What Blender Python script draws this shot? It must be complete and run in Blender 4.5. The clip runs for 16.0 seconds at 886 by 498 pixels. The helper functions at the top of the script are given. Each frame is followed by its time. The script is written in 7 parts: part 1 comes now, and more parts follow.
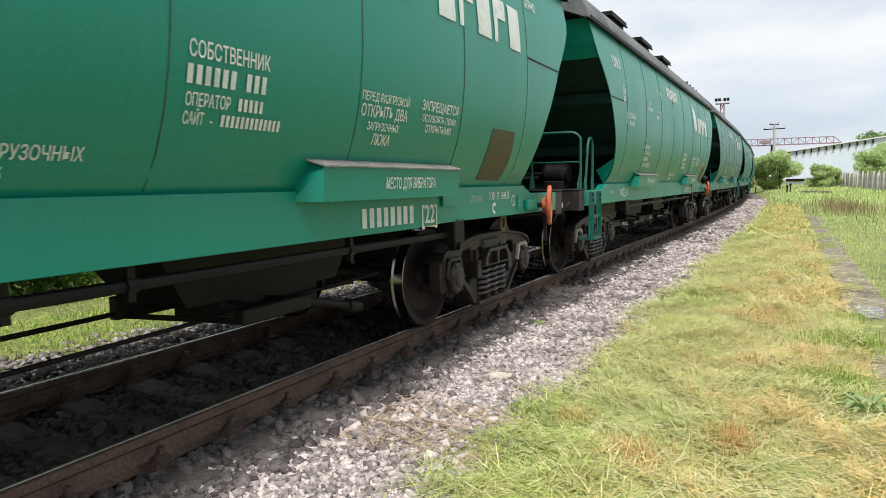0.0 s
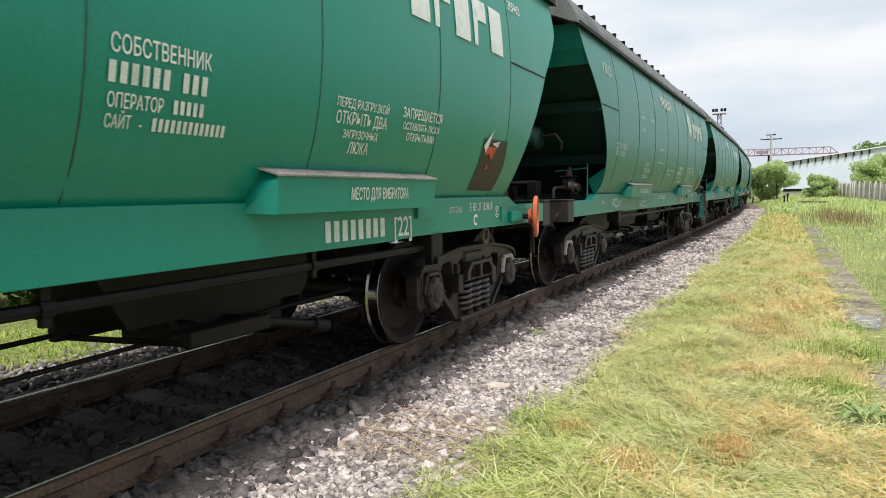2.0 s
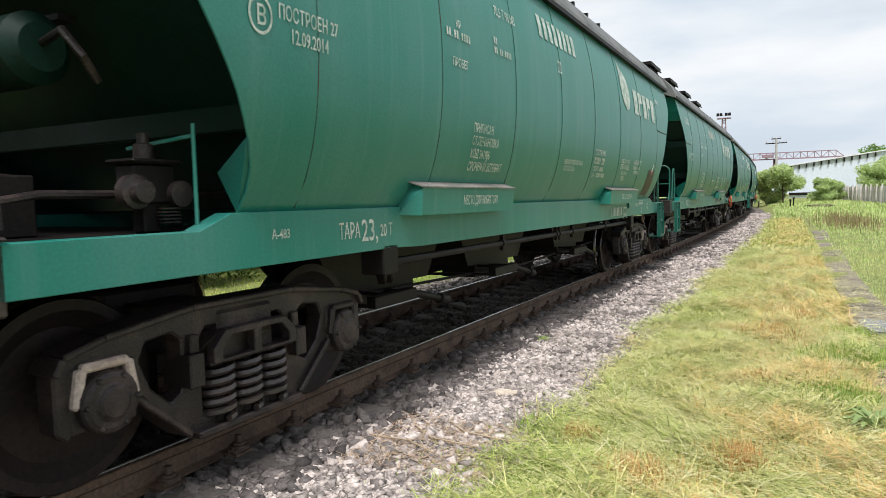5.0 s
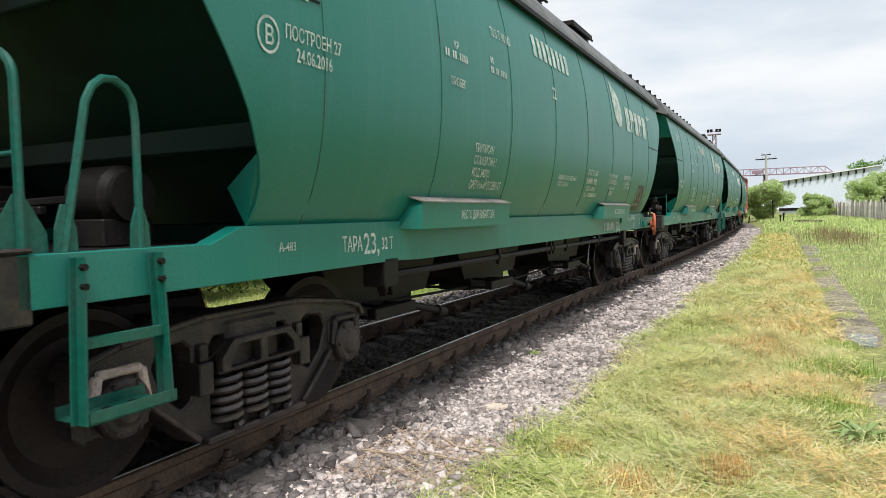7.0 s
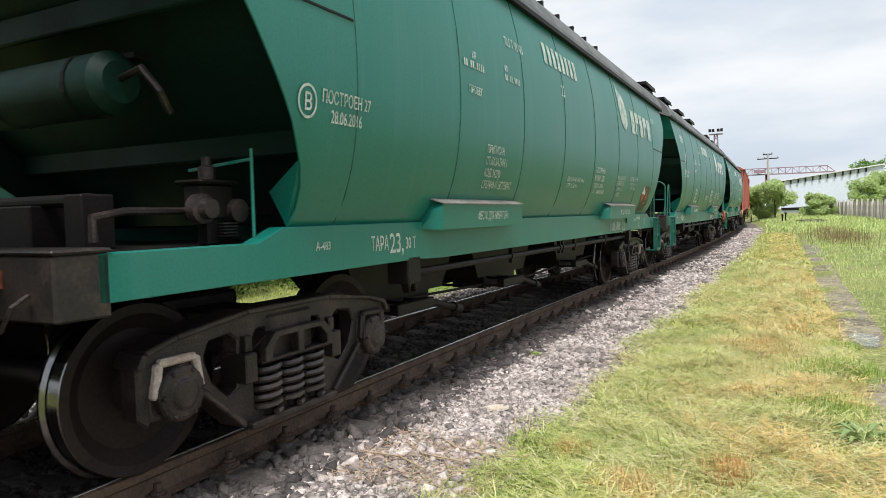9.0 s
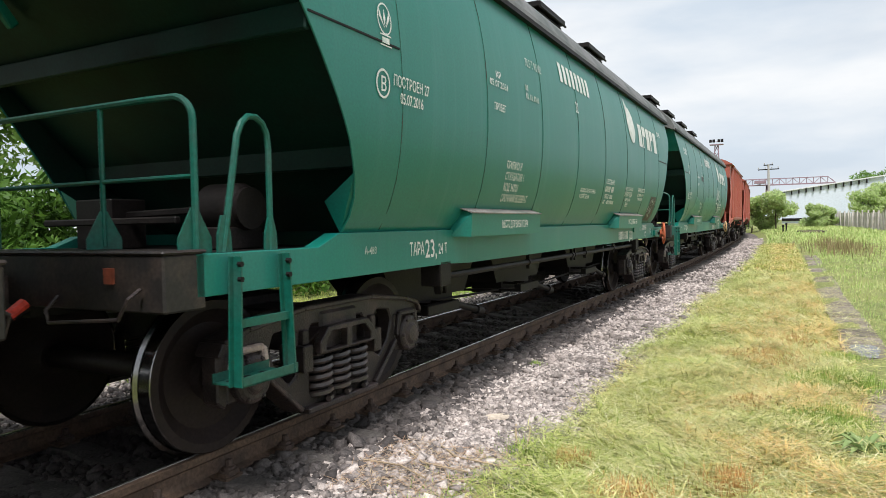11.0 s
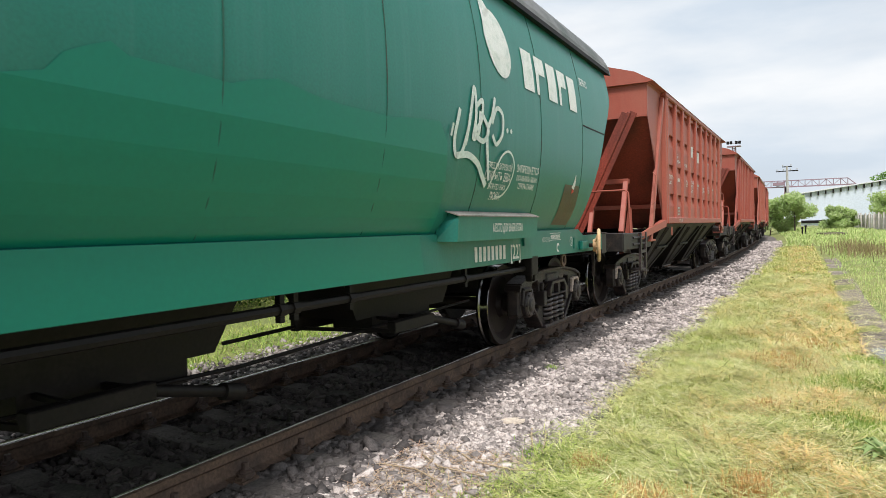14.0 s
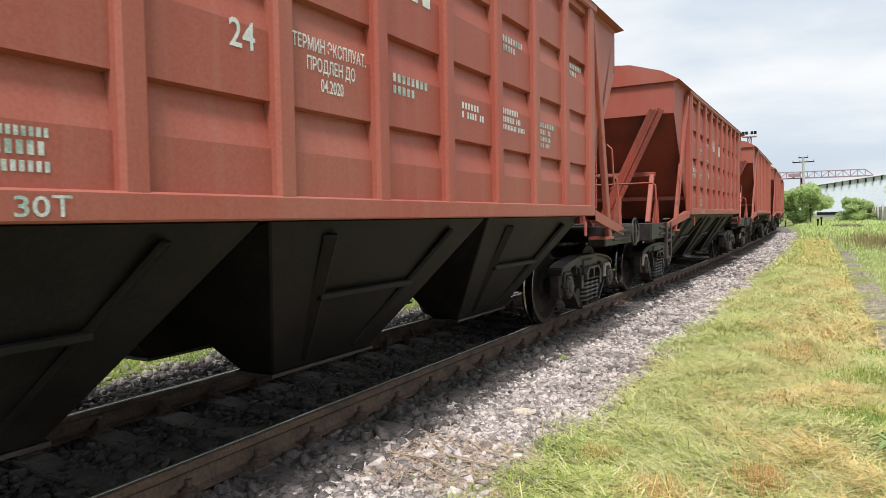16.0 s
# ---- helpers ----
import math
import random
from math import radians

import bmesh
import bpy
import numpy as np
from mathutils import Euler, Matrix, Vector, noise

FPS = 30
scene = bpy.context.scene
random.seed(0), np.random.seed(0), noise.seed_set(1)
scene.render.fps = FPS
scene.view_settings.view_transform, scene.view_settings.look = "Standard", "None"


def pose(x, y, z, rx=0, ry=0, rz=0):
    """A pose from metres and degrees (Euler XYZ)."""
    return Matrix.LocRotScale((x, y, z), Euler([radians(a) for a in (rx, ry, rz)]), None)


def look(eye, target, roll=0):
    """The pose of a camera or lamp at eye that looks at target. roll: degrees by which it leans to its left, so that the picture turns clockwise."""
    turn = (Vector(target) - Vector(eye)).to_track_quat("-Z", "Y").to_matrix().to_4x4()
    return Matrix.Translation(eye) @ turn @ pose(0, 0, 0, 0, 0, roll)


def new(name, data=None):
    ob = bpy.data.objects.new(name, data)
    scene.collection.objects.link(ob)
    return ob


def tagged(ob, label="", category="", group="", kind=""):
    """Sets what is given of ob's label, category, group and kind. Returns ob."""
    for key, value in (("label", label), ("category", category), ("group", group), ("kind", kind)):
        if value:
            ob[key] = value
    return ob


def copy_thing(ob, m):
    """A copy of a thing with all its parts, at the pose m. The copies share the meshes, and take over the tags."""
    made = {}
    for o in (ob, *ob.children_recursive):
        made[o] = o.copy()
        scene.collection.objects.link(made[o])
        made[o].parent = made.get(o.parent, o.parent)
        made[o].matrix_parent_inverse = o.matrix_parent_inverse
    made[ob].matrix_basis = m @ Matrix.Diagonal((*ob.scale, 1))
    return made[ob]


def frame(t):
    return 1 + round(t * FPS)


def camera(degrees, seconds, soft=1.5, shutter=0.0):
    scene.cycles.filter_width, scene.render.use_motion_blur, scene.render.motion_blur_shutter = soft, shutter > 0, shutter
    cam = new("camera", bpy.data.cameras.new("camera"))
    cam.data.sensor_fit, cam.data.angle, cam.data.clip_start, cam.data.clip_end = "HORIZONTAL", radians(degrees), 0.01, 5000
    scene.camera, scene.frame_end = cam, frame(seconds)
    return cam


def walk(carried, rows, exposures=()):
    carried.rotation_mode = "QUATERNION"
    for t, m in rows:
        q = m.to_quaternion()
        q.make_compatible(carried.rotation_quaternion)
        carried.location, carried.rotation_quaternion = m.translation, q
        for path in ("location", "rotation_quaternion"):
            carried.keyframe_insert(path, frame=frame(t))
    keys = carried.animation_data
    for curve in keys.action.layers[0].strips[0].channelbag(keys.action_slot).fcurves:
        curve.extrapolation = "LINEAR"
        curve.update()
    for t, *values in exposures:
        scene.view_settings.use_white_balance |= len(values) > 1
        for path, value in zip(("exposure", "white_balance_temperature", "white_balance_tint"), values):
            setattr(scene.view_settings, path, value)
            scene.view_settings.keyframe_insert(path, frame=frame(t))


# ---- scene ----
cam = camera(66.8, 16.0, soft=0.6, shutter=0.04)
# seconds, place, yaw, pitch, roll
PATH = [
    (0, -0.025, 0.036, 1.371, 26.80, -5.47, -0.87),
    (0.5, -0.016, 0.032, 1.372, 26.69, -5.12, -1.06),
    (1, -0.008, 0.013, 1.371, 26.80, -4.63, -1.17),
    (1.5, -0.013, 0.021, 1.367, 26.62, -4.64, -1.19),
    (2, -0.019, 0.022, 1.377, 26.62, -4.67, -0.78),
    (2.5, -0.014, 0.012, 1.364, 27.23, -4.16, -1.07),
    (3, -0.012, 0.017, 1.372, 27.10, -4.37, -1.22),
    (3.5, -0.016, 0.006, 1.364, 27.28, -4.28, -1.20),
    (4, -0.028, 0.008, 1.371, 27.27, -4.73, -1.20),
    (6.5, -0.002, 0.002, 1.383, 26.65, -2.75, -1.49),
    (7, 0.003, -0.007, 1.377, 26.41, -2.81, -1.23),
    (7.5, -0.001, -0.002, 1.377, 26.00, -2.85, -1.13),
    (8, 0.002, -0.004, 1.380, 25.90, -3.15, -1.28),
    (10.5, 0.026, -0.017, 1.388, 27.73, -1.94, -1.49),
    (11, 0.013, -0.019, 1.385, 26.59, -2.03, -1.05),
    (11.5, 0.015, -0.018, 1.386, 26.53, -1.74, -0.90),
    (12, 0.007, -0.016, 1.393, 26.29, -1.96, -0.70),
    (12.5, -0.003, -0.015, 1.386, 26.16, -2.40, -0.81),
    (13, 0.013, -0.002, 1.380, 26.77, -2.35, -1.00),
    (13.5, 0.019, -0.017, 1.391, 27.89, -1.63, -1.39),
    (14, 0.017, -0.017, 1.384, 27.89, -1.68, -1.31),
    (14.5, 0.012, -0.008, 1.391, 27.94, -2.07, -1.39),
    (15, 0.009, -0.004, 1.385, 28.36, -1.74, -1.18),
    (15.5, 0.016, -0.014, 1.395, 28.76, -2.17, -1.13),
    (16, 0.007, -0.011, 1.390, 28.90, -2.58, -0.92),
]


def aim(x, y, z, yaw, pitch, roll):
    return pose(x, y, z) @ pose(0, 0, 0, 0, 0, yaw) @ pose(0, 0, 0, 90 + pitch, 0, 0) @ pose(0, 0, 0, 0, 0, roll)


walk(cam, [(t, aim(*p)) for t, *p in PATH])

# ---- world and light: a bright overcast day ----
world = bpy.data.worlds.new("world")
scene.world = world
world.use_nodes = True
wn, wl = world.node_tree.nodes, world.node_tree.links
wn.clear()
w_out, w_bg, w_sky = wn.new("ShaderNodeOutputWorld"), wn.new("ShaderNodeBackground"), wn.new("ShaderNodeTexSky")
w_sky.sky_type, w_sky.sun_disc = "NISHITA", False
w_sky.sun_elevation, w_sky.sun_rotation = radians(62), radians(159)
w_sky.dust_density, w_sky.ozone_density = 4.0, 2.0
w_co, w_map, w_noise, w_ramp, w_mix = (wn.new(k) for k in ("ShaderNodeTexCoord", "ShaderNodeMapping", "ShaderNodeTexNoise", "ShaderNodeValToRGB", "ShaderNodeMix"))
w_mix.data_type = "RGBA"
w_map.inputs["Scale"].default_value = (1.0, 1.0, 3.6)
w_noise.inputs["Scale"].default_value, w_noise.inputs["Detail"].default_value, w_noise.inputs["Roughness"].default_value = 1.6, 5.0, 0.45
w_ramp.color_ramp.elements[0].position, w_ramp.color_ramp.elements[1].position = 0.36, 0.60
w_ramp.color_ramp.elements[0].color, w_ramp.color_ramp.elements[1].color = (0.70, 0.70, 0.70, 1), (0.97, 0.97, 0.97, 1)
w_deck = wn.new("ShaderNodeTexNoise")
w_tone = wn.new("ShaderNodeValToRGB")
w_deck.inputs["Scale"].default_value, w_deck.inputs["Detail"].default_value, w_deck.inputs["Roughness"].default_value = 2.6, 6.0, 0.5
w_tone.color_ramp.elements[0].position, w_tone.color_ramp.elements[1].position = 0.38, 0.62
w_tone.color_ramp.elements[0].color, w_tone.color_ramp.elements[1].color = (0.66, 0.745, 0.84, 1), (0.93, 0.95, 0.97, 1)
w_gain = wn.new("ShaderNodeVectorMath")
w_gain.operation = "SCALE"
w_gain.inputs["Scale"].default_value = 9.5
wl.new(w_map.outputs["Vector"], w_deck.inputs["Vector"])
wl.new(w_deck.outputs["Fac"], w_tone.inputs["Fac"])
wl.new(w_tone.outputs["Color"], w_gain.inputs[0])
wl.new(w_gain.outputs["Vector"], w_mix.inputs["B"])  # the cloud deck
wl.new(w_co.outputs["Generated"], w_map.inputs["Vector"])
wl.new(w_map.outputs["Vector"], w_noise.inputs["Vector"])
wl.new(w_noise.outputs["Fac"], w_ramp.inputs["Fac"])
wl.new(w_ramp.outputs["Color"], w_mix.inputs["Factor"])
wl.new(w_sky.outputs["Color"], w_mix.inputs["A"])
wl.new(w_mix.outputs["Result"], w_bg.inputs["Color"])
wl.new(w_bg.outputs["Background"], w_out.inputs["Surface"])
w_bg.inputs["Strength"].default_value = 0.10

sun = new("sun", bpy.data.lights.new("sun", "SUN"))
sun.data.energy, sun.data.angle, sun.data.color = 4.2, radians(16), (1.0, 0.96, 0.95)
sun.matrix_world = look((0, 0, 30), (-5.6, 14.8, 0))
scene.view_settings.exposure = 0.15


# ---- materials ----
def mat(name, base, rough=0.6, metal=0.0, vary=0.25, scale=3.0, fine=40.0, bump=0.15, second=None, amount=0.5,
        lo=0.45, hi=0.65, stretch=(1, 1, 1), island=0.0, obj=0.0, spec=0.4, seed=0.0):
    """Base colour with large patches towards `second`, fine grain, bump, and a random step per object or island."""
    m = bpy.data.materials.new(name)
    m.use_nodes = True
    n, l = m.node_tree.nodes, m.node_tree.links
    b = n["Principled BSDF"]
    b.inputs["Metallic"].default_value = metal
    b.inputs["Specular IOR Level"].default_value = spec
    co, mp = n.new("ShaderNodeTexCoord"), n.new("ShaderNodeMapping")
    mp.inputs["Scale"].default_value = stretch
    mp.inputs["Location"].default_value = (seed, seed * 0.7, seed * 0.3)
    l.new(co.outputs["Object"], mp.inputs["Vector"])
    big, small = n.new("ShaderNodeTexNoise"), n.new("ShaderNodeTexNoise")
    big.inputs["Scale"].default_value, big.inputs["Detail"].default_value = scale, 5.0
    small.inputs["Scale"].default_value, small.inputs["Detail"].default_value = fine, 3.0
    l.new(mp.outputs["Vector"], big.inputs["Vector"])
    l.new(co.outputs["Object"], small.inputs["Vector"])
    ramp = n.new("ShaderNodeMapRange")
    ramp.inputs["From Min"].default_value, ramp.inputs["From Max"].default_value = lo, hi
    ramp.inputs["To Max"].default_value = amount
    l.new(big.outputs["Fac"], ramp.inputs["Value"])
    mix = n.new("ShaderNodeMix")
    mix.data_type = "RGBA"
    mix.inputs["A"].default_value = (*base, 1)
    mix.inputs["B"].default_value = (*(second or tuple(c * 0.55 for c in base)), 1)
    l.new(ramp.outputs["Result"], mix.inputs["Factor"])
    hsv = n.new("ShaderNodeHueSaturation")
    l.new(mix.outputs["Result"], hsv.inputs["Color"])
    val = n.new("ShaderNodeMapRange")
    val.inputs["From Min"].default_value, val.inputs["From Max"].default_value = 0.3, 0.7
    val.inputs["To Min"].default_value, val.inputs["To Max"].default_value = 1 - vary, 1 + vary
    l.new(small.outputs["Fac"], val.inputs["Value"])
    last = val.outputs["Result"]
    for step, node, socket in ((island, "ShaderNodeNewGeometry", "Random Per Island"), (obj, "ShaderNodeObjectInfo", "Random")):
        if step:
            src, rng, mul = n.new(node), n.new("ShaderNodeMapRange"), n.new("ShaderNodeMath")
            rng.inputs["To Min"].default_value, rng.inputs["To Max"].default_value = 1 - step, 1 + step
            mul.operation = "MULTIPLY"
            l.new(src.outputs[socket], rng.inputs["Value"])
            l.new(rng.outputs["Result"], mul.inputs[0])
            l.new(last, mul.inputs[1])
            last = mul.outputs["Value"]
    l.new(last, hsv.inputs["Value"])
    l.new(hsv.outputs["Color"], b.inputs["Base Color"])
    rr = n.new("ShaderNodeMapRange")
    rr.inputs["To Min"].default_value, rr.inputs["To Max"].default_value = max(0.05, rough - 0.12), min(1.0, rough + 0.12)
    l.new(big.outputs["Fac"], rr.inputs["Value"])
    l.new(rr.outputs["Result"], b.inputs["Roughness"])
    if bump:
        bp = n.new("ShaderNodeBump")
        bp.inputs["Strength"].default_value, bp.inputs["Distance"].default_value = bump, 0.01
        l.new(small.outputs["Fac"], bp.inputs["Height"])
        l.new(bp.outputs["Normal"], b.inputs["Normal"])
    return m


def leaf_mat(name, colours, rough=0.6, trans=0.25):
    """Blades and leaves: a colour per island from a ramp, thin enough to let some light through."""
    m = bpy.data.materials.new(name)
    m.use_nodes = True
    n, l = m.node_tree.nodes, m.node_tree.links
    b = n["Principled BSDF"]
    geo, ramp = n.new("ShaderNodeNewGeometry"), n.new("ShaderNodeValToRGB")
    el = ramp.color_ramp.elements
    while len(el) < len(colours):
        el.new(0.5)
    for k, c in enumerate(colours):
        el[k].position, el[k].color = k / (len(colours) - 1), (*c, 1)
    l.new(geo.outputs["Random Per Island"], ramp.inputs["Fac"])
    l.new(ramp.outputs["Color"], b.inputs["Base Color"])
    b.inputs["Roughness"].default_value = rough
    b.inputs["Specular IOR Level"].default_value = 0.25
    tr, ad = n.new("ShaderNodeBsdfTranslucent"), n.new("ShaderNodeMixShader")
    l.new(ramp.outputs["Color"], tr.inputs["Color"])
    ad.inputs["Fac"].default_value = trans
    l.new(b.outputs["BSDF"], ad.inputs[1])
    l.new(tr.outputs["BSDF"], ad.inputs[2])
    l.new(ad.outputs["Shader"], n["Material Output"].inputs["Surface"])
    return m


def paint(name, base, dust, dust_amount, seed, rough=0.42, coat=0.0):
    """Wagon paint: downward streaks of dust and rain, patches, and fine grain."""
    m = mat(name, base, rough=rough, vary=0.10, scale=1.3, fine=60, bump=0.04, second=dust, amount=dust_amount, lo=0.42, hi=0.75,
            stretch=(1, 0.9, 0.35), spec=0.35, seed=seed)
    n, l = m.node_tree.nodes, m.node_tree.links
    b = n["Principled BSDF"]
    b.inputs["Coat Weight"].default_value, b.inputs["Coat Roughness"].default_value = coat, 0.22
    src = b.inputs["Base Color"].links[0].from_socket
    co, mp, st, rg, mx = (n.new(k) for k in ("ShaderNodeTexCoord", "ShaderNodeMapping", "ShaderNodeTexNoise", "ShaderNodeMapRange", "ShaderNodeMix"))
    mx.data_type = "RGBA"
    mp.inputs["Scale"].default_value = (2.0, 7.0, 0.22)
    mp.inputs["Location"].default_value = (seed, seed, 0)
    st.inputs["Scale"].default_value, st.inputs["Detail"].default_value = 1.6, 6.0
    rg.inputs["From Min"].default_value, rg.inputs["From Max"].default_value, rg.inputs["To Max"].default_value = 0.52, 0.80, 0.40
    l.new(co.outputs["Object"], mp.inputs["Vector"])
    l.new(mp.outputs["Vector"], st.inputs["Vector"])
    l.new(st.outputs["Fac"], rg.inputs["Value"])
    l.new(rg.outputs["Result"], mx.inputs["Factor"])
    l.new(src, mx.inputs["A"])
    mx.inputs["B"].default_value = (*dust, 1)
    l.new(mx.outputs["Result"], b.inputs["Base Color"])
    return m


GREENS = [paint("green_paint", (0.001, 0.205, 0.146), (0.014, 0.235, 0.186), 0.25, 1.0, 0.44, 0.26),
          paint("green_paint_dusty", (0.002, 0.148, 0.113), (0.048, 0.195, 0.172), 0.42, 4.0, 0.48, 0.26),
          paint("green_paint_faded", (0.006, 0.166, 0.131), (0.105, 0.240, 0.224), 0.50, 7.0, 0.50, 0.24)]
FRESH = mat("fresh_green_paint", (0.001, 0.178, 0.124), rough=0.42, vary=0.04, scale=0.8, fine=30, second=(0.002, 0.155, 0.110), amount=0.5, bump=0.01, spec=0.4)
# Wagon green darkened: the shade inside the hopper ends is in the colour.
GREEN_INNER = mat("shade_dark_green_inner", (0.002, 0.024, 0.018), rough=0.6, vary=0.2, scale=2.0, second=(0.007, 0.012, 0.010), amount=0.7, spec=0.3)
RAILING = mat("green_railing_paint", (0.004, 0.092, 0.066), rough=0.45, vary=0.2, scale=4.0, second=(0.03, 0.08, 0.065), amount=0.6)
ROOF = mat("roof_dusty_paint", (0.15, 0.15, 0.148), rough=0.6, vary=0.2, scale=2.0, second=(0.05, 0.07, 0.06), amount=0.7)
BOXTOP = mat("grain_dust_on_ledge", (0.20, 0.185, 0.17), rough=0.9, vary=0.3, scale=3.0, second=(0.10, 0.12, 0.10), amount=0.8)
REDS = [paint("red_paint", (0.33, 0.080, 0.054), (0.36, 0.165, 0.122), 0.45, 2.0, 0.5),
        paint("red_paint_dusty", (0.31, 0.070, 0.048), (0.33, 0.15, 0.115), 0.5, 9.0, 0.55)]
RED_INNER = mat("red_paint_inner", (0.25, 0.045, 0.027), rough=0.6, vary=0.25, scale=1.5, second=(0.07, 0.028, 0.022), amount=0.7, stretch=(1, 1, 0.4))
STEEL = mat("bogie_cast_steel", (0.019, 0.0140, 0.0142), rough=0.48, vary=0.45, scale=5.0, second=(0.058, 0.040, 0.037), amount=0.8, lo=0.48, hi=0.64, bump=0.5, fine=70, spec=0.4)
SPRING = mat("greasy_spring_steel", (0.030, 0.024, 0.023), rough=0.38, vary=0.3, scale=8.0, second=(0.075, 0.045, 0.036), amount=0.5, spec=0.6)
DARK = mat("grimy_black_steel", (0.0068, 0.0056, 0.0054), rough=0.55, vary=0.35, scale=3.0, second=(0.018, 0.014, 0.013), amount=0.6, spec=0.2)
BEAM = mat("dark_end_beam_paint", (0.016, 0.0135, 0.013), rough=0.55, vary=0.35, scale=5.0, second=(0.055, 0.038, 0.030), amount=0.55)
WHEEL = mat("wheel_steel", (0.018, 0.0125, 0.0120), rough=0.55, vary=0.3, scale=3.0, second=(0.030, 0.020, 0.018), amount=0.6, spec=0.25)
TREAD = mat("polished_tread", (0.24, 0.235, 0.235), rough=0.14, metal=1.0, vary=0.15, bump=0.02, second=(0.3, 0.28, 0.26))
RUST = mat("rail_rust", (0.115, 0.074, 0.050), rough=0.8, vary=0.35, scale=5.0, second=(0.055, 0.038, 0.030), amount=0.8, bump=0.4)
WHITE = mat("stencil_white", (0.66, 0.68, 0.66), rough=0.7, vary=0.18, scale=9.0, fine=130, second=(0.26, 0.38, 0.33), amount=0.45, lo=0.5, hi=0.72, bump=0.0)
WHITE_WORN = mat("stencil_white_worn", (0.52, 0.57, 0.54), rough=0.75, vary=0.3, scale=11.0, fine=130, second=(0.14, 0.26, 0.21), amount=0.65, lo=0.42, hi=0.62, bump=0.0)
ORANGE = mat("handwheel_orange", (0.52, 0.13, 0.055), rough=0.5, vary=0.15, second=(0.30, 0.07, 0.035))
PATCH = mat("vinyl_remains_black", (0.014, 0.011, 0.011), rough=0.5, vary=0.3, scale=6.0, second=(0.045, 0.030, 0.022), amount=0.7)
SCRAP_RED = mat("torn_sticker_red", (0.55, 0.05, 0.03), rough=0.5)
REFLECTOR = mat("dull_orange_reflector", (0.22, 0.055, 0.028), rough=0.5, vary=0.3, scale=20, second=(0.10, 0.03, 0.02))
PINKGREASE = mat("worn_lug_pale", (0.52, 0.43, 0.39), rough=0.6, vary=0.3, second=(0.28, 0.17, 0.13))
BROWN_PATCH = mat("faded_brown_sticker_glue", (0.045, 0.040, 0.018), rough=0.45, vary=0.25, scale=5.0, second=(0.075, 0.050, 0.028), amount=0.7)
SEAM = mat("weld_seam_grime", (0.012, 0.072, 0.050), rough=0.7, vary=0.3, second=(0.05, 0.035, 0.025), amount=0.8)


# ---- building helpers ----
class Geo:
    """Collects vertices and faces of one mesh."""

    def __init__(self):
        self.v, self.f = [], []

    def add(self, verts, faces):
        k = len(self.v)
        self.v += [tuple(p) for p in verts]
        self.f += [tuple(i + k for i in f) for f in faces]
        return self

    def box(self, x0, x1, y0, y1, z0, z1, m=None):
        p = [Vector((x, y, z)) for z in (z0, z1) for y in (y0, y1) for x in (x0, x1)]
        if m is not None:
            p = [m @ q for q in p]
        return self.add(p, [(0, 2, 3, 1), (4, 5, 7, 6), (0, 1, 5, 4), (2, 6, 7, 3), (0, 4, 6, 2), (1, 3, 7, 5)])

    def bar(self, a, b, w, h=None, up=(0, 0, 1)):
        """A square bar from a to b, w wide and h deep."""
        a, b = Vector(a), Vector(b)
        d = (b - a).normalized()
        s = d.cross(Vector(up))
        s = s.normalized() if s.length > 1e-4 else d.orthogonal().normalized()
        n = s.cross(d)
        h = w if h is None else h
        c = [(-w / 2, -h / 2), (w / 2, -h / 2), (w / 2, h / 2), (-w / 2, h / 2)]
        p = [q + s * i + n * j for q in (a, b) for i, j in c]
        return self.add(p, [(3, 2, 1, 0), (4, 5, 6, 7), (0, 1, 5, 4), (1, 2, 6, 5), (2, 3, 7, 6), (3, 0, 4, 7)])

    def tube(self, pts, r, seg=8, cap=True):
        pts = [Vector(p) for p in pts]
        rings, side = [], None
        for i, p in enumerate(pts):
            d = (pts[min(i + 1, len(pts) - 1)] - pts[max(i - 1, 0)]).normalized()
            side = d.orthogonal().normalized() if side is None else (side - d * side.dot(d)).normalized()
            n = d.cross(side)
            rr = r[i] if isinstance(r, (list, tuple)) else r
            rings.append([p + (side * math.cos(a) + n * math.sin(a)) * rr for a in (2 * math.pi * k / seg for k in range(seg))])
        f = [(i * seg + k, i * seg + (k + 1) % seg, (i + 1) * seg + (k + 1) % seg, (i + 1) * seg + k) for i in range(len(pts) - 1) for k in range(seg)]
        if cap:
            f += [tuple(range(seg - 1, -1, -1)), tuple((len(pts) - 1) * seg + k for k in range(seg))]
        return self.add([q for ring in rings for q in ring], f)

    def lathe(self, prof, axis="x", seg=32, centre=(0, 0, 0)):
        """prof: (along, radius) pairs turned round an axis."""
        c, v = Vector(centre), []
        for a, r in prof:
            for k in range(seg):
                u, w = r * math.cos(2 * math.pi * k / seg), r * math.sin(2 * math.pi * k / seg)
                v.append(c + Vector({"x": (a, u, w), "y": (w, a, u), "z": (u, w, a)}[axis]))
        f = [(i * seg + k, i * seg + (k + 1) % seg, (i + 1) * seg + (k + 1) % seg, (i + 1) * seg + k) for i in range(len(prof) - 1) for k in range(seg)]
        return self.add(v, f)

    def prism(self, outline, x0, x1):
        """An outline in (y, z), thick from x0 to x1."""
        n = len(outline)
        v = [(x, y, z) for x in (x0, x1) for y, z in outline]
        return self.add(v, [tuple(range(n)), tuple(range(2 * n - 1, n - 1, -1))] + [(k, k + n, (k + 1) % n + n, (k + 1) % n) for k in range(n)])


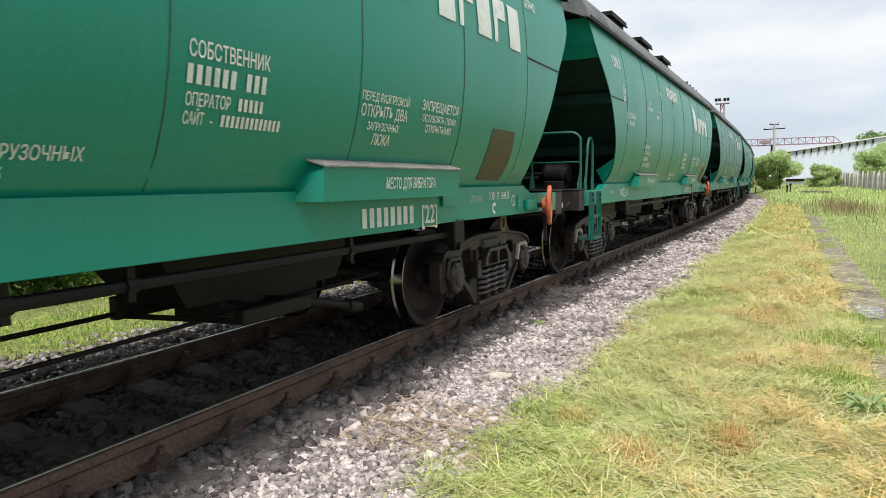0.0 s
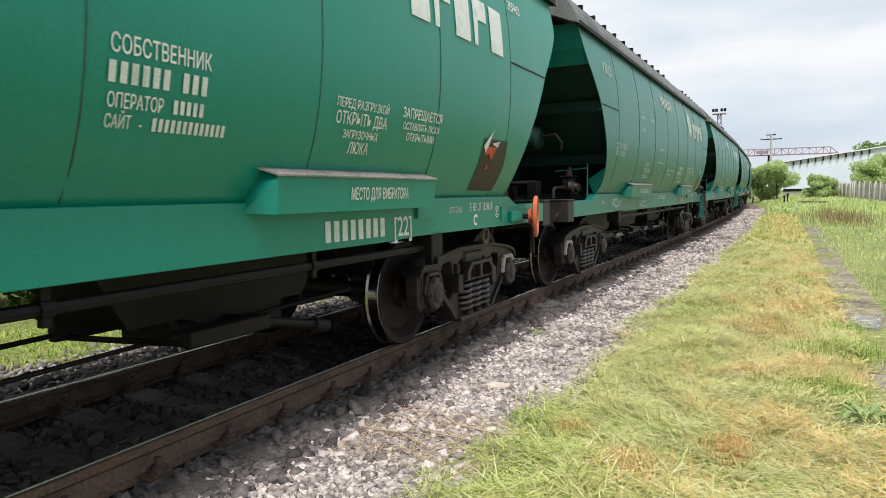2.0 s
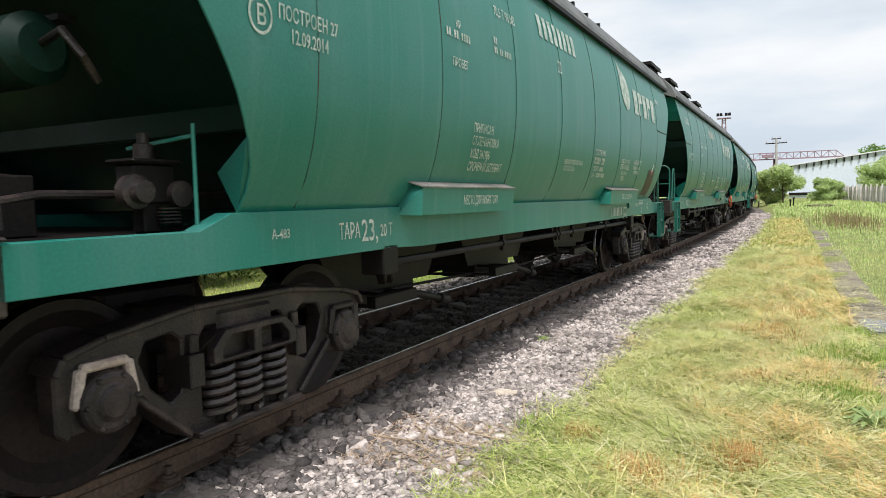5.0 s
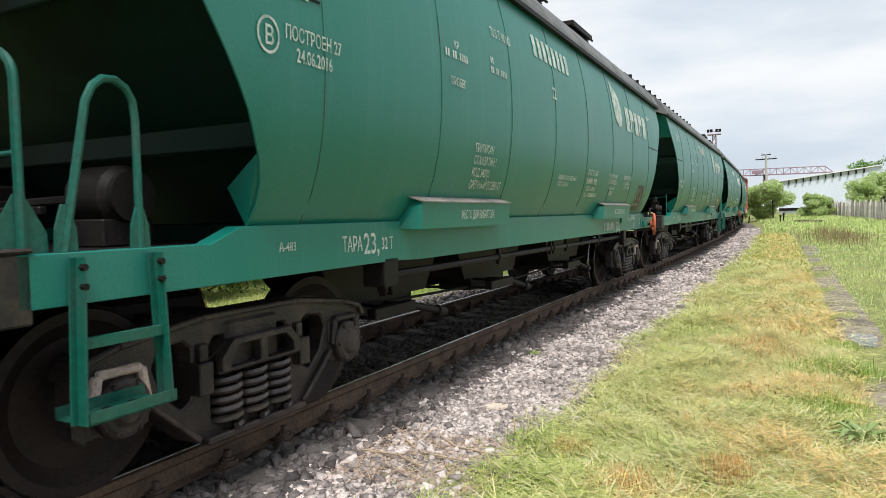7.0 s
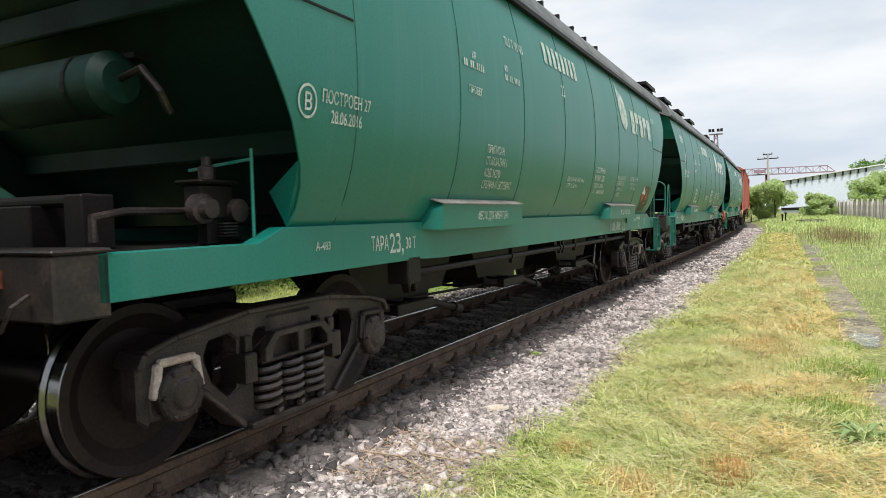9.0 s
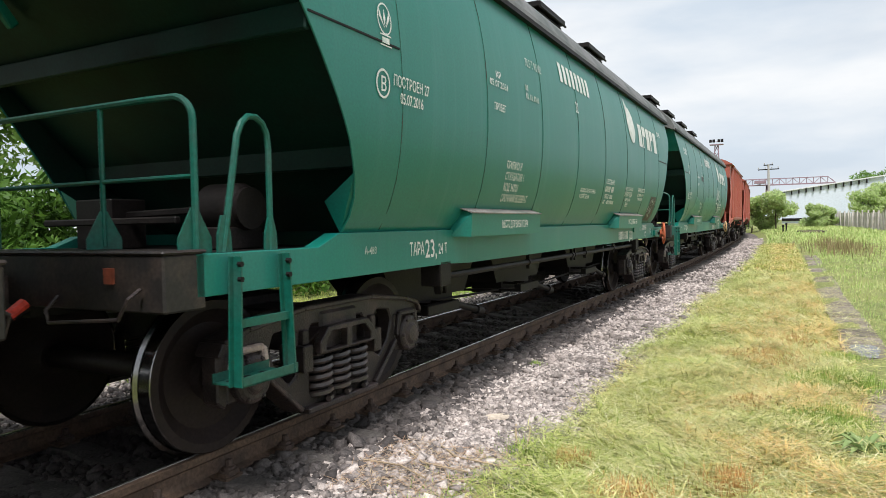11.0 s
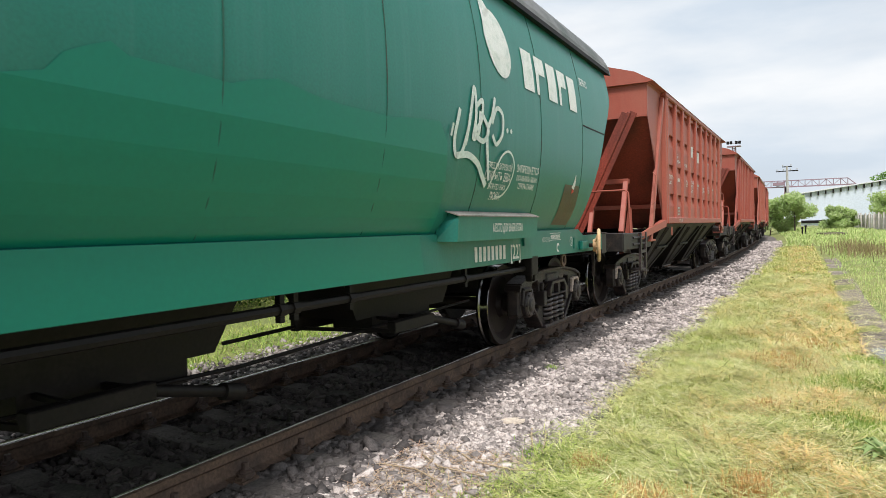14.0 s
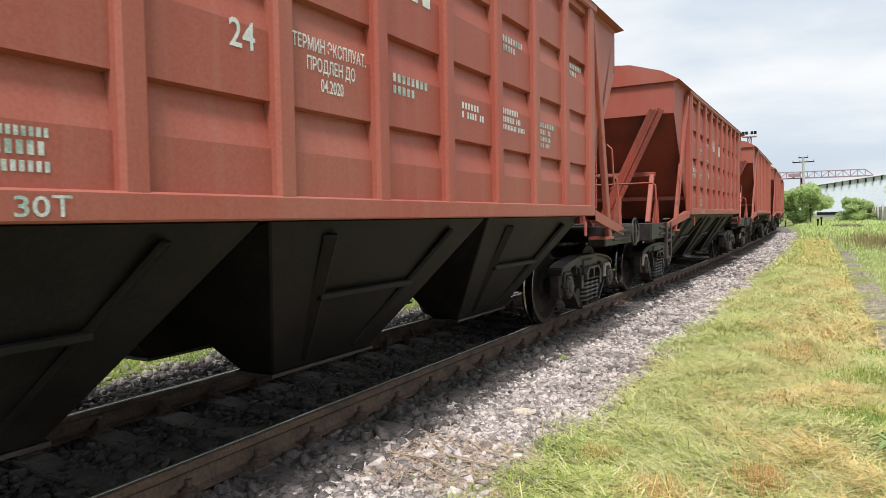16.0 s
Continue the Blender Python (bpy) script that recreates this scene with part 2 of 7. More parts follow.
def part(name, geo, material, parent=None, label="", smooth=False, bevel=0.0, place=None):
    me = bpy.data.meshes.new(name)
    me.from_pydata(geo.v, [], geo.f)
    bm = bmesh.new()
    bm.from_mesh(me)
    bmesh.ops.remove_doubles(bm, verts=bm.verts, dist=1e-5)
    bmesh.ops.recalc_face_normals(bm, faces=bm.faces)
    if bevel:
        edges = [e for e in bm.edges if len(e.link_faces) == 2 and e.calc_face_angle(0) > 0.5]
        bmesh.ops.bevel(bm, geom=edges, offset=bevel, segments=1, affect="EDGES", clamp_overlap=True)
    bm.to_mesh(me)
    bm.free()
    if smooth:
        me.shade_smooth()
        me.set_sharp_from_angle(angle=radians(35))
    for m in material if isinstance(material, (list, tuple)) else [material]:
        me.materials.append(m)
    ob = new(name, me)
    if parent is not None:
        ob.parent = parent
    if place is not None:
        ob.matrix_basis = place
    return tagged(ob, label)


def mesh_from(name, v, tris, materials, smooth=False):
    """A large joined mesh from arrays of vertices and triangles."""
    me = bpy.data.meshes.new(name)
    me.vertices.add(len(v))
    me.vertices.foreach_set("co", np.asarray(v, np.float32).ravel())
    me.loops.add(len(tris) * 3)
    me.loops.foreach_set("vertex_index", np.asarray(tris, np.int32).ravel())
    me.polygons.add(len(tris))
    me.polygons.foreach_set("loop_start", np.arange(len(tris), dtype=np.int32) * 3)
    me.update(calc_edges=True)
    for m in materials if isinstance(materials, (list, tuple)) else [materials]:
        me.materials.append(m)
    if smooth:
        me.shade_smooth()
    return new(name, me)


rng = np.random.default_rng(7)

# ---- the line of the track ----
HEAD_S = [-80, 2, 11, 20, 30, 40, 53, 68, 80, 92, 240]
HEAD_A = [0.0, 0.0, 0.024, 0.024, 0.008, -0.004, -0.014, -0.030, -0.070, -0.120, -0.86]
TS = np.arange(-80, 240.01, 0.25)
TH = np.convolve(np.pad(np.interp(TS, HEAD_S, HEAD_A), 20, mode="edge"), np.ones(41) / 41, "valid")
TX = np.concatenate([[0], np.cumsum(np.sin((TH[1:] + TH[:-1]) / 2) * 0.25)])
TY = np.concatenate([[0], np.cumsum(np.cos((TH[1:] + TH[:-1]) / 2) * 0.25)])
K0 = int(np.argmin(abs(TS)))
TX, TY = TX - TX[K0] - 3.99, TY - TY[K0]
RAIL = 0.797  # rail head centre from the middle of the track


def on_track(s, u=0.0):
    """Place and heading at s metres along the track, u to its right."""
    x, y, a = np.interp(s, TS, TX), np.interp(s, TS, TY), np.interp(s, TS, TH)
    return x + u * np.cos(a), y - u * np.sin(a), a


def rise(y):
    t = np.clip((np.asarray(y, float) - 28) / 70, 0, 1)
    return 0.55 * t * t * (3 - 2 * t)


def track_u(x, y):
    return x - np.interp(y, TY, TX)


def ground_z(x, y):
    u = track_u(x, y)
    bumps = 0.025 * np.sin(x * 2.3 + 0.7 * y) * np.sin(y * 1.1) + 0.02 * np.sin(x * 5.1 - y * 1.9)
    side = np.clip((np.abs(u) - 2.0) / 1.0, 0, 1)
    return -0.30 + side * (0.10 + bumps) + rise(y) * np.clip((np.abs(u) - 2.0) / 3.0, 0, 1)


def ballast_z(u):
    a = np.abs(u)
    return -0.222 - 0.022 * np.clip((a - 1.35) / 1.0, 0, 1.4)


# ---- ground ----
SOIL = mat("meadow_soil", (0.20, 0.215, 0.065), rough=0.95, vary=0.45, scale=0.8, fine=25, bump=0.6, second=(0.14, 0.17, 0.05), amount=0.9, lo=0.4, hi=0.6)


def build_ground():
    xs = np.unique(np.concatenate([-np.geomspace(14, 700, 22)[::-1], np.arange(-13, 9.01, 0.25), np.geomspace(10, 700, 22)]))
    ys = np.unique(np.concatenate([-np.geomspace(4, 300, 14)[::-1], np.arange(-3, 30.01, 0.25), np.arange(31, 130, 1.0), np.geomspace(131, 1500, 20)]))
    gx, gy = np.meshgrid(xs, ys)
    v = np.stack([gx, gy, ground_z(gx, gy)], -1).reshape(-1, 3)
    nx = len(xs)
    i, j = np.meshgrid(np.arange(nx - 1), np.arange(len(ys) - 1))
    a = (j * nx + i).ravel()
    tris = np.concatenate([np.stack([a, a + 1, a + nx + 1], 1), np.stack([a, a + nx + 1, a + nx], 1)])
    tagged(mesh_from("ground", v, tris, SOIL, True), "mown yellow-green grassland beside the railway line", "ground", kind="structure")


PALE = mat("pale_crushed_granite", (0.37, 0.325, 0.298), rough=0.9, vary=0.35, scale=1.5, fine=60, second=(0.20, 0.172, 0.155), amount=0.8, island=0.62, bump=0.3)
BALLAST_DARK = mat("dark_ballast", (0.066, 0.055, 0.052), rough=0.75, vary=0.35, scale=2.0, fine=60, second=(0.040, 0.033, 0.031), amount=0.8, island=0.5, bump=0.3)

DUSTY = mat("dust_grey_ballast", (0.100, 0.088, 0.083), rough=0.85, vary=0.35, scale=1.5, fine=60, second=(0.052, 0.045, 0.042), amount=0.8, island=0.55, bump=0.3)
# Bed grit darkened: shade of the gaps between stones is in its colour.
GRIT = mat("shade_dark_grit_bed", (0.14, 0.122, 0.110), rough=0.95, vary=0.4, scale=2.0, fine=90, second=(0.05, 0.044, 0.04), amount=0.8, bump=0.5)
BOLT = mat("oily_fastening_steel", (0.060, 0.043, 0.035), rough=0.6, vary=0.3, second=(0.10, 0.06, 0.045))


def build_ballast():
    ss = np.concatenate([np.arange(-14, 30, 0.3), np.arange(30, 150, 1.0)])
    us = np.concatenate([np.arange(-2.75, -1.2, 0.15), np.arange(-1.2, 1.2, 0.3), np.arange(1.2, 2.60, 0.1)])
    for name, lo, hi, m, label in (("ballast_bed", -1.55, 1.40, BALLAST_DARK, "dark crushed stone bed under the track"),
                                   ("ballast_shoulder", 1.35, 2.62, GRIT, "pale crushed stone shoulder beside the track"),
                                   ("ballast_shoulder", -2.75, -1.5, GRIT, "pale crushed stone shoulder on the far side of the track")):
        cols = np.array([u for u in us if lo <= u <= hi] + [hi])
        v = []
        for s in ss:
            wob = 0.06 * math.sin(s * 2.1) + 0.05 * math.sin(s * 5.3 + 1)
            for u in cols:
                edge = wob if (u in (cols[0], cols[-1]) and abs(u) < 1.6) else 0.0
                x, y, _ = on_track(s, u + edge)
                v.append((x, y, float(ballast_z(u)) + random.uniform(-0.012, 0.012) - (0.012 if m is GRIT else 0.0)))
        n = len(cols)
        tris = []
        for r in range(len(ss) - 1):
            for c in range(n - 1):
                a = r * n + c
                tris += [(a, a + 1, a + n + 1), (a, a + n + 1, a + n)]
        tagged(mesh_from(name, v, tris, m), label, "ballast", kind="structure")


def rough_block():
    """A blunt six-sided block, to be knocked out of shape stone by stone."""
    v = np.array([(x, y, z) for z in (-1, 1) for y in (-1, 1) for x in (-1, 1)]) / 1.6
    f = np.array([(0, 2, 3), (0, 3, 1), (4, 5, 7), (4, 7, 6), (0, 1, 5), (0, 5, 4), (2, 6, 7), (2, 7, 3), (0, 4, 6), (0, 6, 2), (1, 3, 7), (1, 7, 5)])
    return v, f


def scatter_stones(name, s, u, size, m, label, sink=0.25):
    """Angular stones lying on the bed, all in one mesh."""
    base, faces = rough_block()
    n = len(s)
    x, y, _ = on_track(s, u)
    z = ballast_z(u)
    q = rng.normal(size=(n, 4))
    q /= np.linalg.norm(q, axis=1, keepdims=True)
    w, a, b, c = q.T
    rot = np.stack([1 - 2 * (b * b + c * c), 2 * (a * b - c * w), 2 * (a * c + b * w), 2 * (a * b + c * w), 1 - 2 * (a * a + c * c), 2 * (b * c - a * w),
                    2 * (a * c - b * w), 2 * (b * c + a * w), 1 - 2 * (a * a + b * b)], 1).reshape(n, 3, 3)
    shape = base[None] * rng.uniform(0.60, 1.30, (n, 8, 1)) * (size[:, None, None] * rng.uniform(0.50, 1.25, (n, 1, 3)))
    v = np.einsum("nij,nkj->nki", rot, shape)
    v[..., 2] *= 0.75
    v += np.stack([x, y, z + size * (0.5 - sink)], 1)[:, None]
    tris = (faces[None] + (np.arange(n) * 8)[:, None, None]).reshape(-1, 3)
    tagged(mesh_from(name, v.reshape(-1, 3), tris, m), label, "gravel", kind="stuff")


def build_stones():
    n = 52000
    s = np.concatenate([rng.uniform(2.4, 8.5, n), rng.uniform(8.5, 18, n // 2), rng.uniform(18, 60, n // 4)])
    u = 1.22 + 1.33 * rng.beta(1.3, 1.0, len(s)) + 0.08 * np.sin(s * 1.7)
    grow = np.interp(s, [0, 8.5, 18, 60], [1.0, 1.15, 1.7, 2.6])
    scatter_stones("gravel", s, u, (rng.gamma(3.0, 0.0038, len(s)) + 0.0075) * grow, PALE, "loose pale pinkish grey crushed granite", sink=0.0)
    n = 18000
    s = np.concatenate([rng.uniform(1.0, 10, n), rng.uniform(10, 24, n // 2)])
    k = len(s) * 2 // 5
    s = rng.permutation(s)
    size = rng.gamma(3.5, 0.0062, len(s)) + 0.012
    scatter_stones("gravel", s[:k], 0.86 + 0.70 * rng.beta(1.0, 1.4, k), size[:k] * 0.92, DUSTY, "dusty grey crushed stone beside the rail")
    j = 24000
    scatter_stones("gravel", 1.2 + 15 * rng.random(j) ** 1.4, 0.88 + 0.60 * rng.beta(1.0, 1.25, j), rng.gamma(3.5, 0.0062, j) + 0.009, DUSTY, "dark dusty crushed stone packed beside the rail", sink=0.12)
    scatter_stones("gravel", s[k:], rng.uniform(-2.0, 0.72, len(s) - k), size[k:], BALLAST_DARK, "dark crushed stone between the rails")
    n = 5000
    s = rng.uniform(0, 22, n)
    u = rng.uniform(-2.75, -1.45, n)
    scatter_stones("gravel", s, u, rng.gamma(5, 0.0045, n) + 0.012, PALE, "loose pale crushed stone beyond the far rail")


# ---- rails, sleepers and fastenings ----
RAIL_TOP = mat("rail_running_band", (0.42, 0.40, 0.38), rough=0.28, metal=0.9, vary=0.2, scale=2.0, second=(0.22, 0.18, 0.15), amount=0.6, stretch=(1, 0.2, 1))
SLEEPER = mat("concrete_sleeper_dirty", (0.095, 0.085, 0.077), rough=0.9, vary=0.35, scale=3.0, fine=50, second=(0.040, 0.036, 0.033), amount=0.8, obj=0.25, bump=0.4)


def sweep(prof, ss, u, name, m, label, category, closed=True):
    g = Geo()
    n = len(prof)
    for s in ss:
        x, y, a = on_track(s, u)
        g.v += [(x + p * math.cos(a), y - p * math.sin(a), z) for p, z in prof]
    for r in range(len(ss) - 1):
        for k in range(n if closed else n - 1):
            g.f.append((r * n + k, r * n + (k + 1) % n, (r + 1) * n + (k + 1) % n, (r + 1) * n + k))
    ob = part(name, g, m, smooth=True)
    return tagged(ob, label, category, kind="structure")


def build_rails():
    ss = np.concatenate([np.arange(-14, 30, 1.0), np.arange(30, 160, 2.5)])
    web = [(-0.066, -0.180), (0.066, -0.180), (0.066, -0.170), (0.020, -0.152), (0.010, -0.135), (0.010, -0.065), (0.034, -0.045), (0.036, -0.006),
           (-0.036, -0.006), (-0.034, -0.045), (-0.010, -0.065), (-0.010, -0.135), (-0.020, -0.152), (-0.066, -0.170)]
    web[7:9] = [(0.036, -0.006), (0.030, -0.001), (-0.030, -0.001), (-0.036, -0.006)]
    for u, label in ((RAIL, "rusty brown steel rail with a worn bright running edge"), (-RAIL, "far steel rail with a bright running surface")):
        rail = sweep(web, ss, u, "rail", RUST, label, "rail")
        k = -1 if u > 0 else 1
        top = [(k * 0.006, -0.004), (k * 0.037, -0.010), (k * 0.034, -0.002), (k * 0.026, 0.0015), (k * 0.008, 0.0015)]
        head = sweep(top, ss, u, "running_band", RAIL_TOP, "", "")
        head.parent = rail
        for key in ("category", "kind"):
            if key in head:
                del head[key]
    # one sleeper, shared by all
    g = Geo()
    for sgn in (1,):
        ys = (-0.14, 0.14)
        up = [(-1.35, -0.205), (-1.25, -0.170), (-0.5, -0.165), (-0.35, -0.195), (0.35, -0.195), (0.5, -0.165), (1.25, -0.170), (1.35, -0.205), (1.35, -0.32), (-1.35, -0.32)]
        n = len(up)
        g.add([(x, y * (0.8 if z > -0.3 else 1.0), z) for y in ys for x, z in up],
              [tuple(range(n)), tuple(range(2 * n - 1, n - 1, -1))] + [(k, k + n, (k + 1) % n + n, (k + 1) % n) for k in range(n)])
    first = tagged(part("sleeper", g, SLEEPER, bevel=0.012), "dirty concrete sleeper sunk into the ballast", "sleeper", group="sleepers under the track", kind="structure")
    plate = Geo().box(-0.17, 0.17, -0.075, 0.075, -0.166, -0.150).box(-0.15, -0.09, -0.06, 0.06, -0.15, -0.128).box(0.09, 0.15, -0.06, 0.06, -0.15, -0.128)
    bolt = Geo().lathe([(-0.15, 0.0), (-0.15, 0.042), (-0.095, 0.040), (-0.09, 0.024), (-0.05, 0.022), (-0.045, 0.0)], "z", 8)
    bolt.lathe([(-0.135, 0.058), (-0.110, 0.058), (-0.110, 0.0)], "z", 8)
    pl0 = part("tie_plate", plate, RUST, first)
    bo0 = part("rail_bolt", bolt, BOLT, first)
    pl0.matrix_basis = pose(RAIL, 0, 0)
    bo0.matrix_basis = pose(RAIL + 0.12, 0.0, 0.0)
    for dx in (-RAIL, ):
        o = new("tie_plate", pl0.data)
        o.parent, o.matrix_basis = first, pose(dx, 0, 0)
    for dx in (RAIL - 0.12, -RAIL + 0.12, -RAIL - 0.12):
        o = new("rail_bolt", bo0.data)
        o.parent, o.matrix_basis = first, pose(dx, 0, 0)
    s = -4.0
    x, y, a = on_track(s)
    first.matrix_basis = pose(x, y, 0, 0, 0, -math.degrees(a))
    while s < 58:
        s += 0.545
        x, y, a = on_track(s)
        copy_thing(first, pose(x, y, random.uniform(-0.012, 0.004), 0, 0, -math.degrees(a) + random.uniform(-0.8, 0.8)))


# ---- bogies ----
def side_frame_outline():
    return [(-1.16, 0.66), (-1.12, 0.735), (-0.92, 0.79), (-0.40, 0.855), (0.40, 0.855), (0.92, 0.79), (1.12, 0.735), (1.16, 0.66), (1.16, 0.38), (1.10, 0.33),
            (1.05, 0.42), (0.80, 0.42), (0.72, 0.44), (0.46, 0.17), (0.38, 0.14), (-0.38, 0.14), (-0.46, 0.17), (-0.72, 0.44), (-0.80, 0.42), (-1.05, 0.42), (-1.10, 0.33), (-1.16, 0.38)]


def with_holes(outer, holes, x0, x1, ):
    """A plate with openings, thick from x0 to x1."""
    bm = bmesh.new()
    loops = []
    for loop in [outer] + holes:
        vs = [bm.verts.new((x0, y, z)) for y, z in loop]
        loops.append([bm.edges.new((vs[k], vs[(k + 1) % len(vs)])) for k in range(len(vs))])
    fill = bmesh.ops.triangle_fill(bm, edges=[e for l in loops for e in l], use_beauty=True)
    faces = [f for f in fill["geom"] if isinstance(f, bmesh.types.BMFace)]
    ext = bmesh.ops.extrude_face_region(bm, geom=faces)
    for q in ext["geom"]:
        if isinstance(q, bmesh.types.BMVert):
            q.co.x = x1
    bm.verts.index_update()
    g = Geo()
    g.v = [tuple(q.co) for q in bm.verts]
    g.f = [tuple(q.index for q in f.verts) for f in bm.faces]
    bm.free()
    return g


def build_bogie(parent, y, moving):
    """A three-piece bogie: bolster, side frames, springs, axle boxes and two wheelsets."""
    g = Geo().box(-1.15, 1.15, -0.22, 0.22, 0.50, 0.80).box(-0.35, 0.35, -0.35, 0.35, 0.72, 0.88)
    bogie = part("bogie", g, STEEL, parent, "grimy cast steel three-piece bogie", bevel=0.02, place=pose(0, y, 0))
    for sx in (1, -1):
        window = [(-0.33, 0.24), (-0.34, 0.66), (-0.30, 0.72), (0.30, 0.72), (0.34, 0.66), (0.33, 0.24)]
        eyes = [[(k * 0.46, 0.68), (k * 0.52, 0.73), (k * 0.68, 0.71), (k * 0.72, 0.62), (k * 0.66, 0.47), (k * 0.54, 0.36), (k * 0.47, 0.40)] for k in (1, -1)]
        f = with_holes(side_frame_outline(), [window] + eyes, 1.00 * sx, 1.13 * sx)
        part("side_frame", f, STEEL, bogie, bevel=0.012)
        rim = Geo()
        for a, b in zip(side_frame_outline()[:7], side_frame_outline()[1:8]):
            rim.bar((1.065 * sx, a[0], a[1] - 0.012), (1.065 * sx, b[0], b[1] - 0.012), 0.20, 0.035, up=(0, 0, 1))
        rim.bar((1.065 * sx, -0.42, 0.155), (1.065 * sx, 0.42, 0.155), 0.26, 0.04)
        for k in (1, -1):
            rim.bar((1.065 * sx, k * 0.44, 0.165), (1.065 * sx, k * 0.76, 0.45), 0.20, 0.035)
            rim.box(*sorted((0.98 * sx, 1.20 * sx)), k * 0.42 - 0.05, k * 0.42 + 0.05, 0.42, 0.60)
            rim.box(*sorted((1.12 * sx, 1.17 * sx)), k * 0.405 - 0.03, k * 0.405 + 0.03, 0.60, 0.70)
        part("frame_rim", rim, STEEL, bogie, bevel=0.008)
        cup = Geo()
        cup.add([(1.06 * sx, -0.33, 0.55), (1.06 * sx, 0.33, 0.55), (0.9 * sx, 0.33, 0.55), (0.9 * sx, -0.33, 0.55), (1.18 * sx, -0.24, 0.695), (1.18 * sx, 0.24, 0.695), (0.9 * sx, 0.24, 0.695), (0.9 * sx, -0.24, 0.695)],
                [(0, 1, 2, 3), (4, 7, 6, 5), (0, 4, 5, 1), (1, 5, 6, 2), (2, 6, 7, 3), (3, 7, 4, 0)])
        cup.box(*sorted((0.92 * sx, 1.21 * sx)), -0.34, 0.34, 0.515, 0.54)
        pockets = [[(k * 0.27, 0.545), (k * 0.27, 0.60), (k * 0.20, 0.668), (k * 0.03, 0.668), (k * 0.03, 0.545)] for k in (1, -1)]
        hood = with_holes([(-0.335, 0.53), (-0.335, 0.61), (-0.24, 0.705), (0.24, 0.705), (0.335, 0.61), (0.335, 0.53)], pockets, 1.17 * sx, 1.235 * sx)
        part("bolster_hood", hood, STEEL, bogie, bevel=0.006)
        part("bolster_end", cup, STEEL, bogie, bevel=0.008)
        for yy in (-0.215, 0.0, 0.215):
            turns, pts = 5.4, []
            for k in range(int(turns * 12) + 1):
                a = 2 * math.pi * k / 12
                pts.append((1.10 * sx + 0.095 * math.cos(a), yy + 0.095 * math.sin(a), 0.195 + 0.30 * k / (turns * 12)))
            part("spring", Geo().tube(pts, 0.0225, 6), SPRING, bogie, smooth=True)
            part("spring_core", Geo().lathe([(0.18, 0.0), (0.18, 0.055), (0.51, 0.055), (0.51, 0.0)], "z", 10, (1.10 * sx, yy, 0)), DARK, bogie)
        for k in (1, -1):
            b = Geo().box(*sorted((0.96 * sx, 1.14 * sx)), k * 0.925 - 0.17, k * 0.925 + 0.17, 0.36, 0.66)
            b.lathe([(1.10 * sx, 0.155), (1.19 * sx, 0.150), (1.205 * sx, 0.120), (1.205 * sx, 0.085), (1.225 * sx, 0.075), (1.23 * sx, 0.0)], "x", 20, (0, k * 0.925, 0.485))
            for i in range(6):
                a = i * math.pi / 3
                b.lathe([(1.19 * sx, 0.018), (1.215 * sx, 0.018), (1.215 * sx, 0.0)], "x", 6, (0, k * 0.925 + 0.128 * math.cos(a), 0.485 + 0.128 * math.sin(a)))
            part("axle_box", b, STEEL, bogie, bevel=0.01)
            lug = Geo()
            for e in (-1, 1):
                lug.bar((1.15 * sx, k * 0.925 + e * 0.15, 0.48), (1.15 * sx, k * 0.925 + e * 0.12, 0.66), 0.05, 0.05)
            lug.bar((1.15 * sx, k * 0.925 - 0.12, 0.66), (1.15 * sx, k * 0.925 + 0.12, 0.66), 0.05, 0.045)
            part("pedestal_lug", lug, PINKGREASE if (k * y * sx > 0) else STEEL, bogie, bevel=0.012)
    for k in (1, -1):
        w = Geo()
        for sx in (1, -1):
            w.lathe([(0.73 * sx, 0.0), (0.73 * sx, 0.11), (0.745 * sx, 0.13), (0.755 * sx, 0.34), (0.735 * sx, 0.40), (0.725 * sx, 0.42), (0.725 * sx, 0.472)], "x", 48)
            w.lathe([(0.86 * sx, 0.470), (0.86 * sx, 0.415), (0.845 * sx, 0.40), (0.80 * sx, 0.33), (0.815 * sx, 0.15), (0.87 * sx, 0.13), (0.88 * sx, 0.09), (1.02 * sx, 0.08), (1.02 * sx, 0)], "x", 48)
        w.lathe([(-0.74, 0.085), (-0.3, 0.078), (0.3, 0.078), (0.74, 0.085)], "x", 20)
        set_ob = part("wheelset", w, WHEEL, bogie, "dark rolled steel wheels on an axle", smooth=True, place=pose(0, k * 0.925, 0.478))
        for sx in (1, -1):
            t = Geo().lathe([(0.86 * sx, 0.4705), (0.856 * sx, 0.475), (0.765 * sx, 0.480), (0.752 * sx, 0.502), (0.738 * sx, 0.505), (0.725 * sx, 0.495), (0.725 * sx, 0.4715)], "x", 64)
            moving.append(part("wheel_tread", t, TREAD, bogie, "bright worn running tread", smooth=True, place=pose(0, k * 0.925, 0.478)))
        moving.append(set_ob)
    g = Geo().box(-0.9, 0.9, -0.60, -0.52, 0.40, 0.46).box(-0.9, 0.9, 0.52, 0.60, 0.40, 0.46)
    for sx in (-0.76, 0.76):
        for k in (1, -1):
            g.box(sx - 0.05, sx + 0.05, k * 0.40 - 0.035, k * 0.40 + 0.035, 0.30, 0.58)
    part("brake_beam", g, DARK, bogie)
    return bogie


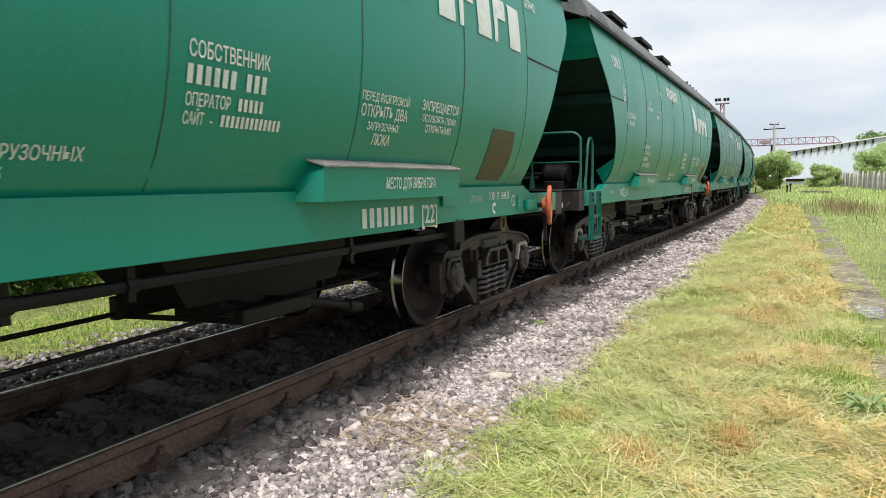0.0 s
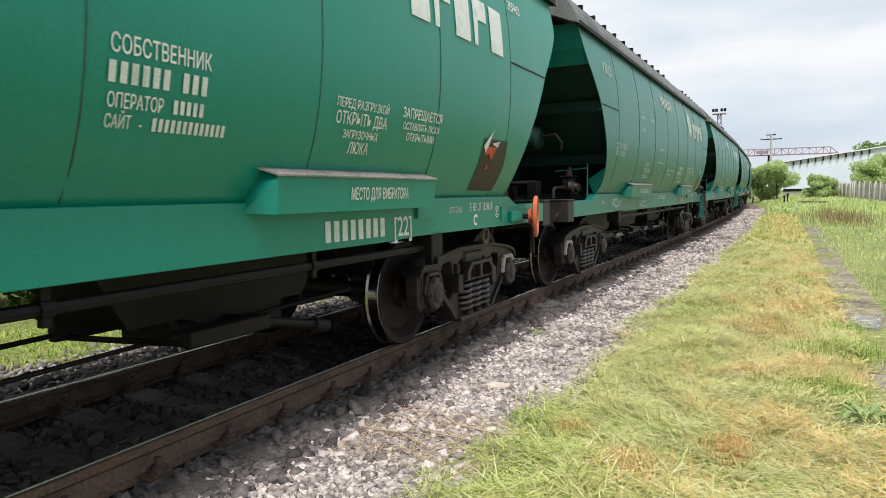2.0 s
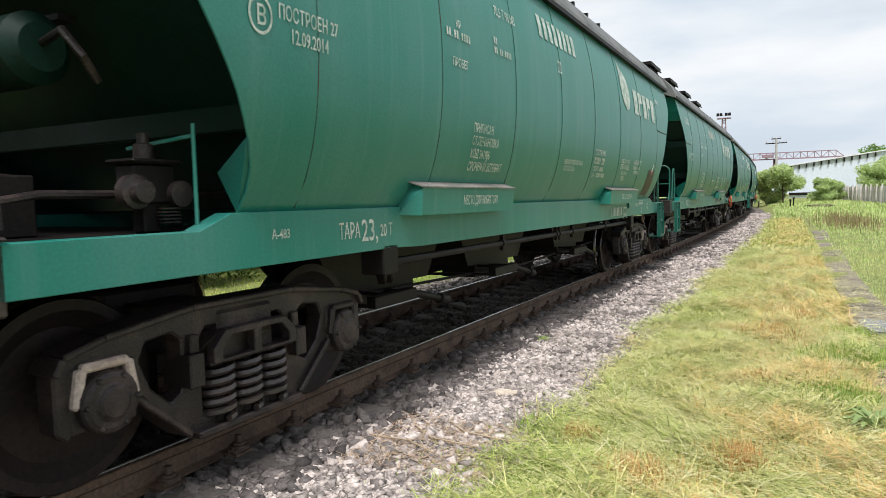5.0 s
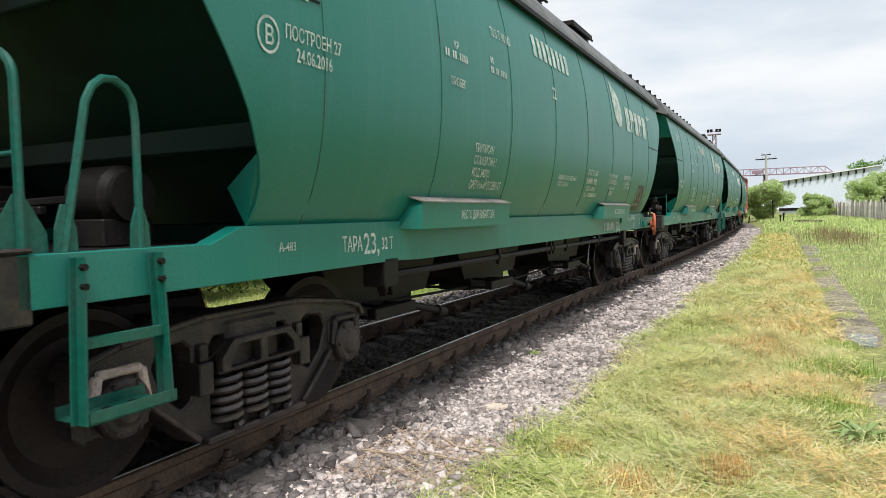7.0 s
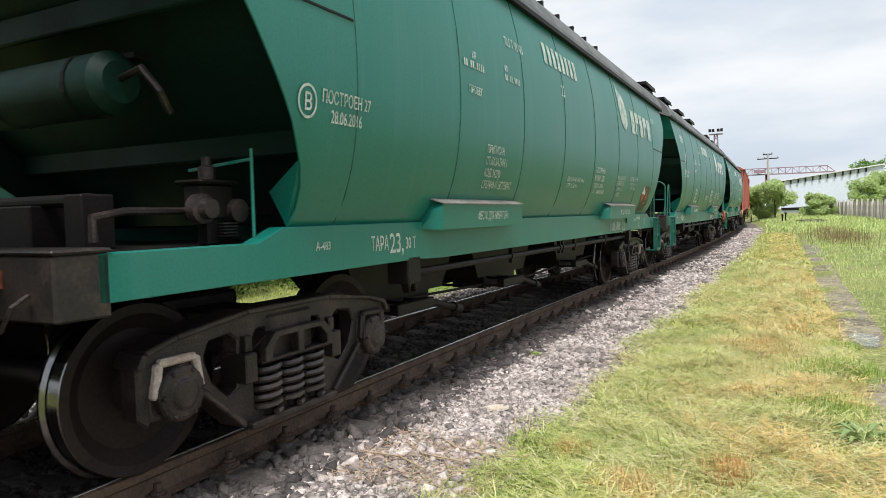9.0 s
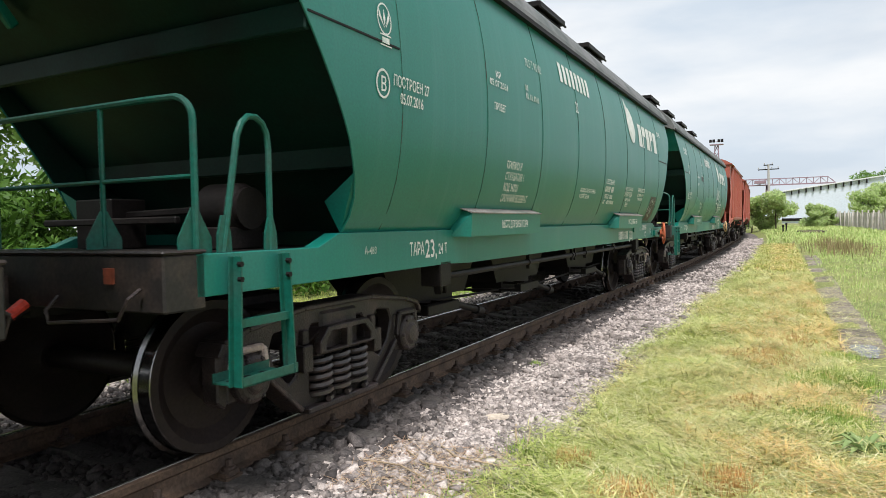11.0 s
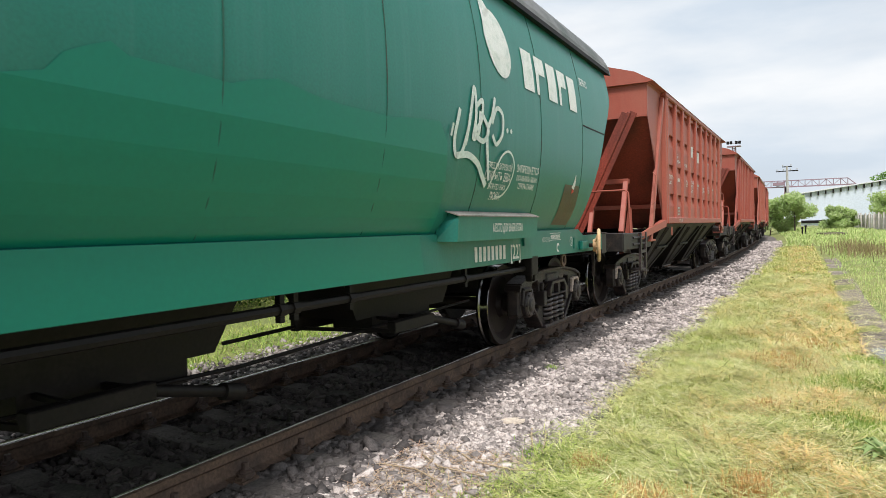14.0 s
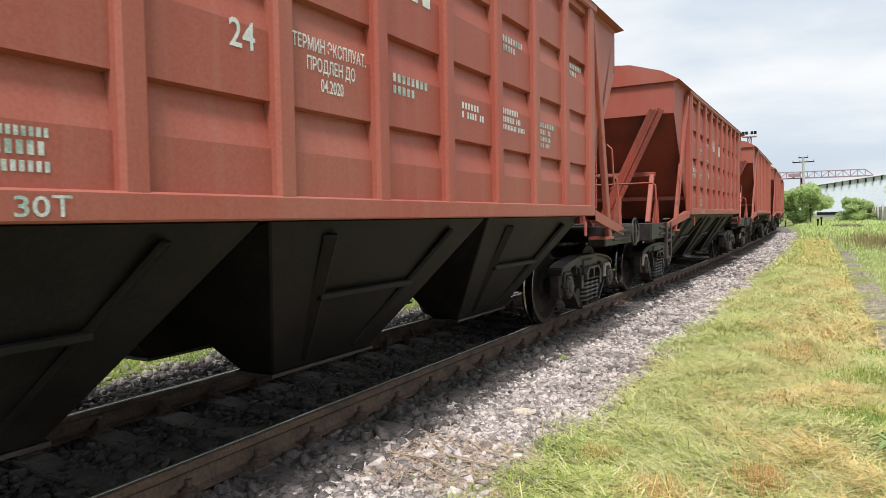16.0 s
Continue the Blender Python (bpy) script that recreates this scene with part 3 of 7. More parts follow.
# ---- green grain hopper ----
PROF = [(1.34, 1.36), (1.45, 1.435), (1.58, 1.495), (1.75, 1.55), (1.95, 1.59), (2.2, 1.615), (2.45, 1.62), (2.7, 1.612), (2.95, 1.59), (3.2, 1.55), (3.45, 1.49), (3.62, 1.44)]
EDGE = [(1.34, 5.50), (1.5, 5.50), (1.65, 5.54), (2.0, 5.72), (2.65, 6.16), (3.12, 6.62), (3.2, 6.68), (3.62, 6.76)]
SILL = 1.40


def half_width(z):
    return float(np.interp(z, [p[0] for p in PROF], [p[1] for p in PROF]))


def end_at(z):
    return float(np.interp(z, [p[0] for p in EDGE], [p[1] for p in EDGE]))


def hopper_side(sx, inner=False):
    """One bulging side sheet, with its sloping ends."""
    g, zs, cols = Geo(), np.linspace(1.34, 3.62, 25), 24
    for off in ((0.0,) if not inner else (-0.012,)):
        for z in zs:
            e = end_at(z)
            for c in range(cols + 1):
                g.v.append((sx * (half_width(z) + off), -e + 2 * e * c / cols, z))
    n, m = cols + 1, len(zs)
    for r in range(m - 1):
        for c in range(cols):
            a = r * n + c
            g.f.append((a, a + 1, a + n + 1, a + n))
    return g


def rod(parent, name, pts, r, m, label=""):
    return part(name, Geo().tube(pts, r, 8), m, parent, label, smooth=True)


def ladder_step(car, y, m, x=1.46):
    """The hanging two-rung footstep at a platform corner."""
    st = part("footstep", Geo().box(x - 0.20, x + 0.03, y - 0.20, y + 0.24, 0.545, 0.553).box(x + 0.02, x + 0.03, y - 0.20, y + 0.24, 0.545, 0.60)
              .box(x - 0.20, x - 0.19, y - 0.20, y + 0.24, 0.545, 0.60), m, car, "green steel footstep with a perforated tread")
    for k in (-1, 1):
        part("stringer", Geo().bar((x + 0.005, y + k * 0.19, 1.24), (x + 0.01, y + k * 0.215, 0.55), 0.010, 0.055, up=(1, 0, 0)).bar((x - 0.03, y + k * 0.19, 1.24), (x - 0.03, y + k * 0.215, 0.55), 0.055, 0.010, up=(1, 0, 0)), m, st)
        for z in (1.20, 1.12):
            part("bolt", Geo().lathe([(x + 0.01, 0.016), (x + 0.035, 0.016), (x + 0.035, 0.0)], "x", 6, (0, y + k * 0.19, z)), DARK, st)
    part("rung", Geo().box(x - 0.02, x + 0.012, y - 0.20, y + 0.20, 0.86, 0.905), m, st)
    for dx in (-0.13, -0.05):
        for dy in (-0.13, 0.0, 0.13):
            part("tread_hole", Geo().lathe([(0.5545, 0.028), (0.5550, 0.0)], "z", 10, (x + dx, y + dy, 0)), DARK, st)


def handrails(car, sy, m, far=True):
    """Railing and hoops of the end platform."""
    y_out, y_in = sy * 6.72, sy * 6.28
    hoop = [(1.36, sy * y, z) for y, z in ((6.56, 1.26), (6.455, 1.80), (6.435, 1.90), (6.40, 1.97), (6.35, 2.01), (6.29, 2.015), (6.235, 1.985), (6.20, 1.93), (6.19, 1.84), (6.19, 1.26))]
    rod(car, "hoop_rail", hoop, 0.019, RAILING)
    rod(car, "hoop_rail", [(-x, y, z) for x, y, z in hoop], 0.019, RAILING)
    top = [(1.34, y_out + sy * 0.0, 1.26), (1.34, y_out, 1.95)]
    for k in range(1, 6):
        a = k * math.pi / 12
        top.append((1.34 - 0.16 + 0.16 * math.cos(a), y_out, 1.95 + 0.13 * math.sin(a)))
    top += [(1.0, y_out, 2.08), (-1.0, y_out, 2.08), (-1.22, y_out, 2.05), (-1.34, y_out, 1.92), (-1.34, y_out, 1.26)]
    rod(car, "end_railing", top, 0.019, RAILING)
    rod(car, "mid_rail", [(1.34, y_out, 1.66), (-1.34, y_out, 1.66)], 0.013, RAILING)
    for x in (0.62, -0.62):
        rod(car, "baluster", [(x, y_out, 1.30), (x, y_out, 2.08)], 0.015, RAILING)
    for y in (6.55, 6.19):
        part("hoop_gusset", Geo().prism([(sy * y - 0.05, 1.25), (sy * y + 0.05, 1.25), (sy * y + 0.045, 1.36), (sy * y + 0.015, 1.46), (sy * y - 0.015, 1.46), (sy * y - 0.045, 1.36)], 1.352, 1.368), RAILING, car)
    for x in (1.33, 0.62, -0.62, -1.33):
        foot = Geo().prism([(y_out - 0.11, 1.20), (y_out + 0.11, 1.20), (y_out + 0.11, 1.34), (y_out + 0.02, 1.50), (y_out - 0.02, 1.50), (y_out - 0.11, 1.34)], x - 0.004, x + 0.004)
        part("rail_gusset", foot, RAILING, car)


def build_green(kind):
    """kind 1: railing and footstep at the leading end, handwheel at the trailing end. kind 2: air tank leading, footstep and ladder trailing."""
    car = new("hopper_wagon")
    G = GREENS[0]
    for sx in (1, -1):
        side = part("side_sheet", hopper_side(sx), G, car, "bulging green painted steel side", smooth=True)
        part("side_lining", hopper_side(sx, True), GREEN_INNER, side, "inner face with its shade put into the colour", smooth=True)
        for sy in (1, -1):
            rim = Geo().tube([(sx * (half_width(z) - 0.006), sy * end_at(z), z) for z in np.linspace(1.34, 3.62, 20)], 0.008, 6)
            part("side_rim", rim, G, side, smooth=True)
        sill = Geo()
        out = [(-6.78, 1.04), (-6.78, 1.26), (-5.80, 1.26), (-5.58, 1.345), (5.58, 1.345), (5.80, 1.26), (6.72, 1.26), (6.72, 1.04), (3.6, 1.05), (3.2, 1.035), (-3.6, 1.035), (-4.0, 1.05)]
        sill.prism(out, sx * 1.28, sx * SILL)
        part("side_sill", sill, G, car, "green steel side sill", bevel=0.004)
        for y0, y1 in ((-3.87, -2.05), (1.77, 3.62)):
            lid = Geo()
            x0, x1 = sx * 1.38, sx * 1.56
            lid.add([(x0, y0 - 0.06, 1.285), (sx * 1.545, y0 + 0.03, 1.280), (sx * 1.545, y1, 1.280), (x0, y1, 1.285), (x0, y0 + 0.05, 1.545), (x1, y0 + 0.03, 1.485), (x1, y1, 1.485), (x0, y1, 1.545)],
                    [(0, 1, 2, 3), (0, 4, 5, 1), (1, 5, 6, 2), (2, 6, 7, 3)])
            lid2 = Geo().add([(sx * 1.36, y0 - 0.08, 1.575), (sx * 1.575, y0 + 0.02, 1.495), (sx * 1.575, y1 + 0.01, 1.495), (sx * 1.36, y1 - 0.06, 1.575),
                              (sx * 1.36, y0 - 0.08, 1.565), (sx * 1.575, y0 + 0.02, 1.485), (sx * 1.575, y1 + 0.01, 1.485), (sx * 1.36, y1 - 0.06, 1.565)],
                             [(0, 1, 2, 3), (7, 6, 5, 4), (0, 4, 5, 1), (1, 5, 6, 2), (2, 6, 7, 3), (3, 7, 4, 0)])
            b = part("vibrator_bracket", lid, G, car, "green sheet steel vibrator bracket on the sill")
            part("bracket_top", lid2, BOXTOP, b, "dusty bracket top")
            if sx > 0 and y0 > 0:
                part("sill_doubler", Geo().box(1.40, 1.425, y1 - 0.04, y1 + 0.24, 1.19, 1.33), G, car)
        # raised weld seams
        for y in (-3.60, -2.10, -0.70, 0.70, 2.15, 3.62):
            seam = [(sx * (half_width(z) + 0.002), y, z) for z in np.linspace(1.36, 3.6, 14)]
            rod(car, "weld_seam", seam, 0.0042, SEAM)
        for sy in (1, -1):
            lap = Geo().bar((sx * (half_width(2.62) + 0.004), sy * 5.12, 2.62), (sx * (half_width(2.62) + 0.002), sy * 6.12, 2.62), 0.006, 0.014)
            part("lap_joint", lap, DARK, car)
            rod(car, "weld_seam", [(sx * (half_width(z) + 0.001), sy * (5.02 + 0.03 * z), z) for z in np.linspace(1.36, 3.6, 14)], 0.004, SEAM)
    # sloping end sheets, upper end panels
    for sy in (1, -1):
        g = Geo()
        rows = [(3.14, 6.56), (2.6, 5.98), (2.0, 5.38), (1.36, 4.65)]
        for z, y in rows:
            w = half_width(z) - 0.014
            g.v += [(-w, sy * y, z), (w, sy * y, z)]
        g.f = [(2 * k, 2 * k + 1, 2 * k + 3, 2 * k + 2) for k in range(3)]
        part("slope_sheet", g, GREEN_INNER, car, "sloping hopper end sheet, shade put into its colour")
        p = Geo()
        pr = [(z, half_width(z) - 0.004) for z in (3.10, 3.3, 3.45, 3.62)]
        for off in (0, 0.02):
            for z, w in pr:
                p.v += [(-w, sy * (end_at(z) - 0.01 - off), z), (w, sy * (end_at(z) - 0.01 - off), z)]
        for lay in (0, 8):
            p.f += [(lay + 2 * k, lay + 2 * k + 1, lay + 2 * k + 3, lay + 2 * k + 2) for k in range(3)]
        p.f += [(0, 1, 9, 8)]
        part("end_panel", p, G, car, "upright green end panel under the roof")
        ribs = Geo()
        for z, y in ((2.62, 6.07), (1.9, 5.27)):
            ribs.box(-half_width(z) + 0.02, half_width(z) - 0.02, sy * y - 0.05, sy * y + 0.05 + sy * 0.05, z - 0.10, z + 0.06)
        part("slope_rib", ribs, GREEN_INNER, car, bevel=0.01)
        for x in (0.75, -0.75):
            part("slope_stay", Geo().bar((x, sy * 6.63, 3.14), (x * 1.02, sy * 6.36, 2.82), 0.055, 0.08), G, car, bevel=0.01)
        for sx in (1, -1):
            tri = Geo().add([(sx * (half_width(z) - 0.016 - dx), sy * (end_at(z) - 0.012 - e), z) for e in (0.0, 0.010) for z, dx in ((1.34, 0.0), (1.55, 0.0), (1.74, 0.0), (1.56, 0.24))],
                            [(0, 1, 2, 3), (7, 6, 5, 4), (0, 3, 7, 4), (3, 2, 6, 7)])
            part("corner_gusset", tri, G, car)
    # roof
    r = Geo()
    half = [(0.25, 4.42), (0.6, 4.36), (0.95, 4.22), (1.22, 4.04), (1.40, 3.84), (1.48, 3.70), (1.51, 3.58), (1.43, 3.60)]
    arcp = [(-x, z) for x, z in half[::-1]] + half + [(0, 4.2)]
    n = len(arcp)
    r.add([(x, y, z) for y in (-6.95, 6.95) for x, z in arcp], [tuple(range(n)), tuple(range(2 * n - 1, n - 1, -1))] + [(k, k + n, (k + 1) % n + n, (k + 1) % n) for k in range(n)])
    part("roof", r, ROOF, car, "dusty arched roof")
    for sx in (1, -1):
        part("eave_strip", Geo().bar((sx * 1.485, -6.85, 3.60), (sx * 1.485, 6.85, 3.60), 0.06, 0.05), DARK, car)
    if kind == 1:
        for y in (-4.15, -1.30, 1.55, 4.35):
            h = part("roof_hatch", Geo().box(-0.46, 0.46, y - 0.52, y + 0.52, 4.36, 4.74).box(-0.57, 0.57, y - 0.64, y + 0.64, 4.77, 4.86).box(-0.52, 0.52, y - 0.58, y + 0.58, 4.70, 4.74), DARK, car, "dark loading hatch on the roof", bevel=0.01)
            part("hatch_hinge", Geo().tube([(0.57, y - 0.66, 4.76), (0.57, y + 0.66, 4.76)], 0.02, 6), DARK, h)
    else:
        h = part("roof_hatch", Geo().box(-0.36, 0.36, -6.3, 6.3, 4.36, 4.68).box(-0.46, 0.46, -6.4, 6.4, 4.70, 4.76), DARK, car, "long dark slot hatch along the roof ridge", bevel=0.01)
        cl = Geo()
        for y in np.arange(-5.8, 6.0, 0.85):
            cl.box(-0.50, 0.50, y - 0.03, y + 0.03, 4.66, 4.80)
        part("hatch_clamp", cl, DARK, h)
    for sx in (1, -1):
        part("roof_walk", Geo().box(sx * 0.70 - 0.14, sx * 0.70 + 0.14, -6.4, 6.4, 4.36, 4.39), DARK, car)
    # frame, end beams, couplers
    part("centre_sill", Geo().box(-0.20, 0.20, -6.9, 6.9, 0.90, 1.22), DARK, car)
    for sy in (1, -1):
        y0, y1 = sorted((sy * 6.72, sy * 6.98))
        eb = part("end_beam", Geo().box(-1.40, 1.40, y0, y1, 0.98, 1.265).box(-1.41, 1.41, y0 - 0.01, y1 + 0.01, 1.265, 1.285), BEAM, car, "dark steel end beam", bevel=0.012)
        rod(eb, "hand_bar", [(0.62, sy * 7.00, 1.05), (0.62, sy * 7.07, 0.98), (0.66, sy * 7.08, 0.92), (1.20, sy * 7.08, 0.96), (1.26, sy * 7.07, 1.06), (1.26, sy * 7.0, 1.10)], 0.010, STEEL)
        part("reflector", Geo().box(0.98, 1.05, sy * 6.985 - 0.008, sy * 6.985 + 0.008, 1.12, 1.20), REFLECTOR, eb)
        c = Geo().box(-0.14, 0.14, *sorted((sy * 6.9, sy * 7.12)), 0.90, 1.16).box(-0.10, 0.10, *sorted((sy * 7.1, sy * 7.28)), 0.93, 1.10)
        c.box(-0.20, 0.12, *sorted((sy * 7.2, sy * 7.355)), 0.88, 1.16)
        part("coupler", c, STEEL, car, "automatic knuckle coupler", bevel=0.02)
        rod(car, "brake_hose", [(0.35, sy * 7.0, 0.98), (0.38, sy * 7.14, 0.92), (0.36, sy * 7.24, 0.72), (0.30, sy * 7.30, 0.55), (0.24, sy * 7.345, 0.58)], 0.026, DARK)
        part("angle_cock", Geo().tube([(0.35, sy * 7.02, 1.0), (0.37, sy * 7.12, 0.94)], 0.035, 8), SCRAP_RED, car)
        part("platform_deck", Geo().box(-1.28, 1.28, *sorted((sy * 5.0, sy * 6.75)), 1.225, 1.25), DARK, car)
    # running gear under the hopper
    for y, a, d in ((-3.20, 0.97, 0.74), (-0.80, 0.97, 0.74), (2.17, 0.97, 0.74)):
        f = Geo().add([(0.10, y - a, 1.03), (0.82, y - a, 1.03), (0.82, y + a, 1.03), (0.10, y + a, 1.03), (0.25, y - d, 0.66), (0.80, y - d, 0.66), (0.80, y + d, 0.66), (0.25, y + d, 0.66)],
                      [(0, 1, 2, 3), (7, 6, 5, 4), (0, 4, 5, 1), (1, 5, 6, 2), (2, 6, 7, 3), (3, 7, 4, 0)])
        fu = part("discharge_funnel", f, DARK, car, "black discharge funnel")
        part("funnel_gate", Geo().box(0.30, 0.72, y - 0.40, y + 0.60, 0.50, 0.66), DARK, fu)
    rod(car, "shaft", [(1.30, -4.1, 0.935), (1.30, 3.9, 0.935)], 0.031, DARK, "long round discharge shaft under the sill")
    for y in (-4.05, 3.95):
        part("shaft_hanger", Geo().box(1.20, 1.40, y - 0.10, y + 0.10, 0.86, 1.08).prism([(y - 0.07, 0.87), (y - 0.04, 0.78), (y - 0.01, 0.87)], 1.30, 1.38)
             .prism([(y + 0.02, 0.87), (y + 0.05, 0.78), (y + 0.08, 0.87)], 1.30, 1.38), DARK, car, bevel=0.01)
    for y in (-1.75, -0.02, 0.10, 0.66, 2.4):
        part("shaft_joint", Geo().tube([(1.30, y - 0.03, 0.935), (1.30, y + 0.03, 0.935)], 0.043, 8).box(1.28, 1.32, y - 0.02, y + 0.02, 0.86, 1.06), DARK, car)
    rod(car, "brake_rod", [(0.75, -3.7, 0.62), (0.75, 0.2, 0.52), (0.75, 3.6, 0.60)], 0.014, DARK)
    for y in (-2.45, -0.05, 2.92):
        gate = part("gate_frame", Geo().box(0.95, 1.04, y - 1.28, y - 0.62, 0.535, 0.63), DARK, car, "dark steel sliding gate frame", bevel=0.008)
        part("cross_bar", Geo().bar((1.0, y - 1.26, 0.555), (0.15, y - 1.42, 0.555), 0.03), DARK, gate)
        part("cross_bar", Geo().bar((1.0, y - 1.08, 0.62), (0.25, y - 1.04, 0.64), 0.028), DARK, gate)
        part("cross_bar", Geo().bar((1.0, y - 0.70, 0.60), (0.20, y - 0.70, 0.60), 0.035), DARK, gate)
        part("far_plate", Geo().box(0.11, 0.18, y - 1.50, y - 0.70, 0.54, 0.69), DARK, gate, bevel=0.008)
        part("pull_rod", Geo().tube([(0.15, y - 1.45, 0.58), (0.15, y - 2.30, 0.565)], 0.016, 6), DARK, gate)
        part("lock_barrel", Geo().tube([(0.20, y - 1.50, 0.745), (0.20, y - 1.36, 0.745), (0.20, y - 1.35, 0.745), (0.20, y - 1.15, 0.745)], [0.042, 0.042, 0.028, 0.028], 10), DARK, gate, smooth=True)
        part("lock_handle", Geo().tube([(0.30, y - 1.32, 0.72), (0.30, y - 1.32, 0.80), (0.30, y - 1.14, 0.82), (0.30, y - 1.14, 0.74)], 0.010, 6), DARK, gate)
        cyl = part("gate_cylinder", Geo().tube([(1.0, y - 0.72, 0.600), (1.0, y - 0.15, 0.470), (1.0, y - 0.145, 0.468), (1.0, y, 0.435)], [0.034, 0.034, 0.053, 0.051], 12), DARK, car, "dark gate cylinder with an open clevis end", smooth=True)
        part("clevis_hole", Geo().lathe([(0.0, 0.026), (0.004, 0.0)], "y", 10, (1.0, y + 0.001, 0.435)), STEEL, cyl)
    ends = {1: (("rail", -1), ("wheel", 1)), 2: (("tank", -1), ("rail", 1))}[kind]
    for what, sy in ends:
        if what == "rail":
            ladder_step(car, sy * 6.37, RAILING)
            handrails(car, sy, G)
            # cylinder and lever gear on the platform
            part("brake_cylinder", Geo().lathe([(0.50, 0.0), (0.50, 0.12), (0.56, 0.17), (0.82, 0.17), (0.86, 0.14), (0.90, 0.14), (0.90, 0.0)], "x", 18, (0, sy * 5.85, 1.52)), DARK, car, "black brake cylinder on the platform", smooth=True)
            part("cylinder_stand", Geo().box(0.55, 0.85, sy * 5.85 - 0.16, sy * 5.85 + 0.16, 1.25, 1.40).bar((0.5, sy * 5.85, 1.52), (-0.4, sy * 5.85, 1.50), 0.05).box(-0.7, -0.3, sy * 5.85 - 0.15, sy * 5.85 + 0.15, 1.25, 1.62)
                 .bar((-0.9, sy * 6.1, 1.45), (0.5, sy * 6.1, 1.45), 0.05), DARK, car, bevel=0.01)
            if kind == 1:
                la = Geo()
                for x in (-0.95, -0.56):
                    la.tube([(x, sy * 6.92, 1.28), (x, sy * 6.93, 3.4), (x, sy * 6.90, 4.0)], 0.016, 8)
                for z in np.arange(1.5, 3.9, 0.30):
                    la.tube([(-0.95, sy * 6.92, z), (-0.56, sy * 6.92, z)], 0.012, 6)
                part("end_ladder", la, RAILING, car, "green end ladder")
                rod(car, "grab_pole", [(-0.20, sy * 6.92, 1.28), (-0.20, sy * 6.90, 3.3)], 0.016, RAILING)
        if what == "wheel":
            tilt = pose(1.545, sy * 6.03, 1.12, 0, 0, 15)
            rim = Geo().tube([(0, 0.205 * math.cos(a), 0.205 * math.sin(a)) for a in (2 * math.pi * k / 32 for k in range(33))], 0.024, 8, cap=False)
            hand = part("handwheel", rim, ORANGE, car, "orange handbrake wheel", smooth=True, place=tilt)
            for k in range(6):
                a = 2 * math.pi * k / 6 + 0.3
                part("spoke", Geo().bar((-0.05, 0.06 * math.cos(a), 0.06 * math.sin(a)), (0.0, 0.20 * math.cos(a), 0.20 * math.sin(a)), 0.048, 0.016, up=(1, 0, 0)), ORANGE, hand, bevel=0.004)
            part("hub", Geo().lathe([(-0.035, 0.100), (-0.055, 0.090), (-0.08, 0.08), (-0.08, 0.04), (-0.02, 0.036), (-0.015, 0.0)], "x", 18), ORANGE, hand, smooth=True)
            part("handwheel_shaft", Geo().tube([(1.30, sy * 5.75, 1.13), (1.50, sy * 6.02, 1.12)], 0.028, 8), DARK, car)
            part("shaft_guard", Geo().box(1.40, 1.45, 5.58, 5.88, 1.08, 1.19), G, car, bevel=0.01)
            part("hose_hanger", Geo().bar((1.30, 6.60, 1.06), (1.30, 6.62, 0.66), 0.045, 0.012), STEEL, car)
            part("slot_plate", Geo().box(1.40, 1.415, sy * 5.35, sy * 5.5, 1.10, 1.24), G, car)
            rod(car, "hoop_rail", [(-1.30, y, z) for y, z in ((6.56, 1.26), (6.455, 1.80), (6.40, 1.95), (6.32, 2.01), (6.235, 1.97), (6.19, 1.84), (6.19, 1.26))], 0.018, RAILING)
            part("lever_gear", Geo().box(0.25, 0.55, 5.65, 5.85, 1.25, 1.52).tube([(-0.8, 6.2, 1.5), (0.9, 6.2, 1.5)], 0.06, 8).box(0.9, 1.1, 6.05, 6.35, 1.25, 1.58), DARK, car, bevel=0.015)
        if what == "tank":
            part("air_tank", Geo().lathe([(-0.62, 0.0), (-0.62, 0.12), (-0.56, 0.18), (0.56, 0.18), (0.62, 0.12), (0.62, 0.0)], "x", 20, (0.1, sy * 6.1, 2.18)), GREEN_INNER, car, "dark green air reservoir", smooth=True)
            part("tank_strap", Geo().lathe([(-0.25, 0.187), (-0.22, 0.187)], "x", 20, (0, sy * 6.1, 2.18)).lathe([(0.45, 0.187), (0.48, 0.187)], "x", 20, (0, sy * 6.1, 2.18)).box(-0.5, 0.7, sy * 5.95 - 0.05, sy * 5.95 + 0.05, 2.34, 2.37), DARK, car)
            rod(car, "air_pipe", [(0.72, sy * 6.1, 2.20), (0.95, sy * 6.15, 2.22), (1.02, sy * 6.1, 2.10), (0.98, sy * 6.0, 2.0)], 0.022, STEEL)
            rod(car, "deck_pipe", [(1.05, sy * 6.55, 1.30), (1.05, sy * 6.55, 1.42), (1.02, sy * 6.35, 1.45), (1.0, sy * 5.0, 1.45)], 0.022, STEEL)
            v = sy * 5.82
            valve = part("air_valve", Geo().box(0.98, 1.13, v - 0.12, v + 0.12, 1.40, 1.60).box(0.94, 1.16, v - 0.15, v + 0.15, 1.60, 1.625).box(1.0, 1.1, v - 0.05, v + 0.05, 1.25, 1.42), DARK, car, "dark air distributor valve", bevel=0.012)
            part("valve_chamber", Geo().lathe([(1.10, 0.085), (1.16, 0.085), (1.17, 0.06), (1.22, 0.055), (1.225, 0.0)], "x", 16, (0, v - 0.13, 1.46)), STEEL, valve, smooth=True)
            part("valve_chamber", Geo().lathe([(1.10, 0.07), (1.17, 0.07), (1.18, 0.0)], "x", 14, (0, v + 0.13, 1.45)), STEEL, valve, smooth=True)
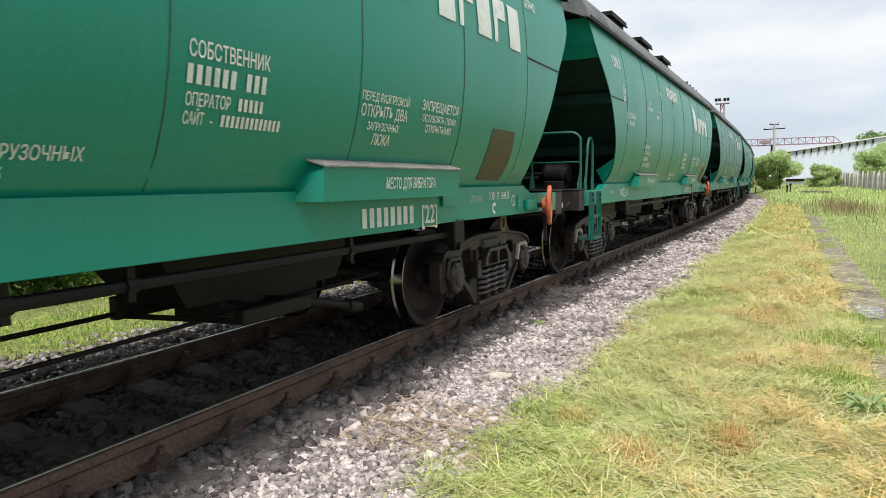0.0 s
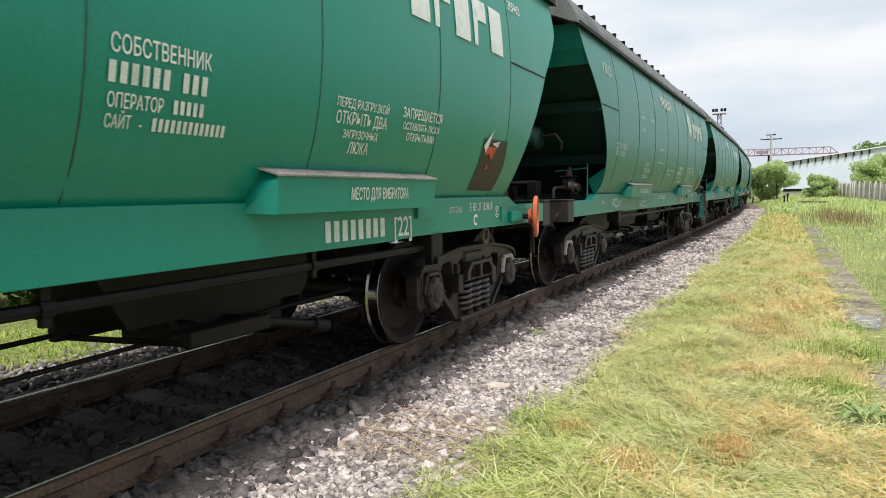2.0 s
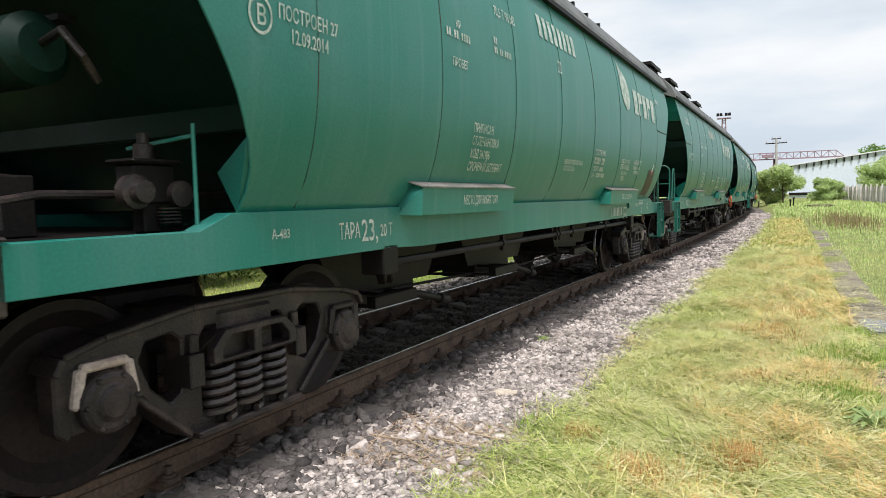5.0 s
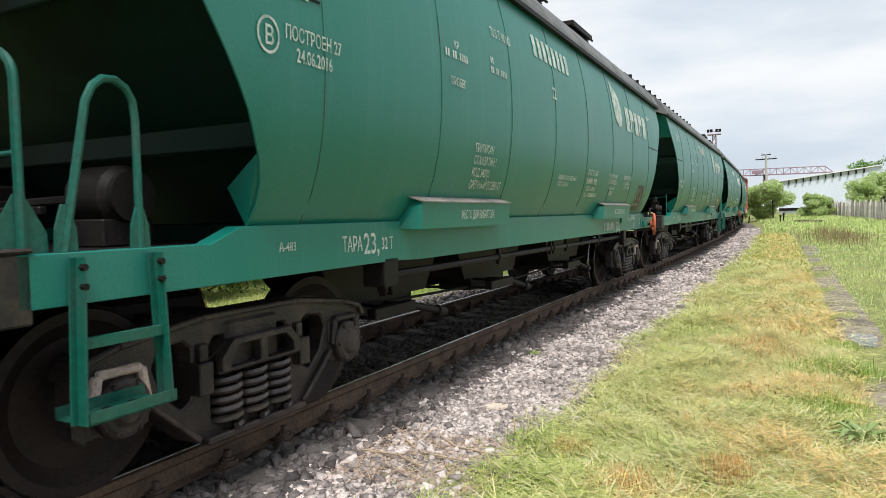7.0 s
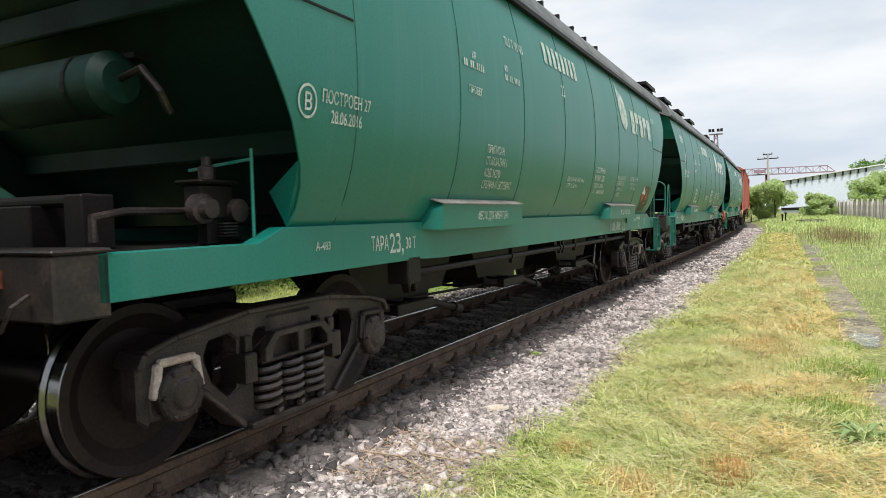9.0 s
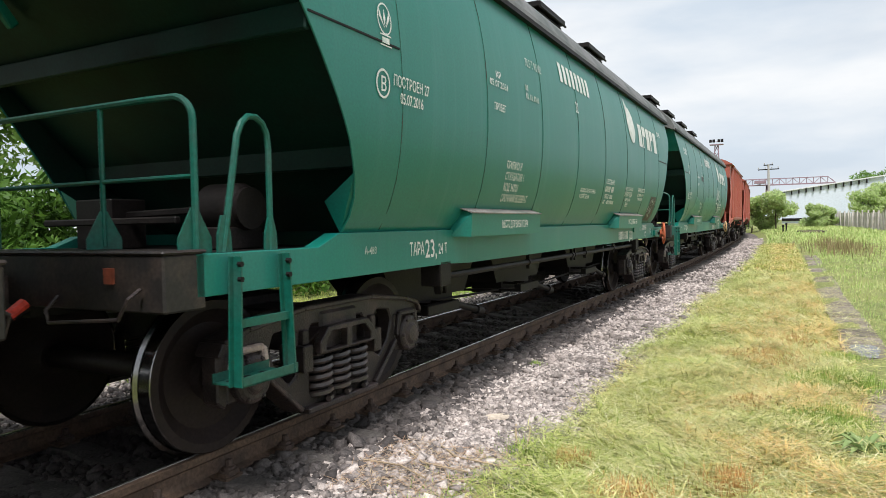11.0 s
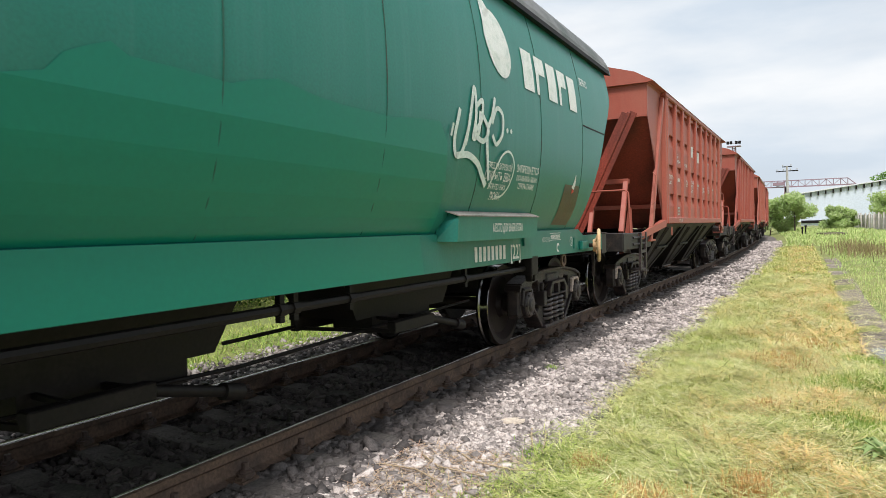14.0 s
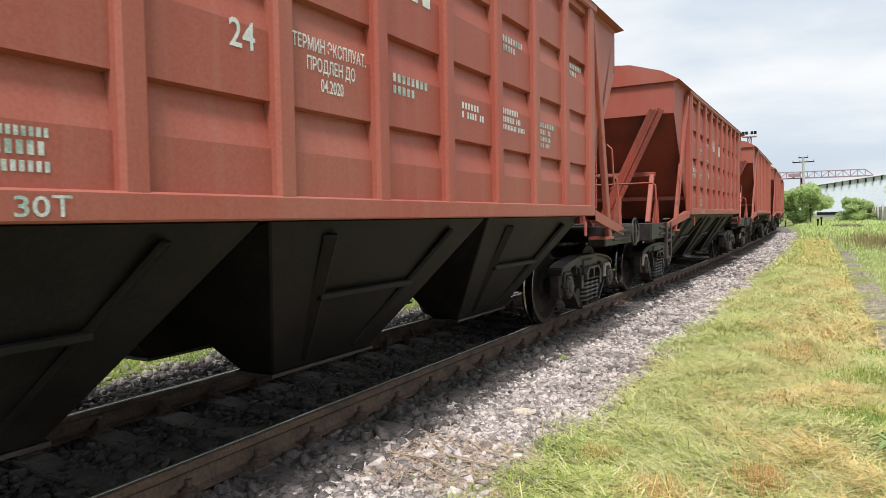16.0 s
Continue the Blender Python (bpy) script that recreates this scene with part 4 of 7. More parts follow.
            part("valve_cap", Geo().lathe([(1.60, 0.05), (1.70, 0.05), (1.71, 0.03), (1.76, 0.03), (1.76, 0.0)], "z", 12, (1.05, v, 0)), STEEL, valve, smooth=True)
            for k in range(5):
                part("cooling_fin", Geo().box(0.97, 1.15, v + 0.02, v + 0.13, 1.30 + 0.018 * k, 1.308 + 0.018 * k), STEEL, valve)
            part("valve_stand", Geo().box(-0.1, 0.3, sy * 6.2 - 0.2, sy * 6.2 + 0.2, 1.25, 1.50).box(0.6, 0.75, sy * 6.3 - 0.1, sy * 6.3 + 0.1, 1.25, 1.55).tube([(-1.0, sy * 6.3, 1.52), (0.7, sy * 6.3, 1.52)], 0.04, 8), DARK, car, bevel=0.01)
            part("rail_post", Geo().tube([(1.30, sy * 5.72, 1.28), (1.30, sy * 5.72, 1.80)], 0.011, 6).bar((1.30, sy * 5.72, 1.74), (0.8, sy * 5.72, 1.70), 0.018), G, car)
    part("bogie_ring", Geo().lathe([(-0.012, 0.055), (0.012, 0.055), (0.012, 0.085), (-0.012, 0.085), (-0.012, 0.055)], "x", 14, (1.36, 5.05, 0.97)), RUST, car)
    moving = []
    for y in (-5.25, 5.25):
        build_bogie(car, y, moving)
    return car


# ---- red ribbed hopper ----
RW = 1.60


def build_red():
    car = new("hopper_wagon")
    R = REDS[0]
    for sx in (1, -1):
        g = Geo().box(*sorted((sx * (RW - 0.135), sx * (RW - 0.120))), -4.03, 4.03, 1.40, 3.90)
        part("side_wall", g, R, car, "red-brown painted side wall", )
        # pressed wall sheet: each dent is deep under its upper edge and runs out downwards
        line = [(RW - 0.055, 1.42)]
        for z in (1.76, 2.35, 2.94, 3.53):
            line += [(RW - 0.055, z), (RW - 0.068, z + 0.06), (RW - 0.108, z + 0.230), (RW - 0.055, z + 0.240)]
        line.append((RW - 0.055, 3.88))
        lap = Geo().add([(sx * x, y, z) for y in (-4.02, 4.02) for x, z in line], [(k, k + 1, k + 1 + len(line), k + len(line)) for k in range(len(line) - 1)])
        part("wall_corrugation", lap, R, car)
        for sy in (1, -1):
            part("corner_post", Geo().box(*sorted((sx * 1.485, sx * (RW - 0.012))), *sorted((sy * 3.99, sy * 4.13)), 1.40, 3.90), R, car, bevel=0.012)
        ys = [-3.97 + 0.882 * k for k in range(10)]
        for y in ys:
            part("post", Geo().prism([(y - 0.07, 1.40), (y + 0.07, 1.40), (y + 0.07, 3.88), (y - 0.07, 3.88)], sx * (RW - 0.12), sx * RW), R, car, bevel=0.02)
        part("bottom_chord", Geo().box(*sorted((sx * (RW - 0.12), sx * (RW + 0.005))), -4.05, 4.05, 1.395, 1.52), R, car, bevel=0.01)
        part("top_chord", Geo().box(*sorted((sx * (RW - 0.12), sx * (RW + 0.01))), -4.18, 4.18, 3.84, 3.96).box(*sorted((sx * 1.47, sx * 1.52)), -5.32, 5.32, 3.88, 3.97), R, car, bevel=0.02)
        for sy in (1, -1):
            part("platform_chord", Geo().add([(sx * 1.46, sy * 4.15, 1.34), (sx * 1.46, sy * 4.15, 1.47), (sx * 1.46, sy * 5.95, 1.22), (sx * 1.46, sy * 5.95, 1.10),
                                             (sx * 1.58, sy * 4.15, 1.34), (sx * 1.58, sy * 4.15, 1.47), (sx * 1.46, sy * 5.99, 1.22), (sx * 1.46, sy * 5.99, 1.10)],
                                            [(0, 1, 2, 3), (4, 7, 6, 5), (1, 5, 6, 2), (0, 3, 7, 4), (2, 6, 7, 3)]), R, car)
            part("corner_brace", Geo().bar((sx * 1.47, sy * 5.12, 1.10), (sx * 1.54, sy * 4.22, 3.80), 0.13, 0.07, up=(1, 0, 0)), R, car, bevel=0.01)
            part("brace_foot", Geo().box(*sorted((sx * 1.28, sx * 1.52)), sy * 5.05 - 0.22, sy * 5.05 + 0.18, 1.08, 1.115), R, car)
    for sy in (1, -1):
        g = Geo()
        rows = [(3.98, 5.34), (3.40, 5.34), (3.32, 5.32), (1.75, 4.05), (1.32, 3.72)]
        for z, y in rows:
            g.v += [(-RW + 0.10, sy * y, z), (RW - 0.10, sy * y, z)]
        g.f = [(2 * k, 2 * k + 1, 2 * k + 3, 2 * k + 2) for k in range(4)]
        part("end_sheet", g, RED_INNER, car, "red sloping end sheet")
        up = Geo().add([(-1.5, sy * 5.36, 3.98), (1.5, sy * 5.36, 3.98), (1.5, sy * 5.36, 3.36), (-1.5, sy * 5.36, 3.36)], [(0, 1, 2, 3)])
        for sx in (1, -1):
            up.add([(sx * 1.5, sy * 4.1, 3.95), (sx * 1.5, sy * 5.36, 3.97), (sx * 1.5, sy * 5.36, 3.36), (sx * 1.5, sy * 5.33, 3.3), (sx * 1.5, sy * 4.08, 1.75), (sx * 1.5, sy * 3.9, 1.40), (sx * 1.5, sy * 4.1, 1.40)], [(0, 1, 2, 3, 4, 5, 6)])
        part("end_wing", up, R, car)
        for x in (0.55, -0.55):
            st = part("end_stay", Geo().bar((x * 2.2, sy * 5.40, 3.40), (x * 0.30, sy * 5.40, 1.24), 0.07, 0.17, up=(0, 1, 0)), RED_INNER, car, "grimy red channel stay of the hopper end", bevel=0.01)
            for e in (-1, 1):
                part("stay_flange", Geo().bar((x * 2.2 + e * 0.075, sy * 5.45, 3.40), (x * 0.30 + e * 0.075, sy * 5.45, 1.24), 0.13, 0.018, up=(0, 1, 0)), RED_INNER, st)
            part("short_stay", Geo().bar((x * 1.9, sy * 5.12, 2.18), (x * 1.95, sy * 5.62, 1.25), 0.09, 0.09), R, car, bevel=0.01)
            part("short_stay", Geo().bar((x * 0.85, sy * 5.12, 2.18), (x * 0.90, sy * 5.62, 1.25), 0.08, 0.08), R, car, bevel=0.01)
        part("stay_rail", Geo().box(-1.10, 1.10, sy * 5.10 - 0.06, sy * 5.10 + 0.06, 2.15, 2.24), R, car, bevel=0.01)
        part("end_rib", Geo().box(-1.48, 1.48, sy * 4.06 - 0.09, sy * 4.06 + 0.09, 1.70, 1.78), R, car)
        part("end_rib", Geo().box(-1.5, 1.5, sy * 5.345 - 0.04, sy * 5.345 + 0.04, 3.32, 3.42), R, car)
        la = Geo()
        for x in (-0.36, 0.0):
            la.tube([(x, sy * 5.36, 1.56), (x, sy * 5.36, 4.0)], 0.014, 6)
        for z in np.arange(1.56, 4.0, 0.36):
            la.tube([(-0.36, sy * 5.36, z - 0.05), (-0.36, sy * 5.40, z), (0.0, sy * 5.40, z), (0.0, sy * 5.36, z - 0.05)], 0.011, 6)
        part("end_ladder", la, R, car)
        rod(car, "end_rail", [(1.36, sy * 6.12, 1.24), (1.33, sy * 6.12, 1.94), (1.27, sy * 6.12, 1.98), (-1.20, sy * 6.12, 1.97), (-1.26, sy * 6.12, 1.93), (-1.28, sy * 6.12, 1.24)], 0.016, R)
        for x in (1.35, 0.05, -1.27):
            part("rail_gusset", Geo().bar((x, sy * 6.12, 1.70), (x - 0.02, sy * 6.12, 1.24), 0.012, 0.05, up=(0, 1, 0)).add([(x + 0.03, sy * 6.12, 1.68), (x + 0.05, sy * 6.12, 1.24), (x - 0.09, sy * 6.10, 1.24), (x - 0.03, sy * 6.10, 1.68)], [(0, 1, 2, 3)]), R, car)
        rod(car, "brake_pipe", [(-0.25, sy * 5.75, 1.24), (-0.25, sy * 5.75, 1.42), (-0.20, sy * 5.75, 1.48), (0.10, sy * 5.70, 1.48), (0.16, sy * 5.70, 1.42), (0.16, sy * 5.65, 1.24)], 0.035, DARK)
        part("end_weld", Geo().bar((-1.46, sy * 4.87, 2.78), (1.46, sy * 4.87, 2.78), 0.012, 0.02), R, car)
        rod(car, "grab_iron", [(1.50, sy * 5.10, 1.75), (1.56, sy * 5.08, 1.80), (1.56, sy * 4.98, 2.28), (1.50, sy * 4.96, 2.34)], 0.013, R)
        y0, y1 = sorted((sy * 5.0, sy * 6.98))
        for sx in (1, -1):
            part("platform_sill", Geo().box(*sorted((sx * 1.22, sx * 1.46)), y0, y1, 0.98, 1.25), BEAM, car, "dark painted platform sill", bevel=0.012)
        part("platform_deck", Geo().box(-1.215, 1.215, y0, y1, 1.20, 1.24), BEAM, car)
        part("sill_bead", Geo().tube([(1.465, sy * 5.4, 1.17), (1.465, sy * 6.4, 1.17)], 0.022, 6).tube([(1.465, sy * 5.4, 1.06), (1.465, sy * 6.4, 1.06)], 0.022, 6), BEAM, car, smooth=True)
        part("end_beam", Geo().box(-1.45, 1.45, *sorted((sy * 6.74, sy * 6.99)), 0.96, 1.26), BEAM, car, "dark steel end beam", bevel=0.012)
        rod(car, "hand_bar", [(0.62, sy * 7.00, 1.05), (0.62, sy * 7.07, 0.95), (1.20, sy * 7.08, 0.97), (1.26, sy * 7.07, 1.08)], 0.010, STEEL)
        c = Geo().box(-0.14, 0.14, *sorted((sy * 6.9, sy * 7.12)), 0.90, 1.16).box(-0.20, 0.12, *sorted((sy * 7.1, sy * 7.355)), 0.88, 1.14)
        part("coupler", c, STEEL, car, "automatic knuckle coupler", bevel=0.02)
        rod(car, "brake_hose", [(0.35, sy * 7.0, 0.98), (0.38, sy * 7.14, 0.92), (0.36, sy * 7.24, 0.72), (0.30, sy * 7.30, 0.55), (0.24, sy * 7.345, 0.58)], 0.026, DARK)
    st = part("footstep", Geo().box(1.30, 1.50, -5.98, -5.52, 0.60, 0.63), STEEL, car, "grey steel footstep", bevel=0.005)
    part("stringer", Geo().box(1.46, 1.50, -5.98, -5.90, 0.60, 1.25), STEEL, st)
    part("stringer", Geo().box(1.46, 1.50, -5.60, -5.52, 0.60, 1.25), STEEL, st)
    part("rung", Geo().box(1.46, 1.50, -5.92, -5.58, 0.90, 0.95), STEEL, st)
    hw = Geo().tube([(1.545, 6.30 + 0.20 * math.cos(a), 1.15 + 0.20 * math.sin(a)) for a in (2 * math.pi * k / 24 for k in range(25))], 0.014, 6, cap=False)
    hw.bar((1.545, 6.10, 1.15), (1.545, 6.50, 1.15), 0.02).bar((1.545, 6.30, 0.95), (1.545, 6.30, 1.35), 0.02)
    part("handwheel", hw, BEAM, car, "bare steel handbrake wheel")
    r = Geo()
    arcp = [(-1.62, 3.93), (-1.3, 4.12), (-0.7, 4.30), (0, 4.36), (0.7, 4.30), (1.3, 4.12), (1.62, 3.93), (1.5, 3.91), (-1.5, 3.91)]
    n = len(arcp)
    r.add([(x, y, z) for y in (-5.42, 5.42) for x, z in arcp], [tuple(range(n)), tuple(range(2 * n - 1, n - 1, -1))] + [(k, k + n, (k + 1) % n + n, (k + 1) % n) for k in range(n)])
    part("roof", r, R, car, "red arched roof")
    for y in (-3.3, -1.1, 1.1, 3.3):
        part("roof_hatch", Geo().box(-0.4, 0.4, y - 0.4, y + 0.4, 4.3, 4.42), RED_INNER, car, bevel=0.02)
    part("centre_sill", Geo().box(-0.2, 0.2, -6.9, 6.9, 0.90, 1.22), DARK, car)
    for y in (-2.72, -0.08, 2.56):
        for sx in (1, -1):
            f = Geo().add([(sx * x, y + k * d, z) for x, d, z in ((1.50, 1.29, 1.395), (0.20, 1.29, 1.10), (0.48, 0.55, 0.36), (0.78, 0.55, 0.36)) for k in (-1, 1)],
                          [(0, 1, 3, 2), (2, 3, 5, 4), (4, 5, 7, 6), (6, 7, 1, 0), (0, 2, 4, 6), (1, 7, 5, 3)])
            fu = part("discharge_funnel", f, DARK, car, "black steel discharge funnel", bevel=0.01)
            part("funnel_lip", Geo().box(*sorted((sx * 0.46, sx * 0.80)), y - 0.58, y + 0.58, 0.34, 0.362), STEEL, fu)
            if sx > 0:
                near = fu
        fu = near
        part("funnel_rib", Geo().bar((1.18, y - 0.55, 0.90), (1.18, y + 0.55, 0.90), 0.08, 0.05), DARK, fu, bevel=0.01)
        for k in (1, -1):
            part("funnel_rib", Geo().bar((1.46, y + k * 0.75, 1.31), (0.80, y + k * 0.30, 0.42), 0.10, 0.04), DARK, fu, bevel=0.01)
    for y in (-3.7, 3.7):
        part("name_tab", Geo().box(RW - 0.01, RW + 0.004, y - 0.03, y + 0.03, 1.16, 1.33), R, car)
    moving = []
    for y in (-5.25, 5.25):
        build_bogie(car, y, moving)
    return car


# ---- lettering ----
TEXTS = {}


def text_outline(words, bold):
    """The letters of one line as triangles, one unit high."""
    if (words, bold) not in TEXTS:
        cu = bpy.data.curves.new("lettering", "FONT")
        cu.body, cu.resolution_u, cu.offset = words, 3, bold
        ob = bpy.data.objects.new("lettering", cu)
        scene.collection.objects.link(ob)
        deps = bpy.context.evaluated_depsgraph_get()
        deps.update()
        me = bpy.data.meshes.new_from_object(ob.evaluated_get(deps))
        v = np.array([q.co[:2] for q in me.vertices]) if len(me.vertices) else np.zeros((0, 2))
        f = [tuple(p.vertices) for p in me.polygons]
        bpy.data.objects.remove(ob)
        bpy.data.curves.remove(cu)
        bpy.data.meshes.remove(me)
        v = v / 0.729
        TEXTS[words, bold] = (v, f)
    return TEXTS[words, bold]


def on_side(y, z, lift=0.007):
    """A place on the near bulging side."""
    return (half_width(z) + lift, y, z)


def on_flat(x):
    return lambda y, z: (x, y, z)


def write(car, lines, y, z, surface, material=None, align="left", squeeze=0.72, slant=0.0, name="lettering", width=0.0):
    """Lines of (words, height); y, z is the top left corner. A word of '#' marks becomes plain bars."""
    g = Geo()
    top = z
    widest = 0.0
    sizes = []
    for words, h in lines:
        v, f = text_outline(words.replace("#", "H"), 0.012)
        w = (v[:, 0].max() if len(v) else 0) * h * squeeze
        sizes.append(w)
        widest = max(widest, w)
    if width:
        squeeze *= width / widest
        sizes = [w * width / widest for w in sizes]
        widest = width
    for (words, h), w in zip(lines, sizes):
        start = y + (0 if align == "left" else (widest - w) / 2)
        base = top - h
        if "#" in words:
            step = w / max(1, len(words))
            runs = "".join(c if c != "#" else " " for c in words)
            k = 0
            for run in runs.split(" "):
                if run:
                    v, f = text_outline(run, 0.012)
                    fit = min(1.0, step * len(run) * 0.94 / (v[:, 0].max() * h * squeeze))
                    g.add([surface(start + k * step + p * h * squeeze * fit, base + q * h) for p, q in v], f)
                k += len(run) + 1
            for k, ch in enumerate(words):
                if ch == "#":
                    a, b = start + k * step, start + (k + 0.62) * step
                    pts = [(a, base), (b, base), (b, base + h / 2), (b, base + h), (a, base + h), (a, base + h / 2)]
                    g.add([surface(p, q) for p, q in pts], [(0, 1, 2, 5), (5, 2, 3, 4)])
        else:
            v, f = text_outline(words, 0.012)
            g.add([surface(start + p * h * squeeze + slant * q * h, base + q * h) for p, q in v], f)
        top = base - h * 0.42
    part_ob = part(name, g, material or WHITE, car)
    return part_ob


def polygon_on(car, name, outline, surface, material, label="", rows=6):
    """A filled shape laid on a curved side, cut into level strips so that it follows the curve."""
    bm = bmesh.new()
    vs = [bm.verts.new((0, y, z)) for y, z in outline]
    bm.faces.new(vs)
    zs = [z for _, z in outline]
    for k in range(1, rows):
        zc = min(zs) + (max(zs) - min(zs)) * k / rows
        bmesh.ops.bisect_plane(bm, geom=bm.verts[:] + bm.edges[:] + bm.faces[:], plane_co=(0, 0, zc), plane_no=(0, 0, 1))
    g = Geo()
    bm.verts.index_update()
    g.v = [surface(q.co.y, q.co.z) for q in bm.verts]
    g.f = [tuple(q.index for q in f.verts) for f in bm.faces]
    bm.free()
    return part(name, g, material, car, label)


def seal(car, y, z, m):
    """A round quality mark with three leaves over a small framed tag."""
    g = Geo()
    for a in range(20):
        b0, b1 = 2 * math.pi * a / 20, 2 * math.pi * (a + 1) / 20
        g.add([on_side(y + r * math.cos(b), z + r * math.sin(b) * 1.25) for b in (b0, b1) for r in (0.078, 0.088)], [(0, 1, 3, 2)])
    for lean in (-0.05, 0.0, 0.05):
        g.add([on_side(y + lean * 0.2, z - 0.06), on_side(y + lean - 0.014, z + 0.01), on_side(y + lean * 1.3, z + 0.07), on_side(y + lean + 0.014, z + 0.01)], [(0, 1, 2, 3)])
    for d in (-0.105, -0.175):
        g.add([on_side(y - 0.07, z + d), on_side(y + 0.07, z + d), on_side(y + 0.07, z + d - 0.009), on_side(y - 0.07, z + d - 0.009)], [(0, 1, 2, 3)])
    g.add([on_side(y - 0.045, z - 0.125), on_side(y + 0.045, z - 0.125), on_side(y + 0.045, z - 0.165), on_side(y - 0.045, z - 0.165)], [(0, 1, 2, 3)])
    part("lettering", g, m, car)


def emblem(car, y, z, m):
    """The owner's mark as plain shapes: a leaf-like disc and five upright blocks."""
    leaf = [(y + 0.27 * math.sin(a) - 0.06 * math.cos(a), z + 0.30 * math.cos(a)) for a in np.linspace(0, 2 * math.pi, 22)[:-1]]
    polygon_on(car, "emblem", leaf, on_side, m)
    tip = [(y - 0.27, z + 0.08), (y - 0.26, z + 0.44), (y - 0.06, z + 0.28)]
    polygon_on(car, "emblem", tip, on_side, m)
    for k in range(5):
        a = y + 0.58 + k * 0.36
        polygon_on(car, "emblem_block", [(a, z - 0.30), (a + 0.07, z - 0.30), (a + 0.09, z - 0.08), (a + 0.28, z - 0.08), (a + 0.28, z + 0.10), (a, z + 0.10)] if k % 2 else
                   [(a, z - 0.30), (a + 0.28, z - 0.30), (a + 0.28, z + 0.10), (a, z + 0.10)], on_side, m)


BUILT = {0: "10.04.2018", 1: "16.04.2018", 2: "07.08.2014", 3: "12.09.2014", 4: "24.06.2016", 5: "28.06.2016", 6: "05.07.2016", 7: "29.07.2014"}
TARE = {0: "28", 1: "26", 2: "22", 3: "20", 4: "32", 5: "30", 6: "24", 7: "12"}


# where each wagon's stencils sit: (y, z) of the upper left corner
BUILT_AT = {0: (-5.05, 2.45), 1: (-5.02, 2.47), 2: (-5.00, 2.13), 3: (-5.42, 2.42), 4: (-5.44, 2.43), 5: (-5.45, 2.15), 6: (-5.22, 2.43), 7: (-5.24, 2.14)}
HOME_AT = {0: (-3.45, 2.03), 1: (-3.59, 2.03), 4: (-2.93, 2.01), 6: (-3.10, 2.00)}
CHECK_AT = {2: (-3.46, 2.80), 7: (-3.60, 2.75), 6: (-3.54, 2.81)}
REPAIRED = {2: "07.08.2029", 7: "29.07.2029", 6: "05.07.2031", 1: "16.04.2033"}
HATCH_AT = {0: 2.17, 1: 2.31, 2: 2.34, 3: 2.30, 4: 1.99, 5: 2.10, 6: 2.10, 7: 2.28}
CLOSE_AT = {0: 2.94, 1: 3.08, 2: 3.07, 3: 3.15, 4: 3.01, 5: 3.07, 6: 3.08, 7: 2.98}
PATCH_AT = {0: -0.20, 1: 0.06, 2: 0.02, 3: 0.0, 4: -0.18, 5: -0.08, 6: -0.07, 7: 0.0}


